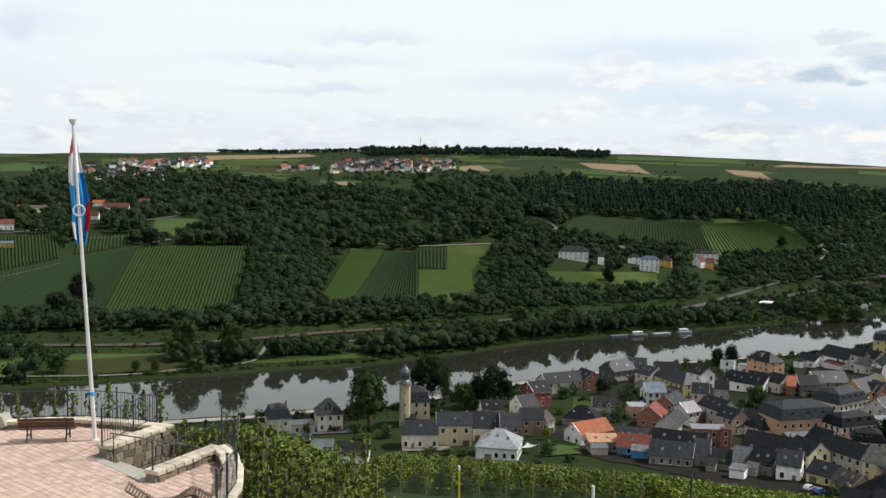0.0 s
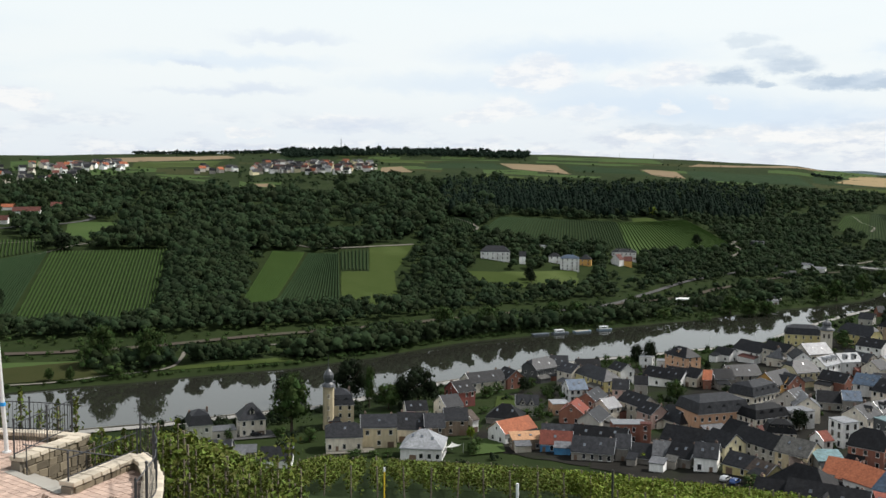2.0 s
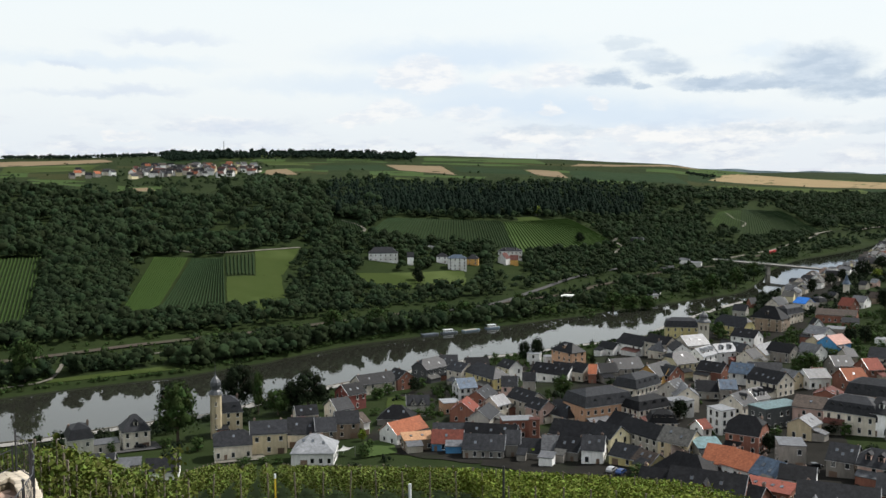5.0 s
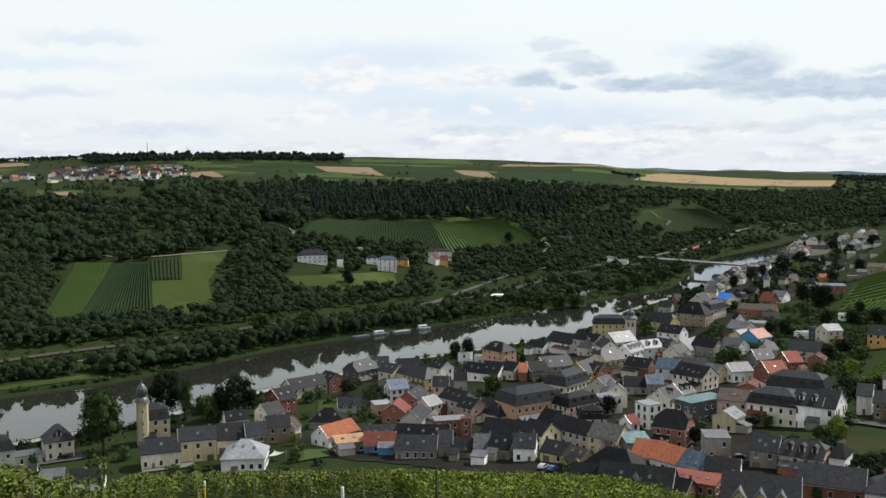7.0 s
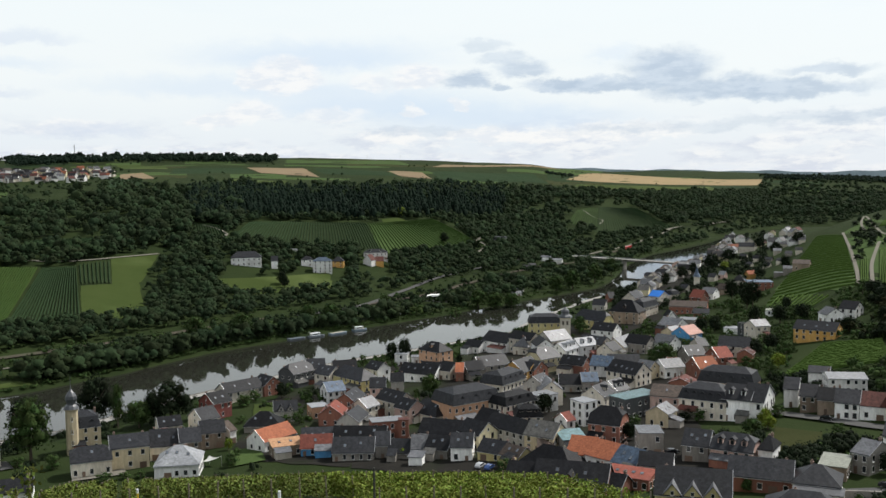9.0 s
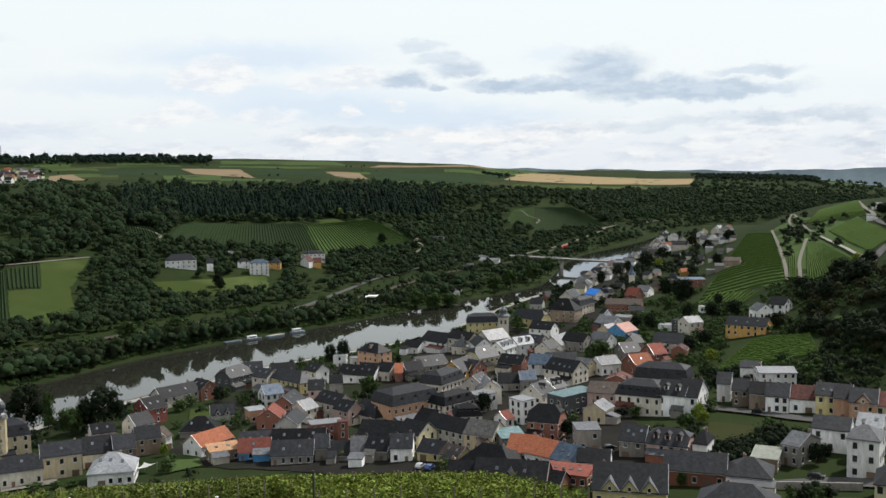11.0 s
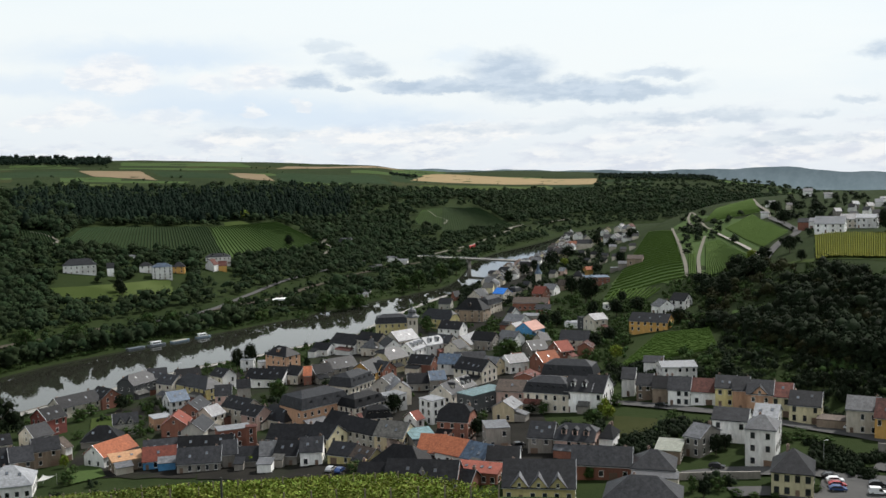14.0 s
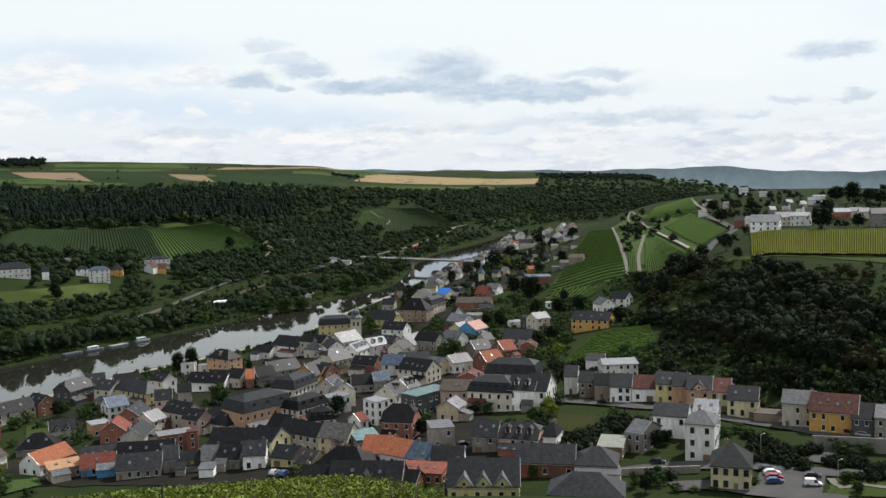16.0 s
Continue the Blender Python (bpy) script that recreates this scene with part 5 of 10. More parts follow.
def annex(walls, roof, rnd, w, d, wall, cover):
    """A low lean-to wing on the front of a house."""
    aw, ad, ah = w * rnd.uniform(0.32, 0.6), rnd.uniform(2.4, 4.2), rnd.uniform(2.4, 3.4)
    u = rnd.choice([-1, 1]) * (w - aw) / 2 * 0.9
    bm = bmesh.new()
    add_prism(bm, [(-aw / 2, -2.5), (aw / 2, -2.5), (aw / 2, ah), (-aw / 2, ah)], -d / 2 - ad, -d / 2 + 0.2)
    part("wing", bm, M[wall], walls).location.x = u
    bm = bmesh.new()
    v = [bm.verts.new((px * (aw / 2 + 0.2), py, pz)) for pz0 in (0.0, 0.16) for px, py, pz in ((-1, -d / 2 - ad - 0.3, ah - 0.1 + pz0), (1, -d / 2 - ad - 0.3, ah - 0.1 + pz0), (1, -d / 2 + 0.05, ah + 1.1 + pz0), (-1, -d / 2 + 0.05, ah + 1.1 + pz0))]
    for q in ((3, 2, 1, 0), (4, 5, 6, 7), (0, 1, 5, 4), (1, 2, 6, 5), (2, 3, 7, 6), (3, 0, 4, 7)):
        bm.faces.new([v[i] for i in q])
    part("wing_roof", bm, M[cover], roof).location.x = u


def house(x, y, z, turn, w, d, h, kind, rise, wall, cover, sky=0, dorm=0, chim=-1, gab=0, far=False, name="house"):
    rnd = random.Random(int(x * 13 + y * 7))
    r = math.hypot(x, y)
    if r < 560 and not far:
        h, rise = h * 0.94, rise * (0.9 if kind == "mansard" else 0.8)
    if far and 640 < r < 1150 and x > 0:
        k = 0.84 if r < 780 else 0.64
        w, d, h, rise = w * k, d * k, h * k, rise * k
    if far and r > 1150:
        distant_house(x, y, z, turn, w, d, h, rise, wall, cover)
        return
    for k in range(0, (110 if x < -400 else 75) if far and r < 1000 else 22, 5):
        take(x * (1 - k / r), y * (1 - k / r), max(w, d) * 0.6)
    label = "%s house with a %s %s roof" % (TONES[wall[5:]], FORMS[kind], COVERS[cover[5:]])
    if far:
        label += " far off"
    elif gab:
        label += ", gabled front"
    elif dorm:
        label += ", dormers"
    elif sky:
        label += ", skylights"
    big = w * d < 45
    ob = holder(name if not big else "outbuilding", pose(x, y, z, 0, 0, turn), label, "house" if not big else "shed")
    walls = body(kind, w, d, h, rise, wall, ob)
    roof = roof_part(kind, w, d, h, rise, cover, ob)
    if kind in ("gable", "hip", "half", "mansard") and not far:
        bm = bmesh.new()
        add_box(bm, -w / 2 - 0.3, w / 2 + 0.3, -d / 2 - 0.50, -d / 2 - 0.36, h - 0.32, h - 0.2)
        part("gutter", bm, M["gutter"], ob)
    if kind == "gable" and not far and r < 470:
        # pale metal verge along the gable that shows
        s = -1 if math.cos(radians(turn)) * x + math.sin(radians(turn)) * y > 0 else 1
        e, t, yy = h - 0.35 * rise / (d / 2) * 0.8, h + rise, d / 2 + 0.35
        bm = bmesh.new()
        q = [(-yy, e + 0.16), (0, t + 0.16), (yy, e + 0.16), (yy, e + 0.28), (0, t + 0.28), (-yy, e + 0.28)]
        x0, x1 = s * (w / 2 + 0.30), s * (w / 2 + 0.42)
        va, vb = [bm.verts.new((x0, a, b)) for a, b in q], [bm.verts.new((x1, a, b)) for a, b in q]
        for ring in (va, vb):
            bm.faces.new((ring[0], ring[1], ring[4], ring[5]))
            bm.faces.new((ring[1], ring[2], ring[3], ring[4]))
        for i in range(6):
            bm.faces.new((va[i], va[(i + 1) % 6], vb[(i + 1) % 6], vb[i]))
        bmesh.ops.recalc_face_normals(bm, faces=bm.faces[:])
        part("verge", bm, M["gutter"], roof)
    # windows on the sides that face the valley's viewer
    floors = max(1, int((h + 0.3) / 2.75))
    step = h / floors
    ww, wh = rnd.choice([(1.15, 1.55), (1.25, 1.65), (1.1, 1.75)])
    if not (far and (w < 9 or r > 950)):
        def bank_of(length, place_at, doors):
            n = max(1, int(length / (rnd.choice([2.4, 2.7, 3.0]) * (1.3 if r > 420 else 1))))
            dr = rnd.randrange(n)
            for f in range(floors):
                for k in range(n):
                    u = (k + 0.5) / n * length - length / 2
                    if f == 0 and doors and k == dr:
                        wide_door = rnd.random() < 0.35 and length / n > 2.5
                        dw = 2.2 if wide_door else 1.0
                        piece("garage_door" if wide_door else "door", (dw,), lambda bm: add_box(bm, -dw / 2, dw / 2, -0.05, 0.05, 0.02, 2.05), "door", walls, place_at(u, 0.0))
                        continue
                    if rnd.random() < 0.10:
                        continue
                    window(walls, place_at(u, f * step + min(0.95, step - wh - 0.25)), ww, wh, "frame_dark" if wall in ("wall_white", "wall_lemon") and w < 10 else "frame", math.hypot(x, y) > 290)
        if h > 2.9:
            bank_of(w, lambda u, v: pose(u, -d / 2, v), h < 12)
            if d > 5 and not far:
                if math.cos(radians(turn)) * x + math.sin(radians(turn)) * y > 0:
                    bank_of(d - 1, lambda u, v: pose(-w / 2, -u, v, 0, 0, -90), False)
                else:
                    bank_of(d - 1, lambda u, v: pose(w / 2, u, v, 0, 0, 90), False)
            if kind in ("gable",) and rise > 3 and d > 7 and not far:
                window(walls, pose(-w / 2, 0, h + rise * 0.18, 0, 0, -90), 0.8, 1.0)
                window(walls, pose(w / 2, 0, h + rise * 0.18, 0, 0, 90), 0.8, 1.0)
    if r < 620 and w > 6.5 and kind != "flat" and not gab and rnd.random() < 0.5 and 250 < r and math.degrees(math.atan2(x, y)) < 20:
        annex(walls, roof, rnd, w, d, rnd.choice([wall, wall, "wall_stone", "wall_brick", "wall_cream"]), rnd.choice([cover, "roof_zinc", "roof_dark", "roof_grey", "roof_darkred"]))
    if not sky and not dorm and r < 560 and kind in ("gable", "half", "hip") and rnd.random() < 0.35:
        sky = 2
    pitch = math.degrees(math.atan2(rise, d / 2))
    if kind == "mansard":
        pitch = 68
    for k in range(sky):
        u = ((k + 0.5) / sky - 0.5) * w * 0.8 + rnd.uniform(-0.4, 0.4)
        v = rnd.uniform(0.35, 0.65)
        at_ = pose(u, -d / 2 * (1 - v), h + rise * v + 0.22, pitch) if kind != "shed" else pose(u, 0, h + rise / 2 + 0.24, math.degrees(math.atan2(rise, d)))
        if kind == "mansard":
            at_ = pose(u, -d / 2 + 0.5, h + rise * 0.25, 68)
        if kind == "flat":
            continue
        s = piece("skylight", (1,), lambda bm: add_box(bm, -0.45, 0.45, -0.6, 0.6, 0, 0.10), "frame_dark", roof, at_)
        piece("pane", (2,), lambda bm: add_box(bm, -0.37, 0.37, -0.52, 0.52, 0.09, 0.12), "skylight", s, Matrix())
    for k in range(dorm):
        u = ((k + 0.5) / dorm - 0.5) * w * 0.86
        y0 = -d / 2 + (0.5 if kind == "mansard" else d * 0.14)
        z0 = h + (0.25 if kind == "mansard" else rise * 0.28)
        dm = piece("dormer", (wall,), lambda bm: add_box(bm, -0.75, 0.75, 0, 2.2, 0, 1.7), wall, roof, pose(u, y0, z0))
        piece("dormer_roof", (cover,), lambda bm: add_prism(bm, [(-1.0, 1.62), (1.0, 1.62), (0, 2.5)], -0.25, 2.6), cover, dm, Matrix())
        piece("dormer_window", (5,), lambda bm: add_box(bm, -0.5, 0.5, -0.04, 0.02, 0.3, 1.5), "glass", dm, Matrix())
    for k in range(gab):
        u = ((k + 0.5) / gab - 0.5) * w * 0.8
        gw, gh = (w / gab * 0.72, rise * 0.55) if gab == 3 else (min(6.5, w / gab * 0.6), rise * 0.7)
        bm = bmesh.new()
        add_prism(bm, [(-gw / 2, h - 0.5), (gw / 2, h - 0.5), (gw / 2, h), (0, h + gh - 0.15), (-gw / 2, h)], -d / 2 - 0.25, 0)
        g = part("gable_wall", bm, M[wall], walls)
        g.location.x = u
        bm = bmesh.new()
        add_prism(bm, [(-gw / 2 - 0.35, h - 0.25), (0, h + gh), (gw / 2 + 0.35, h - 0.25), (gw / 2 + 0.35, h), (0, h + gh + 0.26), (-gw / 2 - 0.35, h)], -d / 2 - 0.6, 0.2)
        g = part("gable_roof", bm, M["roof_zinc" if gab == 3 else cover], roof)
        g.location.x = u
        window(walls, pose(u, -d / 2 - 0.25, h + 0.1), 0.9, 1.1)
    if chim < 0:
        chim = 0 if kind in ("flat", "shed") or far else rnd.choice([0, 1, 1, 2])
    for k in range(chim):
        u = (rnd.choice([-0.38, 0.38]) if chim == 1 else (k / (chim - 1) - 0.5) * 0.76) * w
        if kind in ("hip", "pyramid"):
            u *= 0.35
        v = rnd.uniform(0.05, 0.3) * d

        def stack(bm):
            v = add_box(bm, -0.35, 0.35, -0.3, 0.3, -1.6, 1.1)
            top = [f for f in bm.faces if f.calc_center_median().z > 1.05]
            for size, up in ((0.14, 0.0), (0.0, 0.16), (-0.36, 0.0), (0.0, 0.35)):
                r = bmesh.ops.extrude_face_region(bm, geom=top)
                ring = [q for q in r["geom"] if isinstance(q, bmesh.types.BMVert)]
                old = top
                top = [q for q in r["geom"] if isinstance(q, bmesh.types.BMFace)]
                bmesh.ops.delete(bm, geom=old, context="FACES_ONLY")
                for q in ring:
                    q.co.x *= 1 + size / 0.7
                    q.co.y *= 1 + size / 0.6
                    q.co.z += up
        piece("chimney", (1,), stack, "chimney", roof, pose(u, v, h + (rise * (1 - 2 * v / d) if kind != "flat" else rise)))
    return ob

# ---- the houses: x, y, base height, turn, length, depth, eaves, roof, rise, wall, covering ----
house(-79.5, 431.3, 6.5, 43, 19.0, 10.0, 5.6, "gable", 4.6, "wall_cream", "roof_dark", sky=2, chim=2)
house(-68.2, 439.5, 6.8, -50, 10.3, 9.0, 6.0, "gable", 4.2, "wall_brick", "roof_dark")
house(-56.8, 459.3, 6.3, 52, 14.9, 10.0, 7.8, "half", 5.2, "wall_slate", "roof_slate")
house(-48.6, 467.2, 6.4, 9, 8.6, 10.0, 8.3, "gable", 4.6, "wall_white", "roof_slate")
house(-40.7, 448.7, 7.9, -41, 9.9, 9.0, 7.1, "gable", 4.2, "wall_cream", "roof_slate", sky=2)
house(-27.9, 439.0, 8.9, -50, 24.1, 10.0, 6.2, "hip", 5.2, "wall_yellow", "roof_slate")
house(-34.9, 471.8, 7.0, 13, 11.3, 8.0, 6.4, "gable", 3.7, "wall_grey", "roof_dark")
house(-17.6, 452.8, 8.6, -50, 9.2, 8.0, 7.5, "gable", 3.7, "wall_white", "roof_dark")
house(-15.9, 405.2, 10.7, 0, 6.5, 9.0, 7.1, "gable", 4.2, "wall_pink", "roof_slate", sky=1)
house(-35.3, 407.2, 10.1, 26, 8.1, 9.0, 6.0, "gable", 4.2, "wall_white", "roof_blue")
house(-31.6, 362.5, 12.2, 83, 10.3, 9.0, 5.0, "gable", 4.2, "wall_brick", "roof_red", sky=1)
house(-38.7, 376.0, 11.4, 21, 6.8, 7.0, 4.9, "flat", 0.5, "wall_peach", "roof_pale")
house(-23.2, 348.6, 12.9, 77, 13.1, 8.0, 5.4, "gable", 3.7, "wall_grey", "roof_slate")
house(-26.3, 383.3, 11.4, 74, 13.4, 8.0, 6.4, "gable", 3.7, "wall_brick", "roof_slate", sky=2)
house(-19.5, 368.6, 12.2, 51, 7.2, 8.0, 5.9, "gable", 3.7, "wall_cream", "roof_zinc")
house(-7.9, 372.3, 12.3, -50, 13.5, 9.0, 7.1, "gable", 4.2, "wall_cream", "roof_dark", sky=3)
house(-2.3, 358.9, 13.0, -50, 8.5, 8.0, 6.4, "gable", 3.7, "wall_pink", "roof_dark", sky=2)
house(5.9, 358.6, 13.5, -50, 16.8, 10.0, 4.0, "hip", 5.2, "wall_cream", "roof_slate", sky=3)
house(3.2, 450.0, 9.6, -30, 19.0, 10.0, 4.6, "gable", 4.6, "wall_white", "roof_dark", sky=4, chim=1)
house(11.0, 494.4, 8.3, -50, 15.8, 9.5, 8.5, "hip", 5.0, "wall_peach", "roof_dark", dorm=1)
house(-6.7, 505.4, 6.7, -11, 6.8, 6.0, 6.0, "flat", 0.5, "wall_white", "roof_pale")
house(0.5, 505.5, 7.1, 10, 4.4, 5.0, 3.8, "flat", 0.5, "wall_white", "roof_pale")
house(-51.0, 372.6, 11.1, 9, 8.7, 8.0, 5.4, "gable", 3.7, "wall_grey", "roof_slate", gab=2)
house(-57.0, 357.8, 11.6, -1, 13.4, 10.0, 3.0, "hip", 5.2, "wall_stone", "roof_dark")
house(-50.1, 329.0, 13.0, 51, 14.6, 9.0, 4.4, "gable", 4.2, "wall_white", "roof_orange", chim=0)
house(-43.5, 316.3, 13.8, 21, 10.0, 6.0, 4.0, "shed", 1.5, "wall_brown", "roof_peach", sky=2)
house(-33.2, 316.8, 14.0, 3, 10.3, 9.0, 3.2, "gable", 4.2, "wall_blue", "roof_red", sky=1)
house(-33.6, 324.5, 13.7, 5, 10.6, 8.0, 4.3, "gable", 3.7, "wall_stone", "roof_slate", sky=2)
house(-20.1, 307.5, 14.7, -3, 13.2, 10.0, 3.5, "gable", 4.6, "wall_stone", "roof_slate")
house(-18.7, 321.3, 14.2, -7, 17.8, 8.0, 4.8, "gable", 3.7, "wall_stone", "roof_dark", sky=3)
house(-11.0, 309.0, 14.8, 1, 4.6, 9.0, 5.0, "gable", 4.2, "wall_stone", "roof_slate")
house(-10.3, 333.1, 13.9, 13, 11.4, 6.0, 7.0, "flat", 0.5, "wall_brick", "roof_pale")
house(-4.2, 323.1, 14.4, -2, 3.5, 2.5, 9.1, "flat", 0.5, "wall_brick", "roof_darkred")
house(-5.0, 306.1, 15.1, -9, 6.9, 9.0, 2.8, "gable", 4.2, "wall_stone", "roof_slate")
house(1.5, 305.0, 15.5, -3, 5.6, 9.0, 3.9, "gable", 4.2, "wall_white", "roof_zinc")
house(0.1, 293.7, 16.2, -15, 4.3, 4.0, 3.0, "shed", 1.0, "wall_white", "roof_zinc")
house(7.9, 301.6, 16.2, -23, 7.4, 9.0, 3.9, "gable", 4.2, "wall_stone", "roof_dark")
house(-8.0, 427.4, 10.0, 1, 5.6, 8.0, 5.4, "gable", 3.7, "wall_grey", "roof_dark")
house(34.1, 524.5, 8.7, -43, 10.4, 8.0, 4.3, "gable", 3.7, "wall_white", "roof_dark")
house(48.0, 521.4, 10.3, -50, 19.0, 12.0, 5.9, "gable", 5.5, "wall_white", "roof_dark")
house(58.4, 502.9, 11.5, -37, 9.0, 9.0, 4.8, "pyramid", 5.6, "wall_cream", "roof_zinc")
house(59.2, 507.4, 11.4, -50, 15.2, 9.0, 8.2, "gable", 4.2, "wall_cream", "roof_dark")
house(66.1, 489.1, 12.3, -84, 13.1, 9.0, 7.1, "gable", 4.2, "wall_white", "roof_dark")
house(73.6, 500.0, 12.3, 31, 13.9, 12.0, 8.0, "gable", 5.5, "wall_cream", "roof_zinc")
house(80.1, 583.2, 9.4, -4, 19.8, 11.0, 7.0, "mansard", 4.9, "wall_yellow", "roof_slate", sky=4)
house(110.1, 579.5, 11.6, -50, 22.0, 10.0, 6.2, "half", 5.2, "wall_yellow", "roof_slate")
house(134.6, 597.2, 12.1, -37, 19.4, 13.0, 8.0, "hip", 6.8, "wall_brown", "roof_dark", dorm=1)
house(134.7, 686.8, 8.0, -27, 9.0, 8.0, 4.3, "gable", 3.7, "wall_grey", "roof_slate")
house(152.6, 627.8, 11.9, 48, 20.1, 10.0, 7.0, "mansard", 4.9, "wall_cream", "roof_slate", dorm=3)
house(159.5, 690.1, 9.7, 60, 19.0, 10.0, 6.7, "gable", 4.6, "wall_cream", "roof_slate")
house(107.8, 531.5, 12.8, -40, 13.6, 10.0, 6.7, "gable", 4.6, "wall_white", "roof_dark")
house(107.5, 490.9, 13.8, 52, 17.0, 11.0, 4.2, "gable", 5.1, "wall_cream", "roof_zinc")
house(116.1, 485.5, 14.2, -44, 12.5, 10.0, 5.6, "gable", 4.6, "wall_stone", "roof_dark")
house(74.6, 470.6, 13.2, 52, 14.6, 9.0, 7.1, "gable", 4.2, "wall_white", "roof_pale", dorm=3)
house(85.5, 479.5, 13.4, 27, 10.9, 9.0, 7.1, "gable", 4.2, "wall_white", "roof_pale", dorm=2)
house(92.3, 484.0, 13.5, -50, 15.1, 9.0, 7.1, "gable", 4.2, "wall_cream", "roof_slate", sky=2)
house(61.2, 451.3, 13.2, 34, 12.5, 11.0, 6.8, "half", 5.8, "wall_lemon", "roof_slate", sky=1)
house(97.4, 473.2, 13.9, 49, 9.3, 9.0, 5.0, "gable", 4.2, "wall_cream", "roof_slate")
house(97.2, 440.4, 14.8, -6, 14.4, 9.0, 3.9, "gable", 4.2, "wall_grey", "roof_slate")
house(85.3, 427.5, 14.8, -27, 9.5, 10.0, 5.6, "gable", 4.6, "wall_white", "roof_blue", sky=3)
house(91.7, 404.6, 15.5, -50, 15.4, 11.0, 6.3, "gable", 5.1, "wall_cream", "roof_dark", sky=4)
house(102.3, 414.7, 15.6, -50, 7.5, 9.0, 5.0, "gable", 4.2, "wall_sand", "roof_zinc")
house(74.4, 437.7, 14.1, -37, 12.1, 9.0, 5.0, "gable", 4.2, "wall_brick", "roof_dark")
house(8.4, 452.1, 9.9, -26, 10.4, 9.0, 5.0, "gable", 4.2, "wall_white", "roof_dark", sky=2)
house(16.3, 447.1, 10.8, -40, 7.5, 9.0, 5.0, "gable", 4.2, "wall_cream", "roof_dark")
house(21.0, 441.0, 11.3, -7, 3.5, 9.0, 5.0, "gable", 4.2, "wall_brick", "roof_orange")
house(27.0, 443.0, 11.7, 17, 8.7, 9.0, 5.0, "gable", 4.2, "wall_stone", "roof_dark")
house(36.6, 462.5, 11.6, 24, 15.7, 11.0, 3.1, "gable", 5.1, "wall_stone", "roof_slate")
house(36.5, 393.1, 13.9, 51, 17.5, 11.0, 7.7, "mansard", 5.3, "wall_cream", "roof_slate", dorm=4)
house(45.9, 408.7, 13.9, 53, 14.9, 11.0, 9.5, "gable", 5.1, "wall_ochre", "roof_slate", gab=1, chim=2)
house(52.0, 407.9, 14.1, -50, 6.4, 9.0, 9.2, "gable", 4.2, "wall_brick", "roof_slate")
house(18.9, 357.3, 14.3, 33, 21.5, 14.0, 8.3, "mansard", 5.8, "wall_peach", "roof_slate", dorm=3, chim=2)
house(36.4, 355.5, 15.1, 38, 15.5, 9.0, 6.4, "mansard", 4.4, "wall_cream", "roof_dark", dorm=3)
house(49.3, 379.2, 14.9, 56, 8.7, 9.0, 8.2, "gable", 4.2, "wall_grey", "roof_slate", sky=3)
house(52.9, 373.4, 15.2, -88, 10.3, 9.0, 7.1, "gable", 4.2, "wall_cream", "roof_zinc", sky=2)
house(48.8, 361.1, 15.4, 31, 9.1, 7.0, 7.0, "flat", 0.5, "wall_white", "roof_pale")
house(39.4, 331.6, 16.5, 0, 9.3, 8.0, 5.7, "mansard", 4.0, "wall_cream", "roof_dark", dorm=3)
house(65.5, 397.7, 14.9, -9, 9.4, 9.0, 3.9, "gable", 4.2, "wall_grey", "roof_dark")
house(72.4, 393.7, 15.3, 0, 6.5, 8.0, 5.4, "gable", 3.7, "wall_stone", "roof_blue")
house(68.1, 350.2, 16.8, 53, 10.2, 9.0, 8.2, "gable", 4.2, "wall_cream", "roof_slate", dorm=1, chim=2)
house(75.6, 358.5, 16.7, 39, 7.1, 9.0, 8.2, "gable", 4.2, "wall_white", "roof_slate", dorm=2)
house(79.7, 342.2, 17.7, 34, 18.0, 8.0, 8.1, "flat", 0.5, "wall_slate", "roof_teal")
house(9.8, 317.2, 15.4, -22, 15.3, 10.0, 5.6, "gable", 4.6, "wall_brick", "roof_dark", chim=2)
house(20.3, 310.0, 16.6, -48, 9.4, 9.0, 6.0, "gable", 4.2, "wall_lemon", "roof_dark")
house(26.2, 327.8, 15.9, -44, 7.7, 9.0, 6.0, "gable", 4.2, "wall_cream", "roof_dark")
house(32.2, 310.9, 17.2, -50, 18.0, 9.0, 6.0, "gable", 4.2, "wall_grey", "roof_dark")
house(41.4, 300.2, 18.3, -36, 10.3, 10.0, 5.6, "gable", 4.6, "wall_sand", "roof_grey")
house(48.6, 294.9, 18.9, 10, 7.6, 7.0, 4.9, "shed", 1.8, "wall_stone", "roof_teal")
house(40.9, 295.9, 18.5, -11, 4.8, 7.0, 2.6, "gable", 3.2, "wall_brick", "roof_brown")
house(50.7, 281.3, 19.8, -28, 8.0, 11.0, 3.6, "gable", 5.1, "wall_white", "roof_orange")
house(56.1, 273.3, 20.4, -50, 9.5, 10.0, 4.0, "gable", 4.6, "wall_white", "roof_orange")
house(61.6, 265.7, 21.0, -50, 8.0, 10.0, 3.5, "gable", 4.6, "wall_white", "roof_blue", sky=2)
house(66.6, 263.3, 21.4, -39, 5.3, 8.0, 3.2, "gable", 3.7, "wall_white", "roof_dark")
house(63.0, 307.1, 18.9, -29, 10.3, 11.0, 6.8, "half", 5.8, "wall_brick", "roof_dark")
house(50.2, 317.3, 17.8, 35, 3.7, 6.0, 6.1, "gable", 2.8, "wall_white", "roof_red")
house(59.3, 332.3, 17.4, 32, 6.3, 7.0, 9.1, "flat", 0.5, "wall_white", "roof_pale")
house(14.6, 296.9, 17.0, -9, 6.7, 9.0, 5.0, "gable", 4.2, "wall_white", "roof_slate", sky=2)
house(24.7, 292.1, 17.9, -36, 8.6, 8.0, 3.2, "gable", 3.7, "wall_yellow", "roof_slate", sky=1)
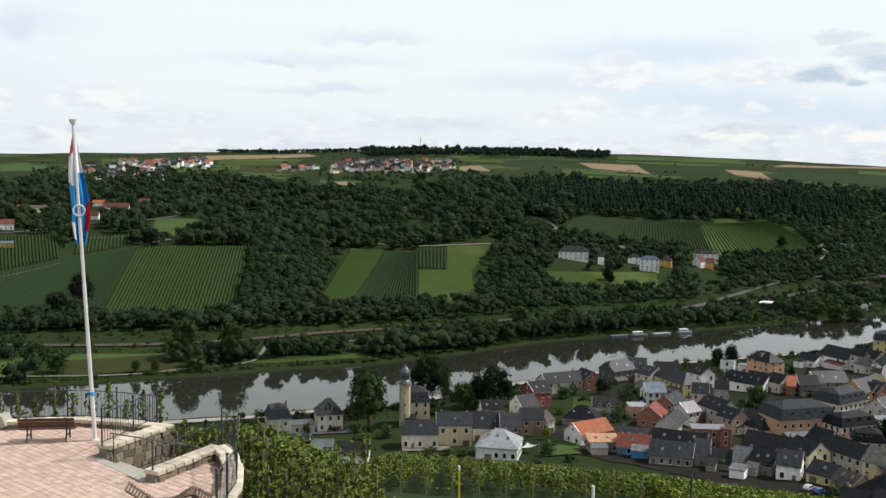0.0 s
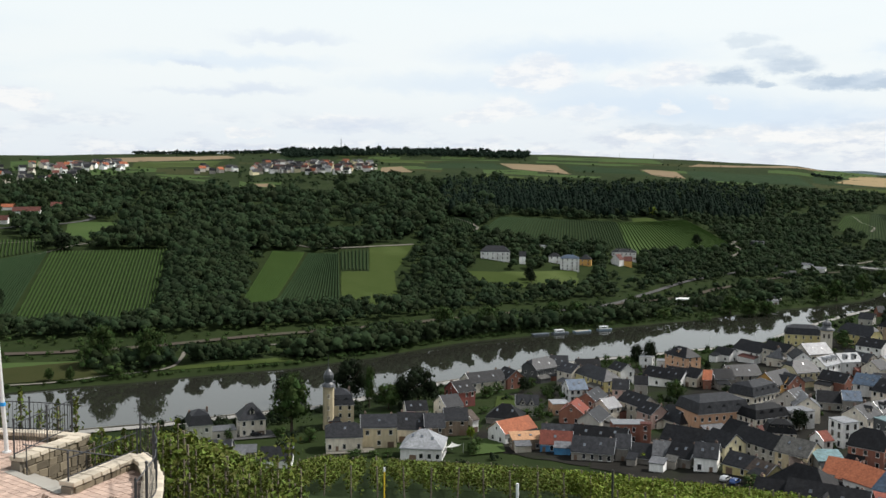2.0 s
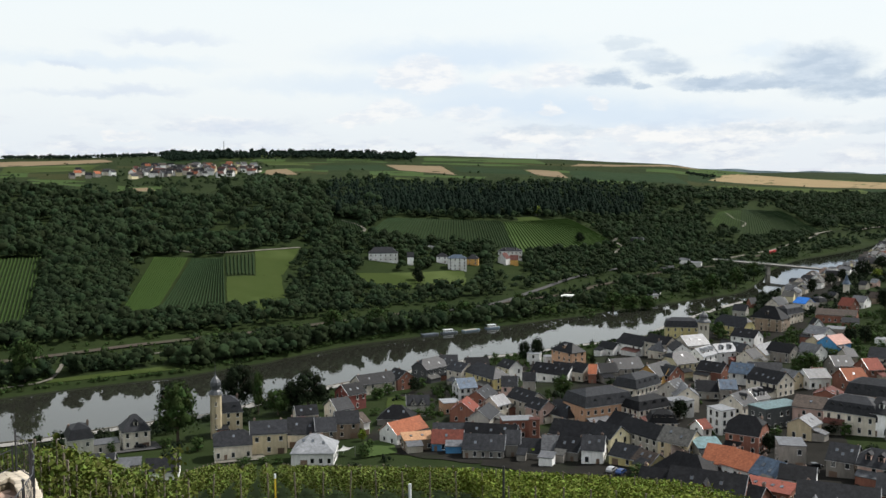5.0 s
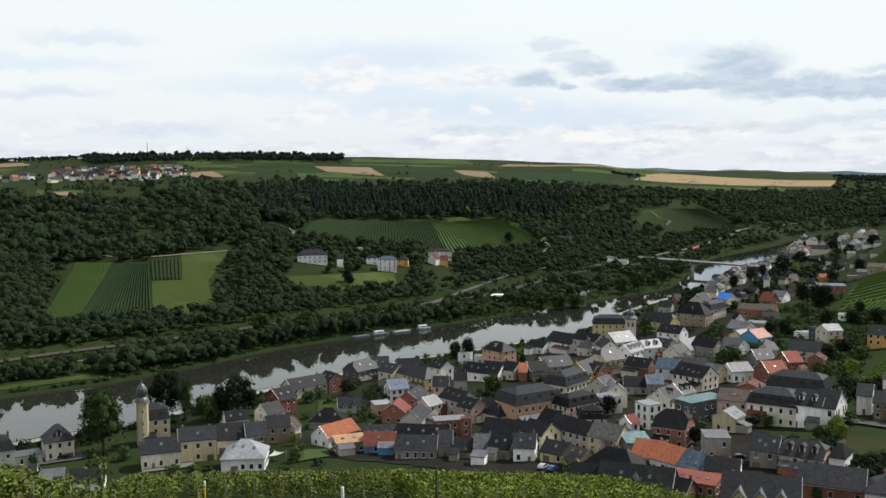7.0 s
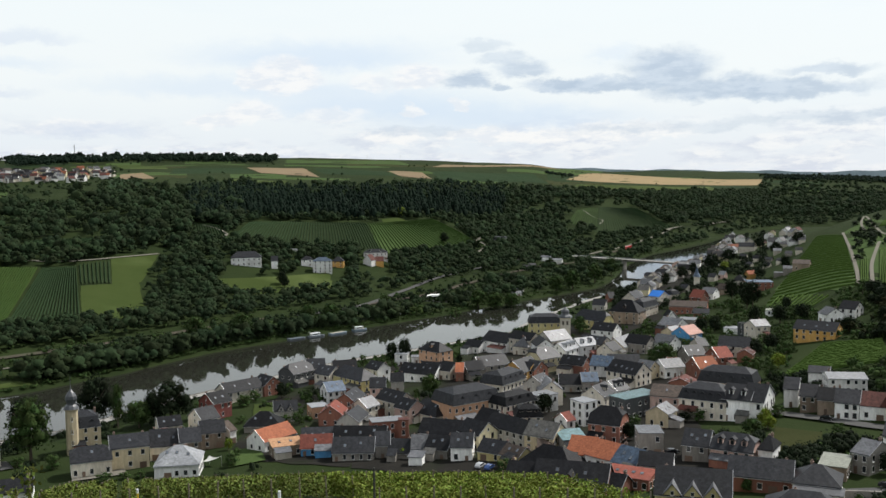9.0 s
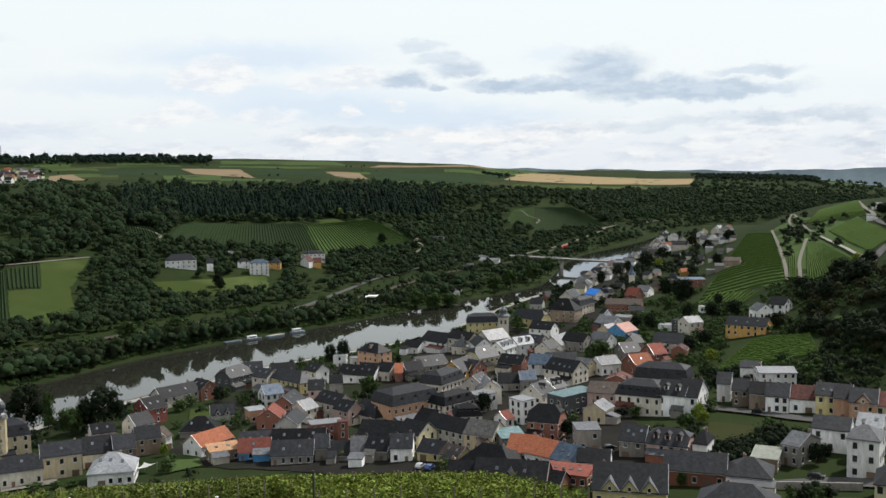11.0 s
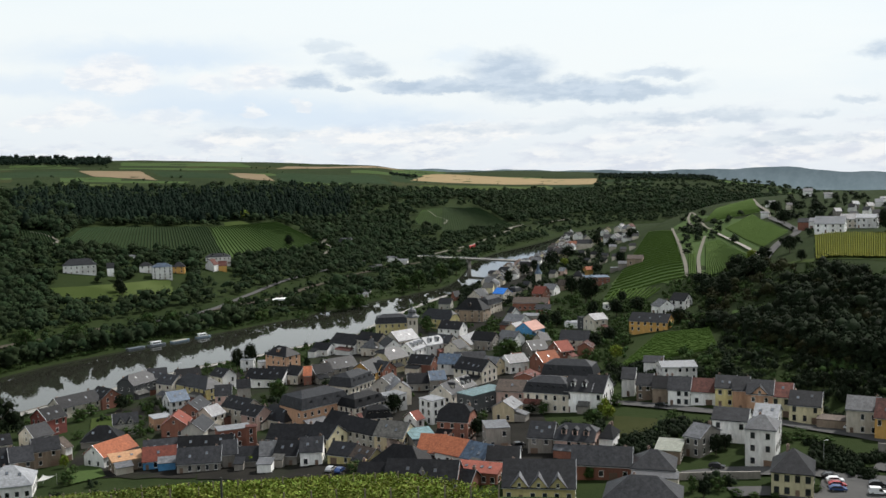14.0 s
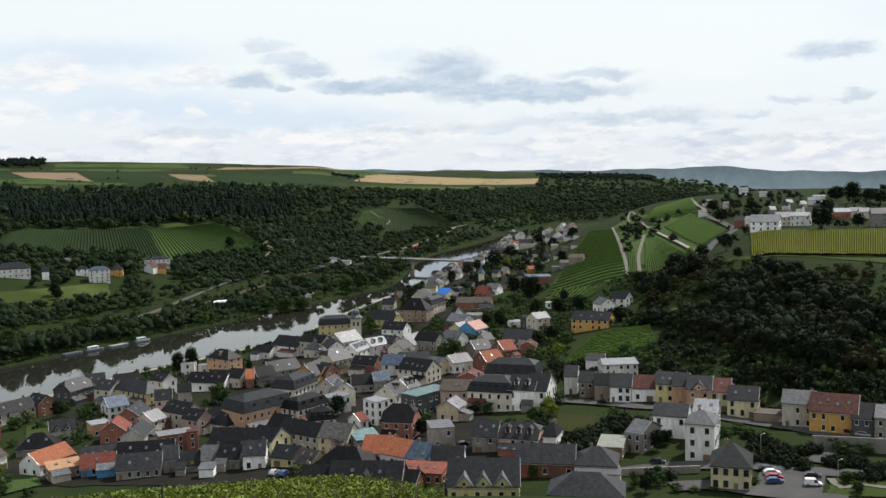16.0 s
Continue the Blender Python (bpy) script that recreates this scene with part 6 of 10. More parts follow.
house(30.3, 284.1, 18.7, -50, 7.4, 7.0, 3.1, "gable", 3.2, "wall_yellow", "roof_brown")
house(39.9, 274.9, 19.6, -36, 17.3, 11.0, 2.4, "hip", 5.8, "wall_stone", "roof_dark")
house(41.6, 248.8, 21.1, -21, 19.2, 13.0, 3.9, "gable", 6.0, "wall_brick", "roof_dark", gab=1, sky=2, chim=1)
house(28.9, 253.9, 20.3, -20, 7.7, 11.0, 4.2, "gable", 5.1, "wall_stone", "roof_dark")
house(52.9, 245.6, 21.7, -36, 4.5, 8.0, 2.4, "gable", 3.7, "wall_brick", "roof_dark")
house(57.1, 250.8, 21.6, -32, 12.3, 6.0, 3.6, "shed", 1.5, "wall_brick", "roof_red", sky=4)
house(71.4, 287.6, 20.3, -5, 7.4, 9.0, 7.0, "flat", 0.5, "wall_stone", "roof_zinc")
house(165.2, 708.1, 9.5, 22, 12.0, 10.0, 6.6, "gable", 4.3, "wall_cream", "roof_slate", far=True)
house(178.1, 689.1, 10.9, -49, 9.4, 11.5, 6.6, "gable", 3.6, "wall_cream", "roof_tarp")
house(190.8, 700.6, 11.6, -50, 8.7, 10.0, 6.6, "mansard", 4.3, "wall_cream", "roof_slate", dorm=2, far=True)
house(215.9, 752.8, 11.5, -51, 9.6, 10.0, 5.7, "gable", 4.3, "wall_cream", "roof_slate", far=True)
house(199.8, 662.0, 13.9, -47, 9.0, 10.3, 5.7, "gable", 4.8, "wall_brick", "roof_red")
house(180.7, 621.5, 14.2, -24, 23.5, 12.6, 4.9, "gable", 3.0, "wall_brick", "roof_brown")
house(215.5, 687.2, 14.3, -42, 9.2, 11.5, 4.9, "gable", 3.6, "wall_white", "roof_zinc")
house(230.7, 704.4, 15.6, -38, 8.2, 9.0, 4.9, "gable", 4.3, "wall_brown", "roof_brown", far=True)
house(162.7, 561.9, 15.1, -24, 9.6, 10.0, 4.0, "flat", 0.5, "wall_stone", "roof_zinc")
house(257.2, 812.6, 12.9, -47, 9.4, 10.0, 6.6, "gable", 4.3, "wall_cream", "roof_slate", far=True)
house(268.6, 821.1, 13.9, -48, 8.6, 9.0, 6.6, "gable", 4.3, "wall_pink", "roof_pale", sky=3, far=True)
house(390.5, 1149.5, 10.1, -19, 12.1, 10.0, 5.7, "flat", 0.5, "wall_peach", "roof_brown", far=True)
house(394.2, 1118.5, 12.7, -24, 17.7, 12.0, 6.6, "mansard", 4.3, "wall_cream", "roof_slate", far=True)
house(411.9, 1079.0, 21.7, -16, 14.4, 12.0, 5.7, "hip", 4.3, "wall_white", "roof_slate", far=True)
house(378.8, 967.5, 29.1, -16, 10.3, 10.0, 5.7, "gable", 3.2, "wall_cream", "roof_slate", far=True)
house(350.5, 1004.3, 13.9, -39, 11.1, 10.0, 5.7, "gable", 4.3, "wall_cream", "roof_slate", far=True)
house(343.8, 945.1, 17.0, -40, 11.5, 10.0, 5.7, "gable", 4.3, "wall_cream", "roof_dark", far=True)
house(332.9, 885.2, 21.1, -41, 9.7, 10.0, 5.7, "gable", 3.2, "wall_stone", "roof_slate", far=True)
house(317.8, 818.1, 25.9, -41, 8.9, 10.0, 5.7, "gable", 3.2, "wall_cream", "roof_slate", far=True)
house(317.4, 894.9, 15.9, -44, 10.7, 10.0, 5.7, "gable", 3.2, "wall_cream", "roof_slate", far=True)
house(312.6, 834.9, 20.7, -45, 8.9, 10.0, 4.9, "gable", 4.3, "wall_cream", "roof_dark", far=True)
house(358.1, 930.5, 25.5, -21, 11.4, 10.0, 5.7, "gable", 3.2, "wall_cream", "roof_zinc", far=True)
house(377.2, 939.1, 33.4, -22, 11.6, 10.0, 5.7, "gable", 3.2, "wall_white", "roof_slate", far=True)
house(368.6, 896.2, 38.1, -22, 9.6, 10.0, 5.7, "gable", 3.2, "wall_cream", "roof_slate", far=True)
house(331.0, 833.7, 30.6, -22, 8.9, 10.0, 5.7, "gable", 3.2, "wall_stone", "roof_slate", far=True)
house(333.9, 818.5, 34.9, -22, 8.8, 10.0, 5.7, "gable", 3.2, "wall_cream", "roof_dark", far=True)
house(284.0, 716.8, 28.8, -22, 7.7, 10.0, 4.9, "gable", 2.2, "wall_stone", "roof_zinc", far=True)
house(281.6, 728.5, 25.8, -21, 10.7, 10.0, 4.1, "flat", 0.5, "wall_stone", "roof_zinc", far=True)
house(265.3, 769.3, 16.5, -34, 11.0, 12.0, 5.7, "hip", 4.3, "wall_cream", "roof_dark", far=True)
house(178.5, 587.1, 15.5, -17, 9.2, 9.2, 4.0, "gable", 2.2, "wall_brick", "roof_slate")
house(213.3, 558.7, 20.9, -26, 9.0, 6.0, 3.0, "flat", 0.4, "wall_white", "roof_palegreen")
house(447.7, 679.5, 66.4, -13, 7.2, 10.0, 6.0, "gable", 4.0, "wall_stone", "roof_zinc", far=True)
house(485.2, 715.8, 67.7, -54, 7.8, 10.0, 6.0, "gable", 4.0, "wall_white", "roof_slate", far=True)
house(508.4, 745.9, 68.7, -14, 7.6, 10.0, 6.0, "gable", 4.0, "wall_stone", "roof_pale", far=True)
house(469.3, 673.3, 66.9, -55, 7.3, 10.0, 6.0, "gable", 4.0, "wall_white", "roof_slate", far=True)
house(501.8, 716.4, 68.3, -15, 7.4, 10.0, 6.0, "gable", 4.0, "wall_cream", "roof_zinc", far=True)
house(538.1, 754.8, 69.6, -35, 10.7, 10.0, 6.0, "gable", 4.0, "wall_white", "roof_pale", far=True)
house(487.3, 671.5, 67.5, -56, 7.4, 10.0, 6.0, "gable", 4.0, "wall_stone", "roof_slate", far=True)
house(508.8, 697.9, 68.4, -16, 7.2, 10.0, 6.0, "gable", 4.0, "wall_cream", "roof_zinc", far=True)
house(480.2, 647.3, 67.1, -37, 7.9, 10.0, 6.0, "gable", 4.0, "wall_white", "roof_slate", far=True)
house(452.3, 637.9, 66.2, -35, 6.8, 10.0, 6.0, "gable", 4.0, "wall_cream", "roof_slate", far=True)
house(584.5, 809.0, 71.3, -36, 17.3, 14.0, 5.1, "gable", 2.0, "wall_white", "roof_pale", far=True)
house(620.0, 998.1, 71.8, -32, 10.2, 10.0, 6.0, "gable", 3.0, "wall_white", "roof_zinc", far=True)
house(598.6, 925.2, 72.2, -33, 12.8, 10.0, 6.0, "gable", 3.0, "wall_white", "roof_zinc", far=True)
house(508.0, 849.6, 65.5, -21, 7.9, 10.0, 6.0, "gable", 3.0, "wall_cream", "roof_slate", far=True)
house(442.5, 650.2, 66.0, -34, 8.2, 9.0, 5.1, "gable", 3.0, "wall_brick", "roof_slate", far=True)
house(435.1, 605.4, 65.5, -36, 6.5, 9.0, 5.1, "gable", 3.0, "wall_brick", "roof_slate", far=True)
house(-653.7, 1578.3, 113.9, 37, 10.2, 9.0, 6.0, "gable", 4.0, "wall_cream", "roof_darkred", far=True)
house(-759.2, 1758.0, 126.4, -7, 14.3, 9.0, 6.0, "gable", 4.0, "wall_stone", "roof_slate", far=True)
house(-640.8, 1529.5, 110.5, 38, 10.9, 9.0, 6.0, "gable", 4.0, "wall_cream", "roof_slate", far=True)
house(-582.4, 1696.2, 122.4, 34, 9.7, 9.0, 6.0, "gable", 4.0, "wall_white", "roof_slate", far=True)
house(-638.7, 1756.0, 126.2, 20, 14.3, 9.0, 6.0, "gable", 4.0, "wall_cream", "roof_brown", far=True)
house(-649.1, 1481.4, 107.1, 39, 9.6, 9.0, 6.0, "gable", 4.0, "wall_stone", "roof_slate", far=True)
house(-551.0, 1639.2, 118.7, 34, 12.5, 9.0, 6.0, "gable", 4.0, "wall_stone", "roof_dark", far=True)
house(-739.0, 1719.2, 123.7, 38, 10.2, 9.0, 6.0, "gable", 4.0, "wall_stone", "roof_orange", far=True)
house(-645.9, 1597.3, 115.2, -8, 10.2, 9.0, 6.0, "gable", 4.0, "wall_stone", "roof_brown", far=True)
house(-665.5, 1690.2, 121.6, 21, 11.7, 9.0, 6.0, "gable", 4.0, "wall_stone", "roof_dark", far=True)
house(-623.6, 1714.6, 123.4, 20, 13.9, 9.0, 6.0, "gable", 4.0, "wall_stone", "roof_brown", far=True)
house(-621.7, 1500.2, 108.4, -7, 10.6, 9.0, 6.0, "gable", 4.0, "wall_white", "roof_slate", far=True)
house(-600.7, 1566.7, 113.2, -9, 9.9, 9.0, 6.0, "gable", 4.0, "wall_cream", "roof_orange", far=True)
house(-603.3, 1780.9, 128.0, 34, 11.4, 9.0, 6.0, "gable", 4.0, "wall_stone", "roof_orange", far=True)
house(-560.9, 1518.6, 110.2, -10, 9.5, 9.0, 6.0, "gable", 4.0, "wall_white", "roof_slate", far=True)
house(-557.5, 1458.6, 106.0, 21, 10.1, 9.0, 6.0, "gable", 4.0, "wall_white", "roof_dark", far=True)
house(-555.9, 1473.5, 107.0, -9, 12.3, 9.0, 6.0, "gable", 4.0, "wall_stone", "roof_orange", far=True)
house(-733.1, 1741.9, 125.2, -7, 14.1, 9.0, 6.0, "gable", 4.0, "wall_white", "roof_slate", far=True)
house(-556.2, 1638.5, 118.6, 34, 10.4, 9.0, 6.0, "gable", 4.0, "wall_white", "roof_brown", far=True)
house(-587.5, 1584.5, 114.6, -10, 11.1, 9.0, 6.0, "gable", 4.0, "wall_white", "roof_dark", far=True)
house(-605.5, 1696.1, 122.2, -10, 10.8, 9.0, 6.0, "gable", 4.0, "wall_cream", "roof_brown", far=True)
house(-667.7, 1774.4, 127.4, -9, 11.5, 9.0, 6.0, "gable", 4.0, "wall_cream", "roof_slate", far=True)
house(-577.2, 1568.0, 113.5, -10, 7.6, 9.0, 6.0, "gable", 4.0, "wall_cream", "roof_dark", far=True)
house(-602.4, 1656.2, 119.5, 35, 12.7, 9.0, 6.0, "gable", 4.0, "wall_cream", "roof_slate", far=True)
house(-667.4, 1543.8, 111.4, -7, 13.4, 9.0, 6.0, "gable", 4.0, "wall_stone", "roof_brown", far=True)
house(-636.5, 1562.2, 112.9, 52, 8.8, 9.0, 6.0, "gable", 4.0, "wall_cream", "roof_dark", far=True)
house(-623.6, 1564.7, 113.1, 37, 10.0, 9.0, 6.0, "gable", 4.0, "wall_cream", "roof_dark", far=True)
house(-513.9, 1470.7, 107.4, 49, 10.1, 9.0, 6.0, "gable", 4.0, "wall_white", "roof_darkred", far=True)
house(-630.3, 1513.9, 109.5, 53, 8.5, 9.0, 6.0, "gable", 4.0, "wall_stone", "roof_slate", far=True)
house(-633.2, 1735.0, 124.7, -10, 12.4, 9.0, 6.0, "gable", 4.0, "wall_cream", "roof_dark", far=True)
house(-622.3, 1500.6, 108.5, 23, 13.3, 9.0, 6.0, "gable", 4.0, "wall_cream", "roof_darkred", far=True)
house(-546.0, 1486.8, 108.2, 50, 9.2, 9.0, 6.0, "gable", 4.0, "wall_white", "roof_dark", far=True)
house(-652.0, 1710.9, 123.2, 51, 13.5, 9.0, 6.0, "gable", 4.0, "wall_cream", "roof_brown", far=True)
house(-538.2, 1551.2, 112.7, -11, 11.9, 9.0, 6.0, "gable", 4.0, "wall_white", "roof_slate", far=True)
house(-627.4, 1598.6, 115.4, 36, 12.4, 9.0, 6.0, "gable", 4.0, "wall_white", "roof_slate", far=True)
house(-635.3, 1615.9, 116.6, 36, 10.4, 9.0, 6.0, "gable", 4.0, "wall_cream", "roof_dark", far=True)
house(-646.5, 1466.1, 106.0, 39, 11.4, 9.0, 6.0, "gable", 4.0, "wall_cream", "roof_brown", far=True)
house(-632.6, 1531.4, 110.6, -7, 12.0, 9.0, 6.0, "gable", 4.0, "wall_white", "roof_brown", far=True)
house(-502.2, 1487.4, 108.6, -11, 11.2, 9.0, 6.0, "gable", 4.0, "wall_white", "roof_slate", far=True)
house(-720.5, 1742.8, 125.3, 52, 14.0, 9.0, 6.0, "gable", 4.0, "wall_white", "roof_brown", far=True)
house(-690.4, 1591.6, 114.7, -6, 9.2, 9.0, 6.0, "gable", 4.0, "wall_white", "roof_slate", far=True)
house(-690.0, 1572.8, 113.5, 24, 9.1, 9.0, 6.0, "gable", 4.0, "wall_stone", "roof_slate", far=True)
house(-611.1, 1485.7, 107.5, 22, 10.4, 9.0, 6.0, "gable", 4.0, "wall_stone", "roof_slate", far=True)
house(-660.8, 1577.1, 113.9, 53, 12.5, 9.0, 6.0, "gable", 4.0, "wall_stone", "roof_slate", far=True)
house(-708.8, 1426.1, 105.9, 26, 9.3, 9.0, 6.0, "gable", 4.0, "wall_stone", "roof_dark", far=True)
house(-732.7, 1541.7, 112.8, 55, 11.3, 9.0, 6.0, "gable", 4.0, "wall_cream", "roof_slate", far=True)
house(-726.7, 1523.0, 111.5, 26, 10.9, 9.0, 6.0, "gable", 4.0, "wall_cream", "roof_slate", far=True)
house(-790.2, 1554.1, 115.3, 27, 9.2, 9.0, 6.0, "gable", 4.0, "wall_white", "roof_dark", far=True)
house(-727.6, 1522.6, 111.5, 26, 9.9, 9.0, 6.0, "gable", 4.0, "wall_white", "roof_orange", far=True)
house(-712.0, 1516.0, 110.7, 55, 8.8, 9.0, 6.0, "gable", 4.0, "wall_white", "roof_slate", far=True)
house(-750.0, 1472.3, 109.7, 42, 10.8, 9.0, 6.0, "gable", 4.0, "wall_cream", "roof_orange", far=True)
house(-762.0, 1508.8, 112.0, 42, 10.1, 9.0, 6.0, "gable", 4.0, "wall_cream", "roof_slate", far=True)
house(-725.5, 1406.2, 105.5, 42, 7.4, 9.0, 6.0, "gable", 4.0, "wall_stone", "roof_dark", far=True)
house(-714.5, 1466.1, 108.1, 56, 9.6, 9.0, 6.0, "gable", 4.0, "wall_stone", "roof_orange", far=True)
house(-892.7, 1170.3, 98.2, 67, 11.4, 9.0, 6.0, "gable", 4.0, "wall_white", "roof_dark", far=True)
house(-742.5, 1100.9, 93.4, 4, 7.3, 9.0, 6.0, "gable", 4.0, "wall_white", "roof_dark", far=True)
house(-770.1, 1093.4, 93.0, 50, 9.3, 9.0, 6.0, "gable", 4.0, "wall_white", "roof_dark", far=True)
house(-837.6, 1202.5, 99.9, 35, 8.6, 9.0, 6.0, "gable", 4.0, "wall_white", "roof_darkred", far=True)
house(-935.6, 1222.6, 101.5, 37, 10.8, 9.0, 6.0, "gable", 4.0, "wall_cream", "roof_dark", far=True)
house(-1034.2, 1337.2, 109.0, 38, 13.9, 9.0, 6.0, "gable", 4.0, "wall_cream", "roof_dark", far=True)
house(-928.8, 1191.7, 99.6, 8, 10.7, 9.0, 6.0, "gable", 4.0, "wall_cream", "roof_slate", far=True)
house(-941.9, 1365.6, 110.3, 65, 13.1, 9.0, 6.0, "gable", 4.0, "wall_cream", "roof_darkred", far=True)
house(-759.5, 1096.6, 93.1, 5, 5.5, 9.0, 6.0, "gable", 4.0, "wall_stone", "roof_dark", far=True)
house(-893.7, 1302.8, 106.3, 64, 8.1, 9.0, 6.0, "gable", 4.0, "wall_white", "roof_darkred", far=True)
house(-768.9, 1094.2, 93.1, 50, 7.7, 9.0, 6.0, "gable", 4.0, "wall_white", "roof_darkred", far=True)
house(-987.3, 1332.5, 108.5, 51, 10.9, 9.0, 6.0, "gable", 4.0, "wall_white", "roof_dark", far=True)
house(-872.6, 1177.2, 98.5, 52, 9.5, 9.0, 6.0, "gable", 4.0, "wall_cream", "roof_slate", far=True)
house(-814.9, 1095.5, 93.3, 52, 7.1, 9.0, 6.0, "gable", 4.0, "wall_cream", "roof_slate", far=True)
house(-822.9, 1220.4, 101.1, 64, 9.4, 9.0, 6.0, "gable", 4.0, "wall_cream", "roof_slate", far=True)
house(-926.7, 1331.1, 108.1, 65, 10.6, 9.0, 6.0, "gable", 4.0, "wall_cream", "roof_darkred", far=True)
house(-854.9, 1278.9, 104.7, 49, 10.9, 9.0, 6.0, "gable", 4.0, "wall_stone", "roof_dark", far=True)
house(-772.8, 1081.1, 92.2, 6, 10.0, 9.0, 6.0, "gable", 4.0, "wall_white", "roof_dark", far=True)
house(-909.3, 1247.7, 102.9, 6, 7.9, 9.0, 6.0, "gable", 4.0, "wall_cream", "roof_brown", far=True)
house(-812.1, 1108.8, 94.1, 51, 8.8, 9.0, 6.0, "gable", 4.0, "wall_stone", "roof_dark", far=True)
house(-899.8, 1169.4, 98.1, 38, 12.1, 9.0, 6.0, "gable", 4.0, "wall_cream", "roof_orange", far=True)
house(-846.8, 1073.8, 92.0, 38, 11.2, 9.0, 6.0, "gable", 4.0, "wall_white", "roof_dark", far=True)
house(-798.9, 1181.8, 98.5, 34, 11.7, 9.0, 6.0, "gable", 4.0, "wall_cream", "roof_dark", far=True)
house(-833.9, 1089.3, 93.0, 67, 10.4, 9.0, 6.0, "gable", 4.0, "wall_cream", "roof_dark", far=True)
house(-780.2, 1117.5, 94.5, 5, 10.3, 9.0, 6.0, "gable", 4.0, "wall_cream", "roof_dark", far=True)
house(-1016.4, 1283.9, 105.7, 38, 9.6, 9.0, 6.0, "gable", 4.0, "wall_stone", "roof_orange", far=True)
house(-883.4, 1345.2, 108.7, 48, 7.6, 9.0, 6.0, "gable", 4.0, "wall_white", "roof_dark", far=True)
house(-977.7, 1553.2, 121.0, 47, 11.1, 9.0, 6.0, "gable", 4.0, "wall_cream", "roof_slate", far=True)
house(-929.3, 1390.4, 111.7, 49, 12.0, 9.0, 6.0, "gable", 4.0, "wall_cream", "roof_slate", far=True)
house(-972.0, 1523.7, 119.4, 47, 9.8, 9.0, 6.0, "gable", 4.0, "wall_stone", "roof_dark", far=True)
house(-849.7, 1386.2, 109.5, 2, 7.3, 9.0, 6.0, "gable", 4.0, "wall_white", "roof_brown", far=True)
house(-929.7, 1437.4, 114.2, 3, 11.3, 9.0, 6.0, "gable", 4.0, "wall_white", "roof_slate", far=True)
house(-912.8, 1493.7, 116.3, 31, 12.3, 9.0, 6.0, "gable", 4.0, "wall_white", "roof_orange", far=True)
house(-975.2, 1521.1, 119.4, 63, 9.6, 9.0, 6.0, "gable", 4.0, "wall_cream", "roof_dark", far=True)
house(-949.1, 1516.9, 118.5, 47, 10.8, 9.0, 6.0, "gable", 4.0, "wall_cream", "roof_brown", far=True)
house(-937.5, 1530.0, 118.8, 46, 10.8, 9.0, 6.0, "gable", 4.0, "wall_cream", "roof_brown", far=True)
house(-918.3, 1453.0, 114.7, 62, 10.2, 9.0, 6.0, "gable", 4.0, "wall_white", "roof_orange", far=True)
house(-989.2, 1483.8, 117.5, 49, 11.8, 9.0, 6.0, "gable", 4.0, "wall_cream", "roof_brown", far=True)
house(-950.8, 1451.9, 115.3, 33, 13.2, 9.0, 6.0, "gable", 4.0, "wall_white", "roof_slate", far=True)
house(-901.5, 1380.7, 110.8, 3, 10.8, 9.0, 6.0, "gable", 4.0, "wall_cream", "roof_slate", far=True)
house(-485.5, 1533.5, 112.1, 18, 9.4, 9.0, 6.0, "gable", 4.0, "wall_white", "roof_darkred", far=True)
house(-488.5, 1549.3, 113.1, 17, 10.5, 9.0, 6.0, "gable", 4.0, "wall_stone", "roof_brown", far=True)
house(-519.8, 1601.7, 116.5, 48, 11.1, 9.0, 6.0, "gable", 4.0, "wall_white", "roof_dark", far=True)
house(-521.7, 1601.1, 116.4, 48, 8.8, 9.0, 6.0, "gable", 4.0, "wall_cream", "roof_orange", far=True)
house(-523.7, 1621.0, 117.7, 18, 12.0, 9.0, 6.0, "gable", 4.0, "wall_white", "roof_darkred", far=True)
house(-492.7, 1602.9, 116.7, -13, 9.9, 9.0, 6.0, "gable", 4.0, "wall_cream", "roof_slate", far=True)
house(69.1, 232.9, 22.9, -19, 18.0, 13.8, 4.2, "gable", 6.4, "wall_yellow", "roof_slate", gab=3, chim=1)
house(89.6, 242.1, 23.6, -25, 15.7, 10.3, 4.1, "gable", 4.8, "wall_brick", "roof_slate")
house(66.8, 260.1, 21.7, -20, 8.9, 9.2, 4.0, "gable", 3.3, "wall_white", "roof_dark")
house(92.4, 344.0, 18.5, -27, 10.3, 12.6, 7.4, "gable", 3.6, "wall_pink", "roof_brown", sky=1)
house(102.6, 329.6, 20.2, -34, 16.5, 12.6, 7.6, "mansard", 5.2, "wall_cream", "roof_slate", dorm=5, chim=2)
house(112.4, 323.6, 20.8, -34, 9.5, 13.4, 8.2, "gable", 5.0, "wall_white", "roof_slate", dorm=2, chim=1)
house(117.6, 320.7, 21.5, -36, 6.9, 13.8, 7.4, "gable", 5.9, "wall_white", "roof_slate")
house(119.7, 358.1, 19.7, -32, 20.7, 11.5, 7.4, "mansard", 5.9, "wall_peach", "roof_slate", dorm=4)
house(91.4, 267.4, 22.0, -33, 11.6, 10.5, 5.6, "half", 4.6, "wall_pink", "roof_slate", dorm=3)
house(83.2, 275.3, 21.4, -29, 7.4, 10.5, 5.6, "gable", 4.4, "wall_stone", "roof_slate", sky=3)
house(100.3, 265.1, 23.1, -34, 4.0, 9.2, 4.9, "hip", 3.6, "wall_white", "roof_dark")
house(112.1, 415.6, 16.6, 15, 9.7, 10.3, 4.9, "gable", 3.6, "wall_white", "roof_zinc")
house(107.4, 377.5, 17.6, 62, 9.2, 9.2, 4.9, "gable", 2.4, "wall_brick", "roof_darkred")
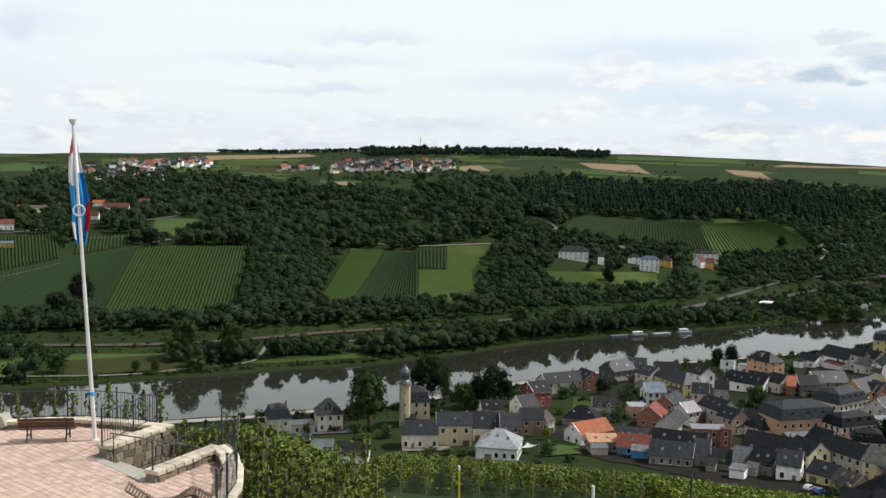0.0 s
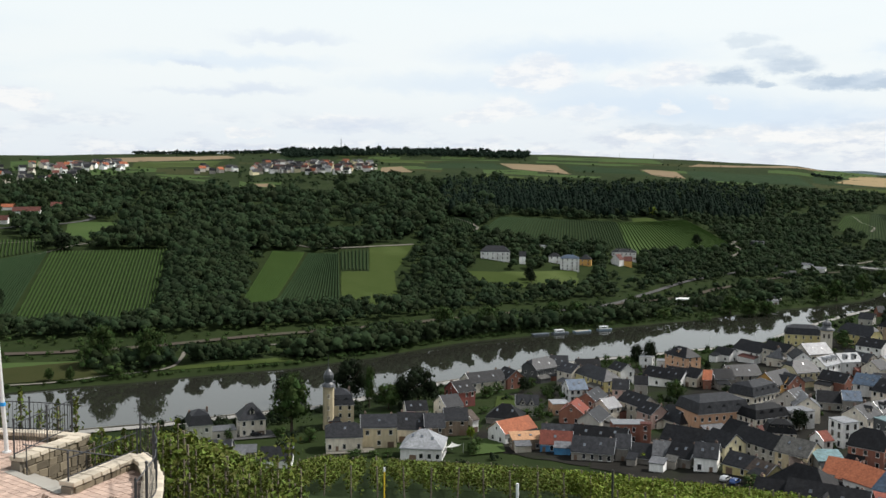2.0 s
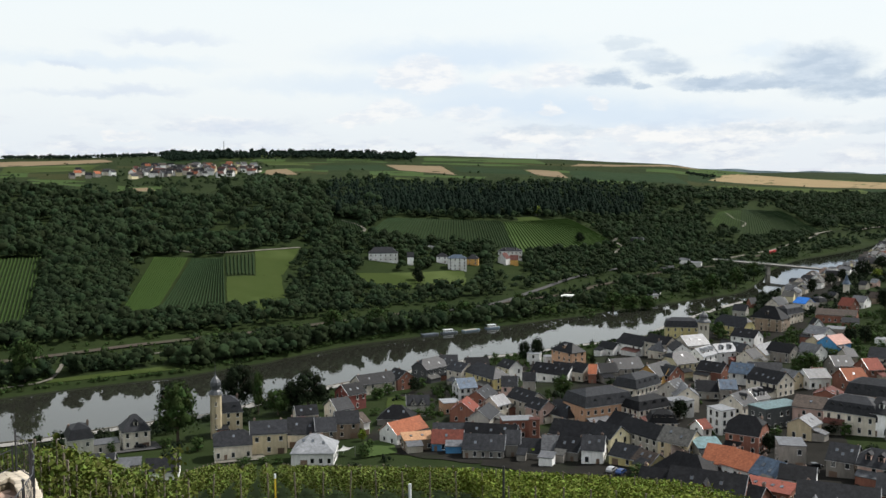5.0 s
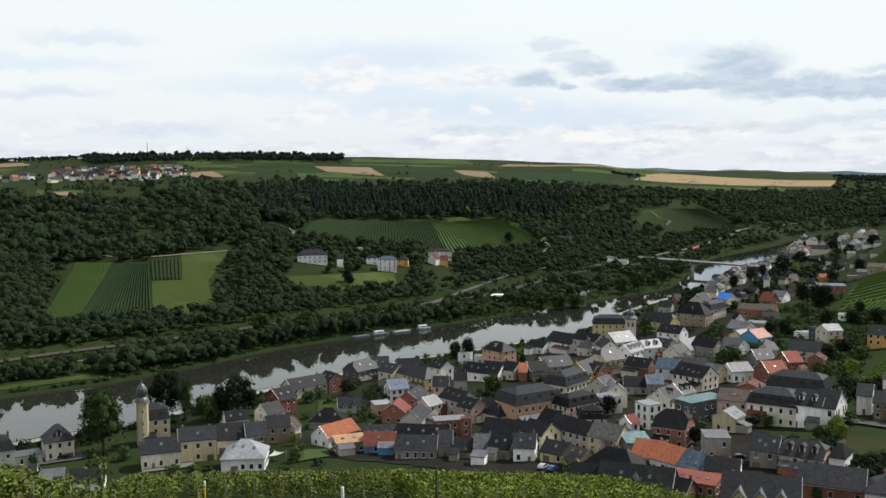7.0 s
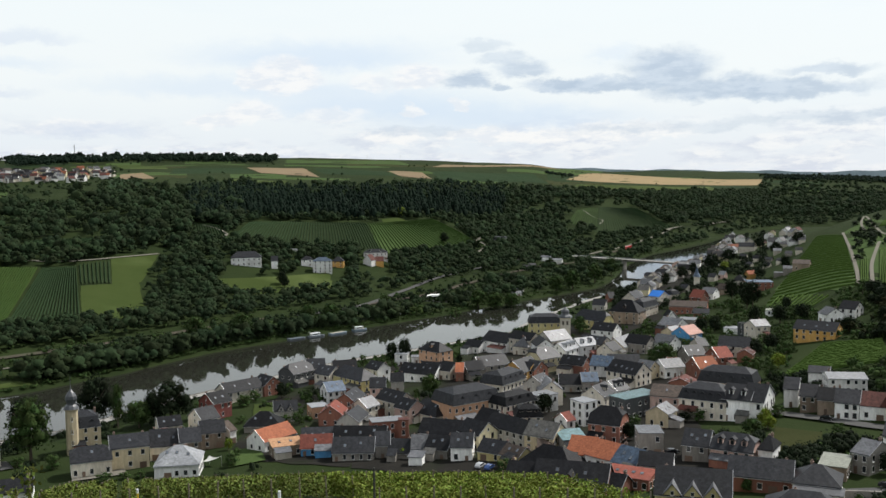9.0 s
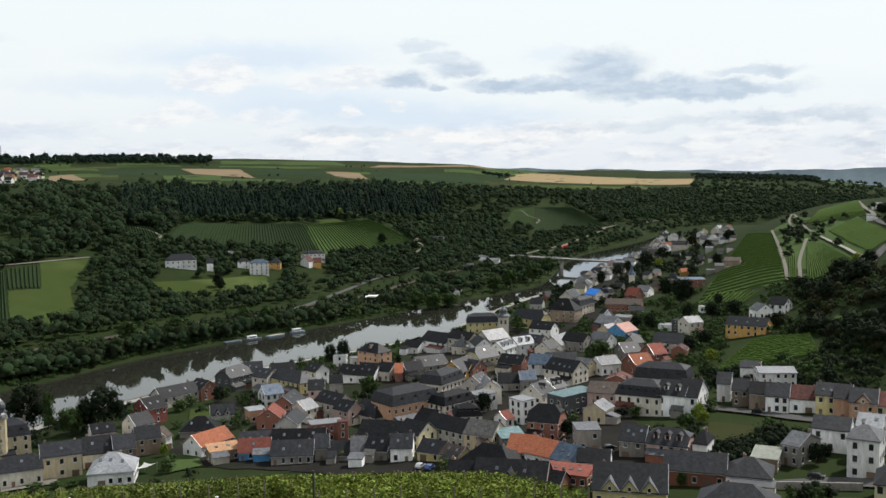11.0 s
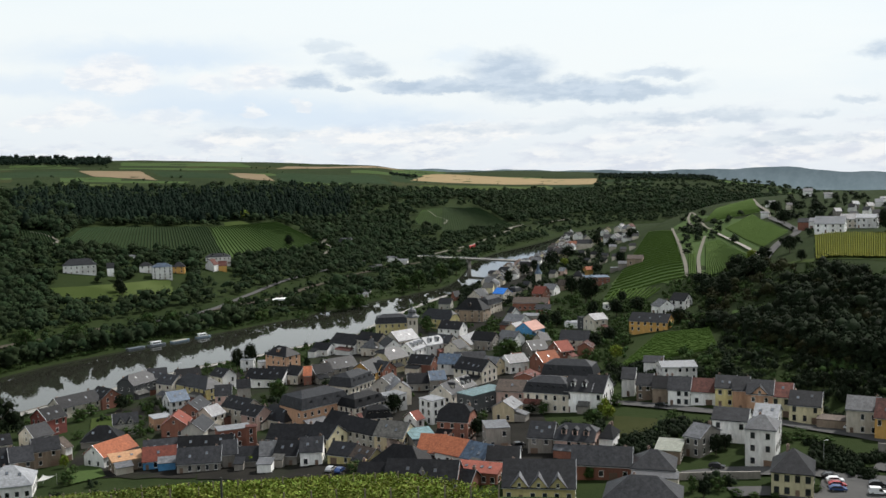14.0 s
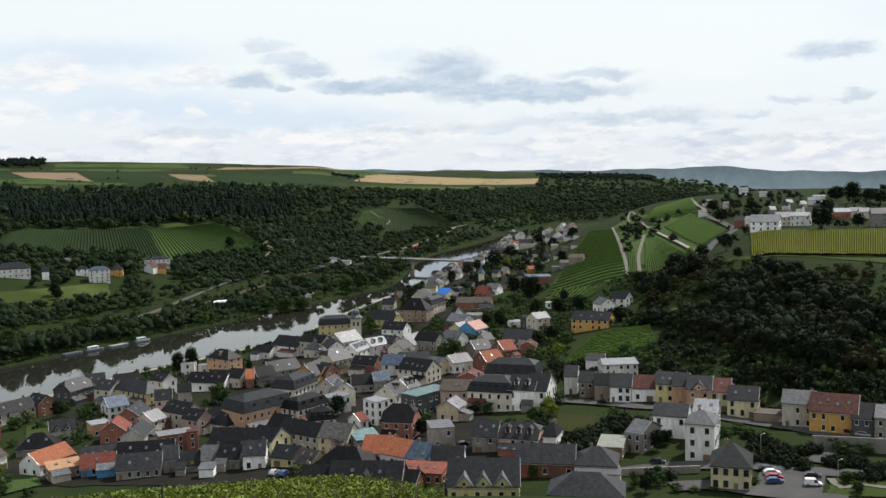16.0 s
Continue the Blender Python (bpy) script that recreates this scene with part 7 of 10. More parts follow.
house(129.0, 483.3, 15.0, -50, 10.6, 10.3, 4.9, "gable", 4.8, "wall_white", "roof_zinc")
house(146.3, 507.0, 15.7, 39, 11.8, 11.5, 4.9, "gable", 4.8, "wall_blue", "roof_pink")
house(148.9, 543.7, 14.4, -50, 12.0, 11.5, 4.9, "gable", 3.6, "wall_white", "roof_zinc", sky=4)
house(129.1, 438.9, 17.3, 13, 9.1, 10.3, 4.9, "gable", 4.8, "wall_stone", "roof_slate")
house(123.9, 405.7, 18.1, 18, 9.6, 10.3, 4.9, "gable", 4.8, "wall_brick", "roof_orange", sky=1)
house(136.7, 422.7, 18.4, 17, 7.2, 10.3, 5.7, "gable", 4.8, "wall_brick", "roof_red")
house(152.9, 448.8, 18.4, -29, 14.0, 10.3, 5.7, "gable", 4.8, "wall_cream", "roof_slate")
house(152.5, 432.9, 18.9, 61, 8.0, 6.7, 4.1, "gable", 2.4, "wall_brick", "roof_darkred")
house(181.1, 496.5, 19.1, 10, 8.2, 10.3, 6.6, "gable", 3.6, "wall_cream", "roof_zinc")
house(178.8, 506.9, 18.2, 10, 6.3, 8.0, 6.6, "flat", 0.3, "wall_slate", "roof_dark")
house(176.3, 517.8, 17.6, -29, 11.0, 8.0, 3.0, "flat", 0.4, "wall_white", "roof_pale")
house(140.8, 466.2, 17.3, 13, 5.2, 9.2, 4.1, "gable", 3.6, "wall_cream", "roof_slate")
house(195.6, 455.2, 24.0, -41, 19.7, 11.5, 6.0, "gable", 4.4, "wall_ochre", "roof_slate", sky=3)
house(218.7, 493.3, 26.5, -84, 8.8, 9.2, 5.0, "gable", 3.9, "wall_white", "roof_zinc")
house(229.0, 492.0, 28.4, -50, 8.4, 10.3, 6.0, "gable", 4.4, "wall_white", "roof_dark")
house(179.8, 495.6, 19.0, 15, 7.7, 10.3, 7.0, "gable", 3.3, "wall_cream", "roof_zinc")
house(248.5, 681.0, 20.9, -10, 18.4, 14.0, 6.0, "flat", 0.8, "wall_brick", "roof_blue")
house(257.2, 743.5, 16.9, -39, 13.3, 10.0, 7.0, "hip", 4.0, "wall_cream", "roof_dark", far=True)
house(278.8, 782.7, 18.4, 10, 10.3, 9.0, 6.0, "gable", 4.0, "wall_ochre", "roof_orange", far=True)
house(289.5, 703.7, 32.7, -32, 13.7, 12.0, 6.0, "gable", 3.0, "wall_brown", "roof_brown", far=True)
house(456.7, 805.0, 60.6, -30, 10.7, 9.0, 6.0, "gable", 2.0, "wall_white", "roof_zinc", far=True)
house(380.4, 616.5, 60.9, -42, 9.0, 9.0, 6.8, "gable", 3.0, "wall_brick", "roof_slate", far=True)
house(385.8, 611.6, 62.2, -42, 6.7, 10.3, 5.1, "gable", 2.2, "wall_white", "roof_zinc")
house(365.1, 561.4, 62.6, -41, 18.0, 11.5, 6.0, "gable", 4.4, "wall_white", "roof_pale")
house(389.8, 579.1, 64.0, -24, 9.8, 10.3, 6.0, "gable", 3.3, "wall_cream", "roof_zinc")
house(399.0, 571.6, 64.1, -43, 12.7, 10.3, 6.8, "gable", 2.2, "wall_white", "roof_pale")
house(448.7, 595.3, 65.9, -27, 12.8, 9.0, 6.0, "gable", 3.0, "wall_brick", "roof_pale", far=True)
house(458.2, 592.4, 66.2, -28, 9.0, 8.0, 6.0, "gable", 3.0, "wall_cream", "roof_pale", far=True)
house(457.8, 582.6, 66.1, -28, 8.9, 8.0, 6.0, "gable", 3.0, "wall_cream", "roof_pale", far=True)
house(421.9, 523.2, 64.6, -29, 9.9, 10.3, 8.5, "gable", 3.3, "wall_stone", "roof_slate")
house(533.4, 928.1, 65.2, -20, 15.0, 9.0, 6.0, "gable", 3.0, "wall_white", "roof_zinc", far=True)
house(134.6, 334.1, 22.5, -28, 4.7, 10.3, 7.0, "gable", 3.9, "wall_white", "roof_slate")
house(136.5, 323.5, 23.2, -29, 5.4, 10.3, 6.0, "gable", 3.9, "wall_brown", "roof_slate")
house(139.6, 316.7, 23.9, -30, 5.2, 10.3, 5.5, "gable", 3.9, "wall_brown", "roof_dark")
house(142.7, 307.7, 24.4, -31, 7.3, 10.3, 6.0, "gable", 4.4, "wall_white", "roof_slate", chim=1)
house(149.9, 304.2, 25.0, -32, 8.1, 10.3, 5.0, "gable", 4.4, "wall_white", "roof_darkred")
house(155.0, 298.3, 25.4, -32, 6.3, 10.3, 7.0, "gable", 3.9, "wall_yellow", "roof_slate")
house(157.1, 291.5, 25.4, -33, 5.0, 10.3, 7.5, "gable", 4.4, "wall_peach", "roof_slate")
house(160.5, 285.1, 25.3, -34, 7.9, 10.3, 7.5, "gable", 4.4, "wall_peach", "roof_slate", gab=1)
house(166.2, 281.8, 25.2, -35, 6.5, 10.3, 7.0, "gable", 4.4, "wall_lemon", "roof_darkred", sky=1)
house(169.3, 272.9, 25.1, -37, 9.3, 10.3, 6.0, "gable", 4.4, "wall_lemon", "roof_slate")
house(172.1, 262.6, 25.0, -38, 9.1, 6.0, 2.8, "flat", 0.5, "wall_brown", "roof_brown")
house(178.3, 256.3, 25.0, -40, 9.0, 10.3, 8.0, "gable", 3.9, "wall_cream", "roof_zinc", chim=1)
house(183.9, 246.7, 25.2, -42, 13.2, 11.5, 7.0, "gable", 5.5, "wall_ochre", "roof_darkred", sky=4)
house(189.6, 239.1, 25.3, -43, 8.1, 10.3, 6.0, "gable", 4.4, "wall_slate", "roof_dark")
house(192.4, 234.3, 25.4, -44, 5.7, 10.3, 7.0, "gable", 3.3, "wall_stone", "roof_zinc")
house(157.9, 344.1, 24.5, -11, 13.2, 11.5, 6.0, "gable", 1.7, "wall_white", "roof_pale", chim=1)
house(155.3, 359.5, 23.4, -28, 7.3, 9.2, 6.0, "gable", 2.2, "wall_white", "roof_slate")
house(133.9, 236.9, 24.8, -37, 7.8, 10.3, 11.0, "hip", 3.3, "wall_white", "roof_zinc")
house(143.5, 251.0, 24.9, -38, 6.3, 10.3, 10.0, "gable", 3.3, "wall_white", "roof_pale")
house(137.1, 260.2, 25.0, -36, 9.9, 10.3, 7.0, "gable", 3.3, "wall_white", "roof_slate")
house(122.8, 250.5, 24.5, -56, 4.9, 11.5, 6.0, "gable", 3.3, "wall_stone", "roof_zinc")
house(111.5, 247.6, 24.2, -32, 6.7, 9.2, 4.0, "shed", 1.1, "wall_brown", "roof_palegreen")
house(129.4, 214.3, 24.6, -33, 9.7, 12.6, 6.5, "pyramid", 5.5, "wall_lemon", "roof_slate")
house(101.3, 234.8, 24.1, -27, 11.1, 11.5, 4.0, "hip", 4.4, "wall_cream", "roof_slate")
house(98.4, 227.6, 24.1, -27, 11.7, 6.0, 3.0, "flat", 0.4, "wall_cream", "roof_zinc")
house(89.3, 213.4, 25.2, -26, 18.0, 11.6, 2.9, "hip", 5.0, "wall_stone", "roof_slate")
house(195.3, 230.5, 25.5, -45, 5.5, 10.3, 7.0, "gable", 3.3, "wall_cream", "roof_slate")
house(-161.8, 312.8, 8.7, 35, 8.0, 10.3, 8.0, "mansard", 5.0, "wall_grey", "roof_slate", chim=2)
house(-155.6, 319.6, 8.7, 34, 8.7, 7.0, 3.5, "flat", 0.6, "wall_grey", "roof_zinc")
house(-148.1, 327.2, 9.0, 32, 9.4, 10.3, 7.0, "hip", 6.1, "wall_cream", "roof_slate", dorm=1)
house(-119.5, 344.6, 9.8, 24, 10.2, 10.5, 9.6, "mansard", 5.6, "wall_sand", "roof_slate", dorm=2, chim=2)
house(-104.8, 306.9, 12.4, 21, 12.1, 11.0, 5.4, "half", 4.4, "wall_cream", "roof_slate", sky=1)
house(-94.7, 314.4, 12.5, 19, 11.9, 11.5, 7.6, "gable", 3.8, "wall_sand", "roof_slate", sky=1)
house(-84.9, 324.8, 12.3, 12, 10.8, 11.5, 5.0, "gable", 5.5, "wall_cream", "roof_slate")
house(-74.7, 299.7, 13.9, 6, 13.4, 13.8, 4.5, "hip", 5.5, "wall_white", "roof_pale", sky=3)
house(-77.2, 324.1, 12.6, 18, 6.8, 10.3, 6.0, "gable", 4.4, "wall_brown", "roof_slate")
house(-72.2, 336.5, 12.3, 17, 8.3, 10.3, 6.0, "gable", 4.0, "wall_brown", "roof_slate")
house(-68.5, 340.7, 12.2, 51, 2.7, 9.2, 5.0, "gable", 3.3, "wall_white", "roof_brown")
house(-81.8, 389.8, 9.5, 46, 8.7, 10.3, 7.0, "gable", 4.4, "wall_red", "roof_dark")
house(-80.2, 360.7, 11.0, 42, 7.5, 10.3, 6.0, "gable", 4.4, "wall_cream", "roof_slate")
house(-92.5, 356.7, 10.6, 24, 8.2, 9.2, 5.0, "gable", 3.3, "wall_cream", "roof_dark")
house(-139.9, 285.5, 11.5, 14, 7.2, 8.0, 3.5, "gable", 4.4, "wall_stone", "roof_slate")
house(-133.3, 288.6, 11.7, 21, 7.9, 5.8, 2.8, "shed", 1.3, "wall_stone", "roof_zinc")
house(-118.3, 281.1, 12.8, 17, 9.7, 8.0, 3.0, "gable", 4.0, "wall_white", "roof_slate", chim=1)
house(-148.3, 857.8, 30.4, 10, 26.5, 11.0, 7.5, "hip", 5.0, "wall_white", "roof_slate", far=True)
house(-123.8, 861.1, 27.0, 8, 5.6, 8.0, 7.0, "gable", 4.0, "wall_white", "roof_slate", far=True)
house(-97.3, 883.7, 26.7, 6, 10.4, 8.0, 6.0, "hip", 3.0, "wall_white", "roof_slate", far=True)
house(-82.0, 869.1, 21.5, 8, 16.9, 10.0, 11.0, "hip", 3.0, "wall_white", "roof_blue", far=True)
house(-69.4, 892.8, 24.1, -1, 10.5, 9.0, 6.0, "hip", 4.0, "wall_ochre", "roof_slate", far=True)
house(-36.7, 945.3, 26.6, 2, 23.3, 10.0, 7.0, "hip", 3.0, "wall_white", "roof_slate", dorm=2, far=True)
house(-41.4, 914.6, 22.7, 63, 8.7, 9.0, 6.0, "gable", 5.0, "wall_white", "roof_darkred", far=True)
house(-32.0, 920.4, 21.1, 2, 7.6, 8.0, 6.0, "gable", 4.0, "wall_ochre", "roof_darkred", far=True)
house(-112.0, 922.7, 36.2, 7, 8.7, 5.0, 3.0, "flat", 0.4, "wall_white", "roof_pale", far=True)
house(106.5, 1170.6, 23.4, -15, 16.1, 9.0, 9.0, "flat", 0.5, "wall_slate", "roof_slate", far=True)
house(88.4, 826.4, 2.0, 19, 14.2, 9.0, 5.0, "gable", 1.6, "wall_white", "roof_zinc", far=True)
house(120.6, 1006.2, 7.3, 3, 14.4, 9.0, 5.0, "gable", 3.0, "wall_white", "roof_slate", far=True)
house(152.4, 1092.3, 9.3, -18, 18.3, 10.0, 6.0, "gable", 3.0, "wall_white", "roof_zinc", far=True)
house(162.0, 1072.8, 7.6, -19, 18.0, 10.0, 6.0, "gable", 2.5, "wall_white", "roof_pale", far=True)
house(126.9, 1022.4, 7.5, 13, 12.8, 9.0, 5.0, "gable", 3.0, "wall_cream", "roof_slate", far=True)
house(93.8, 849.8, 2.8, -16, 13.7, 8.0, 4.0, "gable", 1.6, "wall_white", "roof_zinc", far=True)
house(-671.7, 760.3, 60.7, 41, 11.9, 9.0, 6.0, "gable", 4.0, "wall_cream", "roof_orange", far=True)
house(-664.5, 783.7, 61.9, 40, 20.5, 9.0, 6.0, "gable", 2.0, "wall_cream", "roof_brown", far=True)
house(-651.5, 855.1, 66.9, 37, 12.6, 8.0, 4.0, "gable", 3.0, "wall_white", "roof_orange", far=True)
house(-597.1, 773.8, 57.2, 28, 12.0, 9.0, 5.0, "gable", 4.0, "wall_white", "roof_darkred", far=True)
house(-606.2, 822.8, 61.6, 31, 25.1, 10.0, 7.0, "gable", 4.0, "wall_white", "roof_darkred", far=True)
house(-606.1, 872.6, 66.0, 27, 13.2, 9.0, 6.0, "gable", 4.0, "wall_cream", "roof_darkred", far=True)
house(-616.7, 682.7, 52.5, 42, 12.9, 8.0, 5.0, "gable", 4.0, "wall_white", "roof_darkred", far=True)
house(-671.8, 822.3, 65.4, 59, 4.2, 6.0, 4.0, "gable", 2.5, "wall_white", "roof_brown", far=True)
house(-560.2, 618.6, 42.9, 42, 12.6, 7.0, 4.0, "shed", 1.0, "wall_ochre", "roof_blue", far=True)
house(84.3, 322.3, 19.1, 54, 8.4, 8.0, 5.5, "gable", 2.9, "wall_sand", "roof_zinc")
house(141.3, 518.1, 15.0, 41, 8.5, 8.5, 4.5, "gable", 3.5, "wall_sand", "roof_zinc")
house(187.7, 713.0, 10.9, -49, 5.0, 6.1, 4.0, "gable", 2.9, "wall_pink", "roof_slate")
house(169.0, 723.9, 8.7, -68, 4.6, 5.0, 3.2, "gable", 3.0, "wall_brick", "roof_zinc")
house(158.8, 587.7, 13.7, -73, 4.5, 5.9, 4.0, "gable", 3.5, "wall_white", "roof_dark")
house(117.3, 430.4, 16.2, 15, 4.9, 6.3, 2.8, "gable", 3.5, "wall_cream", "roof_darkred")
house(153.6, 741.6, 6.2, 19, 5.2, 6.1, 4.0, "gable", 4.0, "wall_brick", "roof_slate")
house(157.0, 573.3, 14.1, 70, 5.4, 6.0, 4.0, "gable", 3.9, "wall_white", "roof_dark")


def riverside_rows(count, seed):
    """Small houses along the river street towards the bend, with their backs to the slope."""
    rnd = random.Random(seed)
    made = []
    tries = 0
    while len(made) < count and tries < 2000:
        tries += 1
        a = rnd.uniform(13.6, 18.6)
        r = column(a)[0][10] - rnd.uniform(12, 150)
        x, y = r * math.sin(radians(a)), r * math.cos(radians(a))
        z = ground(x, y)
        if r < 640 or z > 24 or any(math.dist((x, y), q) < 13 for q in made):
            continue
        made.append((x, y))
        k = 1 / (0.84 if r < 780 else 0.64 if r < 1150 else 1)
        house(round(x, 1), round(y, 1), z, rnd.choice((62, 66, 70, -24, -28)), rnd.uniform(8, 13) * k, rnd.uniform(7.5, 9.5) * k, rnd.uniform(4.5, 6.5) * k, rnd.choice(("gable", "gable", "half", "hip")), rnd.uniform(2.8, 4.0) * k,
              rnd.choice(("wall_white", "wall_cream", "wall_white", "wall_lemon", "wall_pink", "wall_grey")), rnd.choice(("roof_slate", "roof_dark", "roof_slate", "roof_zinc", "roof_brown", "roof_grey")), far=True)


riverside_rows(84, 21)


def hamlet(count, a0, a1, u0, u1, seed):
    """More small houses of a village on the plateau, closely set."""
    rnd = random.Random(seed)
    for _ in range(count):
        a, u = rnd.uniform(a0, a1), rnd.uniform(u0, u1)
        x, y, z = place(a, u)
        take(x * 0.985, y * 0.985, 12)
        distant_house(x, y, z, rnd.choice((0, 35, 60, 90)) + rnd.uniform(-8, 8), rnd.uniform(8, 13), 9.0, rnd.uniform(4.5, 6.5), rnd.uniform(3, 4.5), rnd.choice(("wall_white", "wall_white", "wall_cream", "wall_lemon")), rnd.choice(("roof_slate", "roof_dark", "roof_slate", "roof_darkred", "roof_zinc", "roof_orange")))


hamlet(62, -24.3, -17.2, 17.30, 17.52, 11)
hamlet(30, -36.2, -31.2, 17.34, 17.56, 12)
hamlet(26, 17.8, 22.6, 8.95, 9.75, 13)
distant_villages()

# ---- the viewing terrace ----
TZ = 97.0
RIM = [(-34, 8), (-31.5, 17), (-28, 21.8), (-24.5, 24.3), (-22.6, 25.1), (-21.3, 25.6), (-20.2, 25.85), (-18.4, 25.6), (-16.45, 25.1)]
NOTCH = [(-16.45, 24.6), (-16.98, 22.25), (-14.54, 21.04), (-14.1, 23.5)]
SWEEP = [(-13.6, 23.1), (-12.75, 22.0), (-11.95, 20.5), (-11.35, 18.6), (-10.9, 15), (-10.6, 8)]


def drawn_in(line):
    """The rim lies closer to the viewer towards its far end."""
    return [(x * k, y * k) for x, y in line for k in (1 - 0.05 * min(max((-17 - x) / 6, 0), 1),)]


RIM = drawn_in(RIM)


def in_poly(x, y, poly):
    hit = False
    for i in range(len(poly)):
        (ax, ay), (bx, by) = poly[i - 1], poly[i]
        if (ay > y) != (by > y) and x < (bx - ax) * (y - ay) / (by - ay) + ax:
            hit = not hit
    return hit


def terrace():
    outline = RIM + NOTCH + SWEEP
    bm = bmesh.new()
    lo = [bm.verts.new((x, y, 90.0)) for x, y in outline]
    hi = [bm.verts.new((x, y, TZ - 0.012)) for x, y in outline]
    bm.faces.new(hi)
    bm.faces.new(lo[::-1])
    for i in range(len(outline)):
        j = (i + 1) % len(outline)
        bm.faces.new((lo[i], lo[j], hi[j], hi[i]))
    bmesh.ops.recalc_face_normals(bm, faces=bm.faces[:])
    ob = holder("terrace", Matrix(), "viewing terrace paved with pinkish brick pavers", "terrace", kind="structure")
    part("terrace_base", bm, M["joint"], ob)
    # steps that lead down in the notch
    for k in range(6):
        bm = bmesh.new()
        add_box(bm, -1.3, 1.3, 0.32 * k, 0.32 * k + 0.36, -0.18 * k - 0.6, -0.18 * k - 0.17)
        s = part("step", bm, M["slab"], ob)
        s.matrix_local = pose(-15.7, 21.75, TZ, 0, 0, -26)
    bm = bmesh.new()
    add_box(bm, -1.38, 1.38, -0.27, -0.02, -0.01, 0.012, 0.004)
    s = part("edge_slab", bm, M["slab"], ob, "pale grey stone edge slab")
    s.matrix_local = pose(-15.76, 21.64, TZ, 0, 0, -26.4)
    # pavers in running bond along the terrace's own lines
    turn, px, py, gap = radians(-22), 0.21, 0.21, 0.016
    inner = [(-34, 8), (-31, 17), (-27.6, 21.5), (-24.3, 23.9), (-22.5, 24.7), (-21.2, 25.2), (-20.2, 25.45), (-18.4, 25.2), (-16.9, 24.6), (-17.3, 22.25), (-14.6, 20.75), (-14.3, 23.2), (-13.75, 22.85), (-12.95, 21.8), (-12.2, 20.35), (-11.6, 18.5), (-11.2, 15), (-10.9, 8)]
    inner = drawn_in(inner)
    spots = []
    for j in range(-90, 130):
        for i in range(-90, 130):
            u, v = (i + 0.5 * (j % 2)) * px, j * py
            x, y = -21 + (u * math.cos(turn) - v * math.sin(turn)), 18 + (u * math.sin(turn) + v * math.cos(turn))
            if in_poly(x, y, inner) and math.hypot(x, y) > 20:
                spots.append((math.hypot(x + 16, y - 20.5), x, y))
    spots.sort()
    rnd = random.Random(5)
    for k, (_, x, y) in enumerate(spots[:300]):
        piece("paver", (1,), lambda bm: add_box(bm, -px / 2 + gap / 2, px / 2 - gap / 2, -py / 2 + gap / 2, py / 2 - gap / 2, -0.05, 0.0), "paver", ob, pose(x, y, TZ + rnd.uniform(-0.002, 0.003), rnd.uniform(-0.3, 0.3), rnd.uniform(-0.3, 0.3), math.degrees(turn)))
    verts, faces = [], []
    c, s = math.cos(turn), math.sin(turn)
    for _, x, y in spots[300:]:
        a, b, z = px / 2 - gap / 2, py / 2 - gap / 2, TZ + rnd.uniform(-0.002, 0.003)
        n = len(verts)
        for zz in (z, z - 0.03):
            verts += [(x + p * c - q * s, y + p * s + q * c, zz) for p, q in ((-a, -b), (a, -b), (a, b), (-a, b))]
        faces += [(n, n + 1, n + 2, n + 3), (n, n + 4, n + 5, n + 1), (n + 1, n + 5, n + 6, n + 2), (n + 2, n + 6, n + 7, n + 3), (n + 3, n + 7, n + 4, n)]
    rest = mesh_object("pavers", verts, faces, M["paver_joined"], ob)
    tagged(rest, kind="stuff")


def stone_block(bm, l, t, h, seed):
    rnd = random.Random(seed)
    v = add_box(bm, -l / 2, l / 2, -t / 2, t / 2, 0, h)
    for p in v:
        p.co += Vector((rnd.uniform(-1, 1) * l * 0.05, rnd.uniform(-1, 1) * t * 0.05, rnd.uniform(-1, 1) * h * 0.08))
    bmesh.ops.bevel(bm, geom=bm.edges[:], offset=min(l, t, h) * 0.12, segments=1, affect="EDGES")


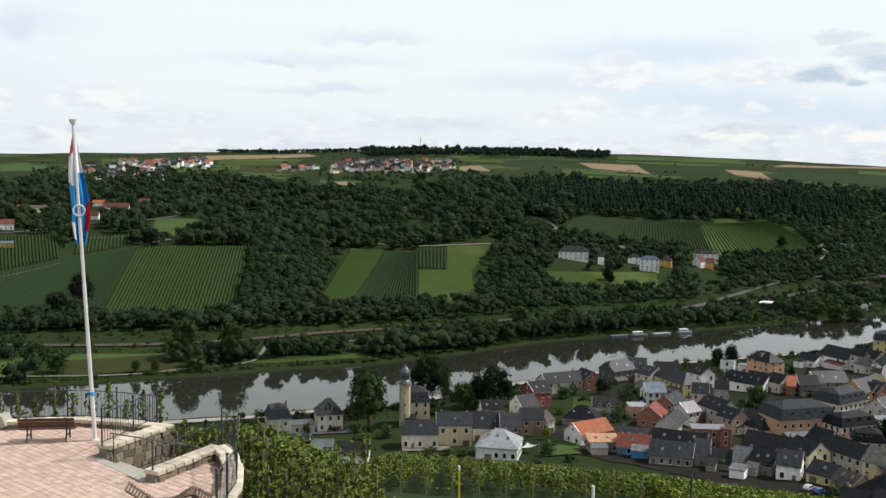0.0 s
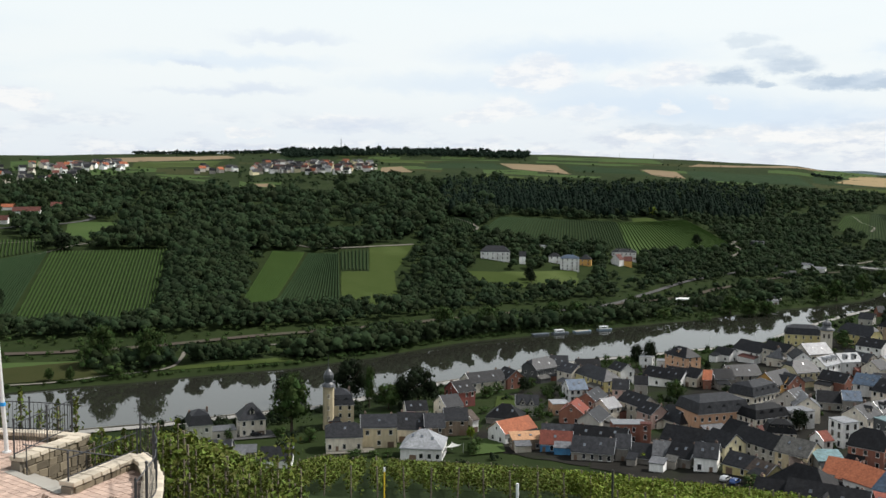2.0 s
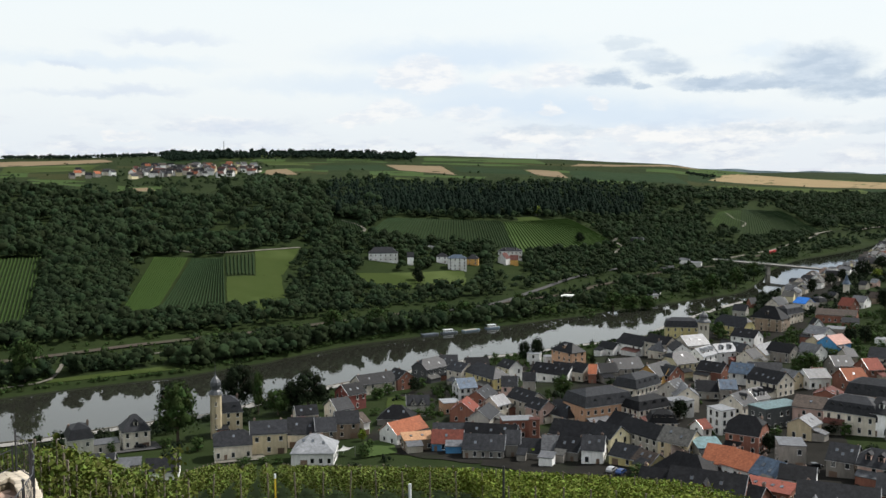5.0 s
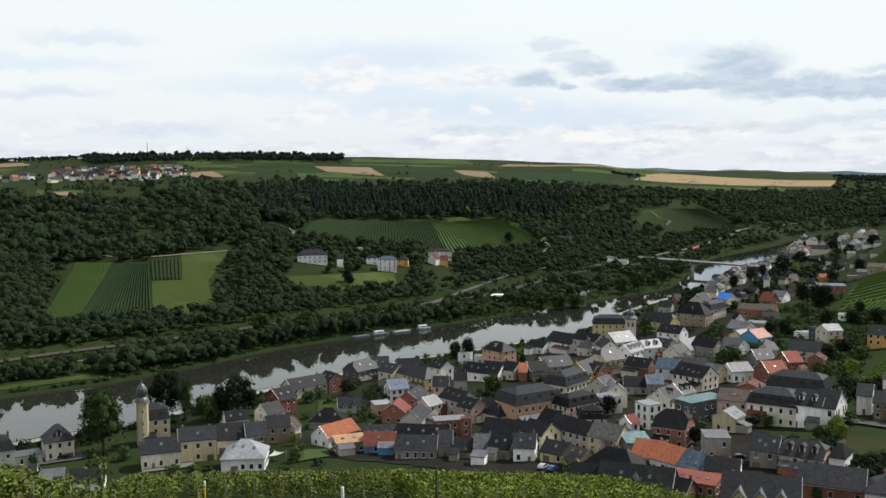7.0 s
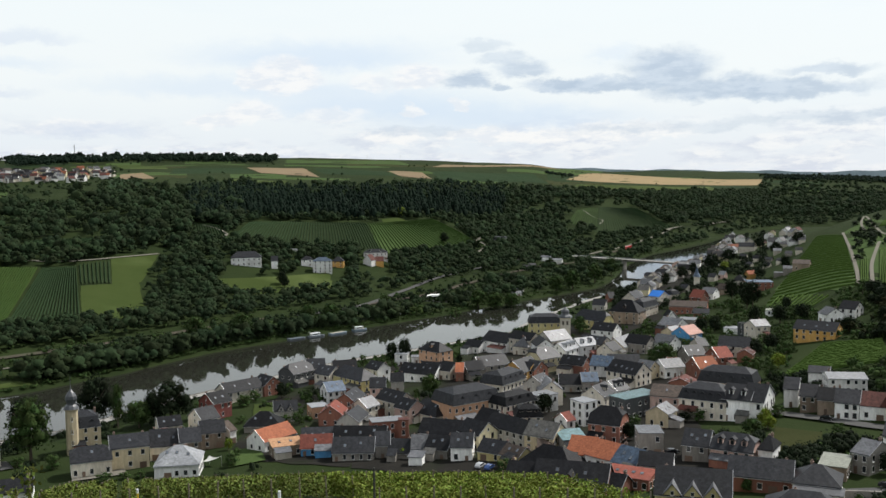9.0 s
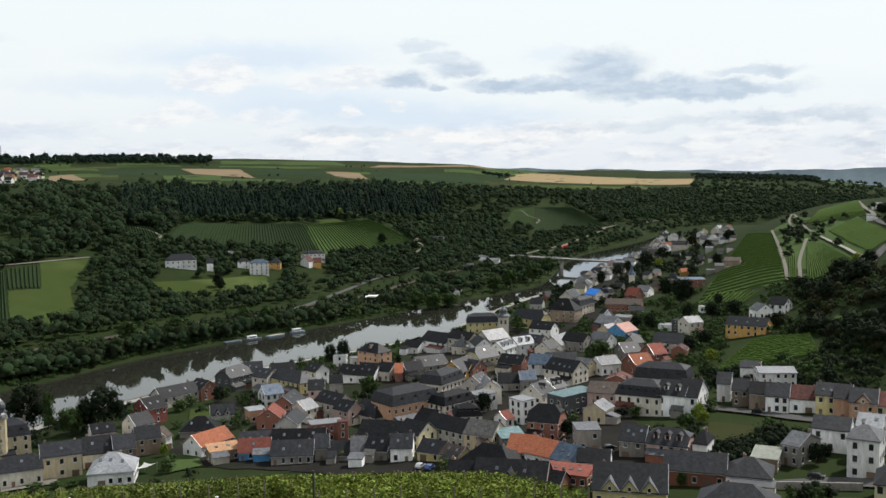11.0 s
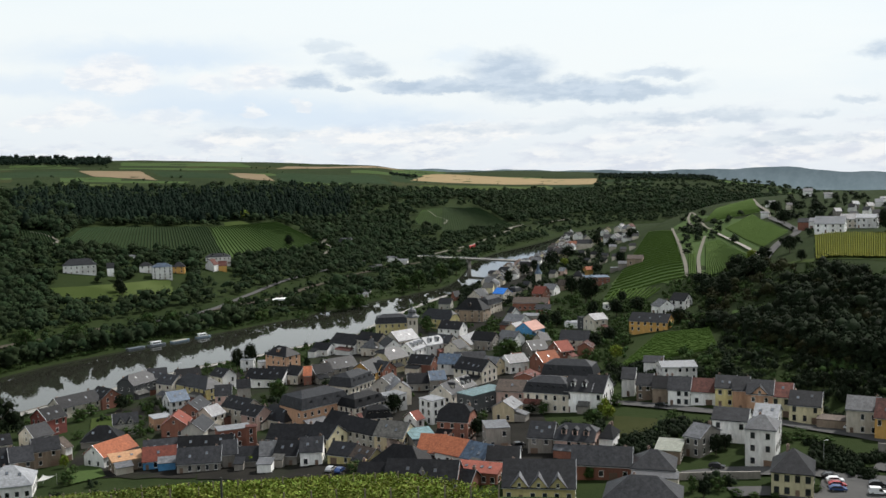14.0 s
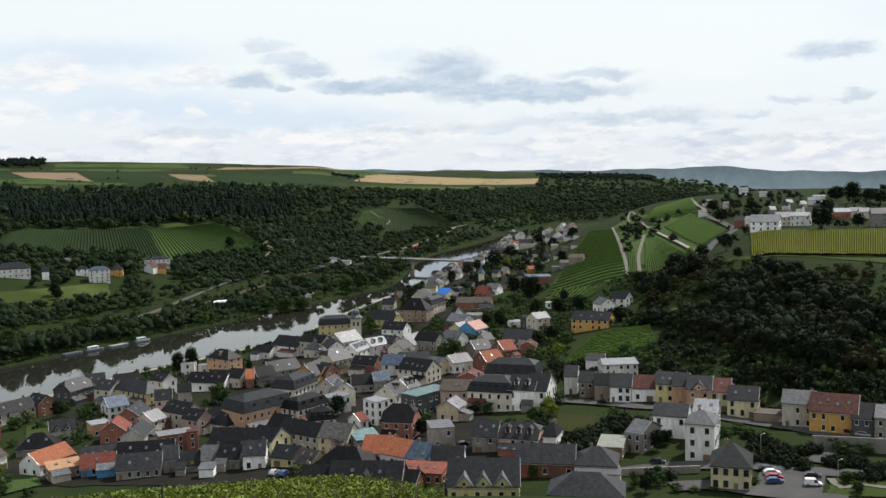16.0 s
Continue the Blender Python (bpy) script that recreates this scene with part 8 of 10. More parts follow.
def stone_wall(pts, top, bottom, thick, label, caps=0.34, face=None):
    """A low wall of rubble with pale cap stones, along a line of places."""
    ob = holder("stone_wall", Matrix(), label, "wall", kind="structure")
    rnd = random.Random(int(pts[0][0] * 31))
    bm = bmesh.new()
    line = [Vector(p) for p in pts]
    for a, b in zip(line, line[1:]):
        d = (b - a).normalized()
        n = Vector((-d.y, d.x)) * (thick / 2 - 0.05)
        q = [a - n - d * 0.02, b - n + d * 0.02, b + n + d * 0.02, a + n - d * 0.02]
        lo, hi = [bm.verts.new((*p, bottom)) for p in q], [bm.verts.new((*p, top - 0.12)) for p in q]
        bm.faces.new(hi)
        for i in range(4):
            bm.faces.new((lo[i], lo[(i + 1) % 4], hi[(i + 1) % 4], hi[i]))
    bmesh.ops.recalc_face_normals(bm, faces=bm.faces[:])
    part("core", bm, M["mortar"], ob)
    for a, b in zip(line, line[1:]):
        d = b - a
        ang = math.degrees(math.atan2(d.y, d.x))
        n = max(1, round(d.length / caps))
        for k in range(n):
            p = a + d * ((k + 0.5) / n)
            piece("cap_stone", (round(d.length / n, 2), thick, rnd.randrange(3)), lambda bm: stone_block(bm, d.length / n - 0.015, thick + 0.06, 0.12, k), "stone_cap", ob, pose(p.x, p.y, top - 0.12 + rnd.uniform(-0.008, 0.008), 0, 0, ang + rnd.uniform(-1, 1)))
        nrm = Vector((-d.y, d.x)).normalized()
        side = 1 if nrm.dot(-(a + b)) > 0 else -1
        level = face or TZ - 0.02
        while level < top - 0.2:
            # one uneven course of rubble, each stone of its own length
            hs = min(rnd.choice((0.14, 0.18, 0.22, 0.27)), top - 0.12 - level)
            run = rnd.uniform(0, 0.2)
            while run < d.length - 0.08:
                ls = rnd.choice((0.18, 0.26, 0.34, 0.46))
                p = a + d * min((run + ls / 2) / d.length, 0.97) + nrm * side * (thick / 2 - 0.06 + rnd.uniform(-0.015, 0.02))
                piece("stone", (ls, round(hs, 2), rnd.randrange(2)), lambda bm: stone_block(bm, ls - 0.015, 0.12, hs - 0.012, rnd.randrange(999)), "rubble", ob, pose(p.x, p.y, level + rnd.uniform(0, 0.015), rnd.uniform(-4, 4), rnd.uniform(-4, 4), ang + rnd.uniform(-5, 5)))
                run += ls
            level += hs
    return ob


def rod(bm, a, b, r, n=5):
    a, b = Vector(a), Vector(b)
    q = (b - a).to_track_quat("Z", "Y").to_matrix()
    ra = [bm.verts.new(a + q @ Vector((r * math.cos(6.2832 * i / n), r * math.sin(6.2832 * i / n), 0))) for i in range(n)]
    rb = [bm.verts.new(b + q @ Vector((r * math.cos(6.2832 * i / n), r * math.sin(6.2832 * i / n), 0))) for i in range(n)]
    bm.faces.new(ra[::-1]), bm.faces.new(rb)
    for i in range(n):
        bm.faces.new((ra[i], ra[(i + 1) % n], rb[(i + 1) % n], rb[i]))


def railing(pts, base, label, high=1.02, gap=0.13, every=12):
    """An iron railing: posts with knobs, upright bars, and two long rails."""
    ob = holder("railing", Matrix(), label, "railing")
    line = [Vector(p) for p in pts]
    for k, (a, b) in enumerate(zip(line, line[1:])):
        for z in (base + high - 0.02, base + 0.12):
            bm = bmesh.new()
            rod(bm, (*a, z), (*b, z), 0.016)
            part("rail", bm, M["iron"], ob)
    run = 0.0
    count = 0
    for a, b in zip(line, line[1:]):
        d = b - a
        n = int(d.length / gap)
        for i in range(n):
            p = a + d * (i / n)
            if count % every == 0:
                def post(bm):
                    rod(bm, (0, 0, 0), (0, 0, high + 0.10), 0.026, 6)
                piece("post", (high,), post, "iron", ob, pose(p.x, p.y, base))
                piece("knob", (1,), lambda bm: bmesh.ops.create_icosphere(bm, subdivisions=1, radius=0.045), "iron", ob, pose(p.x, p.y, base + high + 0.12))
            else:
                piece("bar", (high,), lambda bm: rod(bm, (0, 0, 0.11), (0, 0, high - 0.02), 0.009, 4), "iron", ob, pose(p.x, p.y, base))
            count += 1
    p = line[-1]
    piece("post", (high,), None, "iron", ob, pose(p.x, p.y, base)) if ("post", "iron", high) in SHARED else None
    return ob


terrace()
ARC = [(-29.5, 20.4), (-27.6, 22.2), (-25.6, 23.7), (-23.6, 24.7), (-22.0, 25.25), (-20.3, 25.62), (-18.5, 25.4), (-17.1, 25.05)]
ARC = drawn_in(ARC)
stone_wall(ARC, TZ + 0.24, TZ - 1.2, 0.34, "low pale stone kerb round the terrace rim")
stone_wall([(-16.88, 22.2), (-16.55, 24.85)], TZ + 0.36, TZ - 2.2, 0.40, "rubble stone wall beside the terrace steps", face=TZ - 1.3)
stone_wall([(-14.42, 20.85), (-14.05, 23.55)], TZ + 0.30, TZ - 1.4, 0.42, "low stone wall with pale cap stones")
stone_wall([(-14.05, 23.55), (-13.4, 22.95), (-12.6, 21.85), (-11.85, 20.45), (-11.3, 18.6), (-10.9, 16)], TZ + 0.30, TZ - 2.0, 0.45, "curved rubble wall at the terrace edge")
railing([(p[0] * 1.012, p[1] * 1.012) for p in ARC], TZ + 0.1, "dark iron railing along the terrace rim", 0.96)
railing([(-16.85, 22.1), (-17.05, 25.0)], TZ + 0.36, "dark iron railing on the wall by the steps", 0.95)
railing([(-14.4, 20.9), (-14.02, 23.5)], TZ + 0.30, "thin iron railing on the low wall", 0.62, 0.3, 9)
railing([(-13.95, 23.55), (-13.25, 22.95), (-12.45, 21.8), (-11.7, 20.4), (-11.1, 18.5)], TZ + 0.30, "dark iron railing on the curved wall", 1.0)
hr = holder("handrail", Matrix(), "thin iron handrail beside the steps", "handrail")
_bm = bmesh.new()
rod(_bm, (-16.6, 22.15, TZ + 0.75), (-14.9, 24.3, TZ - 0.1), 0.02, 6)
part("rail", _bm, M["iron"], hr)
for _p in ((-16.55, 22.2, TZ - 0.1, 0.83), (-15.1, 24.05, TZ - 1.25, 1.25)):
    _bm = bmesh.new()
    rod(_bm, (_p[0], _p[1], _p[2]), (_p[0], _p[1], _p[2] + _p[3]), 0.018, 6)
    part("post", _bm, M["iron"], hr)


def flagpole():
    ob = holder("flagpole", pose(-18.25, 23.62, TZ, 0, -2.9, 40), "tall white metal flagpole on the terrace", "flagpole")
    bm = bmesh.new()
    prev = 0.0
    for k in range(6):
        a, b = 9.35 * k / 6, 9.35 * (k + 1) / 6
        rod(bm, (0, 0, a), (0, 0, b), 0.060 - 0.024 * (k / 6), 10)
    part("pole", bm, M["steel_pole"], ob)
    bm = bmesh.new()
    bmesh.ops.create_cone(bm, cap_ends=True, segments=12, radius1=0.06, radius2=0.11, depth=0.14, matrix=Matrix.Translation((0, 0, 9.4)))
    part("cap", bm, M["steel_pole"], ob)
    bm = bmesh.new()
    bmesh.ops.create_cone(bm, cap_ends=True, segments=12, radius1=0.13, radius2=0.12, depth=0.04, matrix=Matrix.Translation((0, 0, 0.02)))
    part("foot_plate", bm, M["steel_pole"], ob)
    bm = bmesh.new()
    bmesh.ops.create_cone(bm, cap_ends=True, segments=10, radius1=0.08, radius2=0.08, depth=0.10, matrix=Matrix.Translation((0, 0, 1.42)))
    part("cleat_box", bm, M["flag_blue"], ob, "small blue halyard box")
    bm = bmesh.new()
    n = 14
    for i in range(n):
        a, b = 6.2832 * i / n, 6.2832 * (i + 1) / n
        rod(bm, (0.16 * math.cos(a), -0.05, 6.85 + 0.16 * math.sin(a)), (0.16 * math.cos(b), -0.05, 6.85 + 0.16 * math.sin(b)), 0.022, 5)
    part("ring", bm, M["steel_pole"], ob, "white counterweight ring")


def flag():
    """A limp tricolour, gathered in folds along the pole."""
    ob = holder("flag", pose(-18.25, 23.62, TZ, 0, -2.9, 36), "limp red, white and light blue flag hanging down", "flag")
    rows, cols = 46, 22
    bands = {"red_band": [], "white_band": [], "blue_band": []}
    top, low = 9.15, 5.85

    def point(i, j):
        v, s = i / rows, j / cols
        z = top - (top - low) * v
        wide = 0.05 + 0.40 * math.sin(min(v * 1.5, 1.0) * 1.5708) * (1 - 0.55 * max(0, v - 0.8) / 0.2)
        left = -wide * (0.58 + 0.12 * math.sin(v * 7))
        x = left + s * wide * 1.15
        y = 0.17 + 0.09 * math.sin(s * 15 + v * 3.0) * min(1, v * 3) + 0.03 * math.sin(v * 19 + s * 4)
        return x, y, z

    for i in range(rows):
        for j in range(cols):
            v, s = (i + 0.5) / rows, (j + 0.5) / cols
            if s < 0.52:
                k = "red_band" if v < 0.22 - 0.1 * s else "white_band" if v < 0.45 + 0.12 * s else "blue_band"
                if s < 0.16 and 0.8 < v < 0.95:
                    k = "white_band"
            else:
                k = "white_band" if v < 0.38 else "blue_band" if v < 0.66 + 0.25 * (0.8 - s) else "red_band" if s > 0.72 and v < 0.90 else "blue_band"
            bands[k].append((i, j))
    patches = []
    for name, cells in bands.items():
        left = set(cells)
        while left:
            todo, patch_ = [left.pop()], []
            while todo:
                i, j = todo.pop()
                patch_.append((i, j))
                for c in ((i + 1, j), (i - 1, j), (i, j + 1), (i, j - 1)):
                    if c in left:
                        left.remove(c)
                        todo.append(c)
            patches.append((name, patch_))
    for name, cells in patches:
        bm = bmesh.new()
        cache = {}

        def vert(i, j):
            if (i, j) not in cache:
                cache[(i, j)] = bm.verts.new(point(i, j))
            return cache[(i, j)]

        for i, j in cells:
            bm.faces.new((vert(i, j), vert(i, j + 1), vert(i + 1, j + 1), vert(i + 1, j)))
        r = bmesh.ops.extrude_face_region(bm, geom=bm.faces[:])
        bmesh.ops.translate(bm, verts=[g for g in r["geom"] if isinstance(g, bmesh.types.BMVert)], vec=(0, 0.012, 0))
        bmesh.ops.recalc_face_normals(bm, faces=bm.faces[:])
        part(name, bm, M["flag_" + name.split("_")[0]], ob)


def bench():
    ob = holder("bench", pose(-19.5, 23.1, TZ, 0, 0, 205) @ Matrix.Scale(0.84, 4), "dark red-brown slatted bench with iron legs", "bench")
    for k in range(3):
        bm = bmesh.new()
        add_box(bm, -0.95, 0.95, -0.32 + 0.155 * k, -0.19 + 0.155 * k, 0.43, 0.47, 0.008)
        part("seat_slat", bm, M["bench_wood"], ob)
    for k in range(3):
        bm = bmesh.new()
        add_box(bm, -0.95, 0.95, -0.02, 0.02, 0, 0.105, 0.008)
        s = part("back_slat", bm, M["bench_wood"], ob)
        s.matrix_local = pose(0, 0.17 + 0.04 * k, 0.52 + 0.125 * k, -14)
    for x in (-0.66, 0.66):
        bm = bmesh.new()
        for a, b in (((x, -0.28, 0.43), (x, -0.33, 0)), ((x, 0.10, 0.43), (x, 0.24, 0)), ((x, -0.3, 0.42), (x, 0.17, 0.42)), ((x, 0.16, 0.42), (x, 0.28, 0.90)), ((x, -0.30, 0.2), (x, 0.17, 0.22))):
            rod(bm, a, b, 0.03, 6)
        part("leg", bm, M["iron"], ob, "black cast-iron leg frame")


def lounger():
    ob = holder("wooden_lounger", pose(-12.75, 19.25, TZ, 0, 0, 26), "wave-shaped wooden slatted lounger on the terrace", "lounger")

    def height(u):
        # raised head, a dip for the seat, and a hump under the knees
        return 0.20 + 0.26 * math.exp(-((u - 0.78) / 0.17) ** 2) + 0.42 * max(0.0, 0.30 - u) / 0.30

    for k in range(30):
        u = k / 29
        bm = bmesh.new()
        add_box(bm, -0.026, 0.026, -0.30, 0.30, -0.012, 0.012, 0.004)
        s = part("slat", bm, M["lounge_wood"], ob)
        s.matrix_local = pose(-1.0 + 1.9 * u, 0, height(u), 0, -math.degrees(math.atan((height(u + 0.01) - height(u - 0.01)) / 0.038)))
    for y in (-0.24, 0.24):
        bm = bmesh.new()
        for k in range(14):
            u, w = k / 14, (k + 1) / 14
            rod(bm, (-1.0 + 1.9 * u, y, height(u) - 0.035), (-1.0 + 1.9 * w, y, height(w) - 0.035), 0.022, 5)
        part("rail", bm, M["lounge_wood"], ob)
        for u in (0.22, 0.55, 0.80):
            bm = bmesh.new()
            add_box(bm, -1.0 + 1.9 * u - 0.03, -1.0 + 1.9 * u + 0.03, y - 0.02, y + 0.02, 0, height(u) - 0.03)
            part("leg", bm, M["lounge_wood"], ob)


def stone_seat():
    ob = holder("stone_block", pose(-22.0, 23.75, TZ, 0, 0, 20), "pale chamfered concrete block on the terrace", "block")
    bm = bmesh.new()
    add_prism(bm, [(-1.2, 0), (0.15, 0), (0.42, 0.12), (0.30, 0.42), (-1.2, 0.42)], -0.3, 0.3)
    part("block", bm, M["slab"], ob)


flagpole(), flag(), bench(), lounger(), stone_seat()


# ---- the vineyard below the viewpoint ----
def vine_row(x0, y0, head, length, seed, mat, dense=95, high=1.6):
    """One row of vines: leafy hedge, stakes, and trunks, running down the slope."""
    rng, rnd = np.random.default_rng(seed), random.Random(seed)
    dx, dy = math.sin(radians(head)), math.cos(radians(head))
    ob = holder("vine_row", pose(x0, y0, ground(x0, y0)), "row of leafy green grape vines on stakes", "vine row", "vine rows on the slope")
    n = int(length * dense)
    s = rng.uniform(0, length, n)
    lump = 0.75 + 0.25 * np.sin(s * 5.1 + seed) * np.sin(s * 1.7 + seed * 2)
    h = rng.beta(2.2, 1.6, n) * high * (0.9 + 0.2 * lump) + 0.12
    o = rng.normal(size=n) * 0.27 * lump * (1.15 - 0.3 * h / high)
    g = np.array([ground(x0 + dx * k, y0 + dy * k) for k in np.linspace(0, length, 12)])
    z = np.interp(s, np.linspace(0, length, 12), g) + h - ob.matrix_world.translation.z
    c = np.stack([dx * s - dy * o, dy * s + dx * o, z], 1)
    a, b = rng.normal(size=(n, 3)), rng.normal(size=(n, 3))
    a[:, 2] *= 0.5
    a /= np.linalg.norm(a, axis=1)[:, None]
    b /= np.linalg.norm(b, axis=1)[:, None]
    size = rng.uniform(0.06, 0.125, (n, 1))
    v = np.stack([c - a * size, c + b * size * 0.8, c + a * size, c - b * size * 0.9], 1).reshape(-1, 3)
    q = np.arange(n * 4).reshape(-1, 4)
    f = np.concatenate([q[:, [0, 1, 2]], q[:, [0, 2, 3]]])
    leaf = bulk_mesh("foliage", [(v, f)], mat)
    leaf.parent = ob
    for k in range(int(length / 9) + 1):
        t = min(k * 9.0, length)
        px, py = dx * t, dy * t
        piece("stake", (1,), lambda bm: rod(bm, (0, 0, -0.3), (0, 0, 1.95), 0.045, 5), "stake", ob, pose(px, py, ground(x0 + px, y0 + py) - ob.matrix_world.translation.z, rnd.uniform(-3, 3), rnd.uniform(-3, 3)))


def front_vines():
    # the start line of the rows follows the slope; rows run away downhill
    k = 0
    for a in np.arange(-33.0, 15.0, 1.62):
        r0 = 33 if a < -27.5 else 42 if a < -23 else 56 if a < -3 else 50
        x, y = r0 * math.sin(radians(a)), r0 * math.cos(radians(a))
        r1 = 104 - 0.15 * a
        vine_row(x, y, -17 if a > -24 else -24, (r1 - r0) * 1.0, 100 + k, M["vine_leaf_light"] if a > -4 else M["vine_leaf"], 170 if r0 < 50 else 135)
        k += 1
    for a in np.arange(-30.0, -21.0, 2.1):
        x, y = 31 * math.sin(radians(a)), 31 * math.cos(radians(a))
        vine_row(x, y, -8, 11, 300 + k, M["vine_leaf"], 180)
        k += 1


plot("vineyard_ground", "vine_soil", ((-26, 30), (8, 40), (22, 106), (-52, 96)), "grassy soil between the vine rows", "ground", 0.04, 20, False)
front_vines()


def vine_plant(x, y, z0, z1, seed, mat, wide=0.22):
    """One vine tied up a stake: a leafy column."""
    rng = np.random.default_rng(seed)
    g = ground(x, y)
    ob = holder("grape_vine", pose(x, y, g), "young leafy grape vine tied to a stake", "vine")
    n = int((z1 - z0) * 85)
    h = rng.uniform(z0 - g, z1 - g, n)
    a = rng.uniform(0, 6.28, n)
    q = np.abs(rng.normal(size=n)) * wide * (0.6 + 0.4 * np.sin(h * 5 + seed))
    c = np.stack([q * np.cos(a), q * np.sin(a), h], 1)
    u, v = rng.normal(size=(n, 3)), rng.normal(size=(n, 3))
    u /= np.linalg.norm(u, axis=1)[:, None]
    v /= np.linalg.norm(v, axis=1)[:, None]
    s = rng.uniform(0.05, 0.10, (n, 1))
    p = np.stack([c - u * s, c + v * s * 0.8, c + u * s, c - v * s * 0.9], 1).reshape(-1, 3)
    k = np.arange(n * 4).reshape(-1, 4)
    leaf = bulk_mesh("foliage", [(p, np.concatenate([k[:, [0, 1, 2]], k[:, [0, 2, 3]]]))], mat)
    leaf.parent = ob
    bm = bmesh.new()
    rod(bm, (0, 0, -0.2), (0.02, 0, z1 - g - 0.15), 0.028, 5)
    part("stake", bm, M["stake"], ob)


for k in range(13):
    _a = -45.5 + k * 0.95
    _r = 33.4 - 0.14 * abs(k - 6) ** 1.5
    vine_plant(_r * math.sin(radians(_a)), _r * math.cos(radians(_a)), 96.2, 97.9 + 0.35 * math.sin(k * 2.3), 500 + k, M["vine_leaf"], 0.17)
for k in range(12):
    _a = -33.2 + k * 0.42
    _r = 29.6 + 0.9 * math.sin(k * 1.9)
    vine_plant(_r * math.sin(radians(_a)), _r * math.cos(radians(_a)), 94.2, 97.3 + 0.35 * math.sin(k * 3.1), 540 + k, M["vine_leaf"], 0.26)
for k in range(22):
    _a = -28.6 + k * 0.34
    _r = 27.6 + 1.9 * math.sin(k * 2.4)
    vine_plant(_r * math.sin(radians(_a)), _r * math.cos(radians(_a)), 94.0, 96.6 + 0.4 * math.sin(k * 2.7), 570 + k, M["vine_leaf"], 0.30)


def stake_mark(az, r, high, radius, mat, name, label, cap=None):
    x, y = r * math.sin(radians(az)), r * math.cos(radians(az))
    ob = holder(name, pose(x, y, ground(x, y)), label, "post")
    bm = bmesh.new()
    rod(bm, (0, 0, -0.2), (0, 0, high), radius, 6)
    part("shaft", bm, M[mat], ob)
    if cap:
        bm = bmesh.new()
        rod(bm, (0, 0, high), (0, 0, high + 0.25), radius * 1.3, 6)
        part("cap", bm, M[cap], ob)


stake_mark(-16.4, 55, 1.75, 0.05, "yellow_paint", "marker_post", "yellow marker post with a pale cap", "white_plastic")
stake_mark(-8.3, 55, 1.3, 0.09, "white_plastic", "plant_tube", "white plastic plant tube on a stake", None)
stake_mark(-2.6, 50, 3.0, 0.06, "rust", "vineyard_pole", "dark bare metal pole among the vines", None)

# ---- woods: headings, rings, number, heights ----
STANDS = iter(range(3, 99))


def stand(n, lab, mt, cnt, a0, a1, u0, u1, lo, hi, con):
    wood(n, lab, M[mt], cnt, a0, a1, u0, u1, lo, hi, con, seed=next(STANDS), dens=0.012 if n in ("bank_scrub", "hillside_wood") else 0.006 if n == "hedges" else None, fine=n in ("hillside_wood", "garden_trees", "village_greenery", "riverside_trees", "plateau_trees"))


stand("forest", "dense dark green deciduous forest on the valley slope", "forest", 1750, -46, -10, 15.95, 17.05, 10, 17, False)
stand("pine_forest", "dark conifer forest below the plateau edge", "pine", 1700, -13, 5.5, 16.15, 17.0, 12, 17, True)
stand("forest", "mixed forest along the plateau edge", "forest", 900, -12, 20, 16.7, 17.1, 10, 16, False)
stand("forest", "wooded slope above the river bend", "forest", 1200, 3, 34, 15.2, 17.05, 10, 16, False)
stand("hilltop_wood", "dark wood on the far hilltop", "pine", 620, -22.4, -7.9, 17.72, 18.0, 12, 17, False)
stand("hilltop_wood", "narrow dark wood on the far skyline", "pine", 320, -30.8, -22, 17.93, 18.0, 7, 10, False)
stand("bank_trees", "belt of trees between the railway and the slope", "forest", 950, -46, 15, 14.2, 15.1, 6, 12, False)
stand("bank_scrub", "scrub and bushes along the river bank", "forest", 750, -46, 17, 13.15, 14.0, 2.5, 7, False)
stand("bank_trees", "tall trees along the water's edge", "forest", 300, -46, 17, 13.05, 13.35, 8, 14, False)
stand("forest", "trees between the meadows and the far houses", "forest", 800, -14, 9, 14.9, 16.2, 7, 13, False)
stand("forest", "dark trees between the vineyard fields", "forest", 500, -30, -24.5, 14.9, 16.0, 8, 13, False)
stand("bank_trees", "wooded river bank at the bend", "forest", 650, 4, 26, 13.1, 15.3, 7, 13, False)
stand("garden_trees", "trees and hedges in the hillside gardens", "leaf_green", 380, 12, 27, 6.1, 8.2, 2, 6, False)
# this wood's cloud shadow comes only from its darkened leaf colour
stand("hillside_wood", "overgrown hillside wood above the street, cloud shade in its leaf colour", "leaf_dark", 560, 24.5, 44, 6.75, 7.93, 4, 11, False)
stand("hillside_wood", "brownish and olive trees in the hillside wood", "leaf_olive", 330, 24, 44, 6.7, 7.93, 3, 8, False)
stand("hillside_scrub", "green scrub among the hillside wood", "leaf_green", 650, 22, 44, 6.4, 7.95, 1.5, 5, False)
stand("village_hedges", "garden hedges and bushes behind the village", "leaf_green", 300, 14, 30, 6.2, 7.6, 1.5, 4.5, False)
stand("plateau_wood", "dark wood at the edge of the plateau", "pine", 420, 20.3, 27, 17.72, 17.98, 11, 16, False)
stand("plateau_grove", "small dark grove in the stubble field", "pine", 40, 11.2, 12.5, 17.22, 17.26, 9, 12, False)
stand("village_greenery", "garden bushes and hedges between the houses", "leaf_green", 620, -9, 14, 5.7, 9.7, 1.5, 4.0, False)
stand("village_greenery", "dark garden trees between the houses", "leaf_dark", 160, -30, 15, 5.6, 9.8, 3.0, 6.5, False)
stand("village_trees", "garden trees round the distant village", "forest", 150, -25, -15.5, 17.12, 17.45, 5, 9, False)
stand("village_trees", "garden trees round the distant hamlet", "forest", 150, -41, -30, 17.05, 17.35, 5, 9, False)
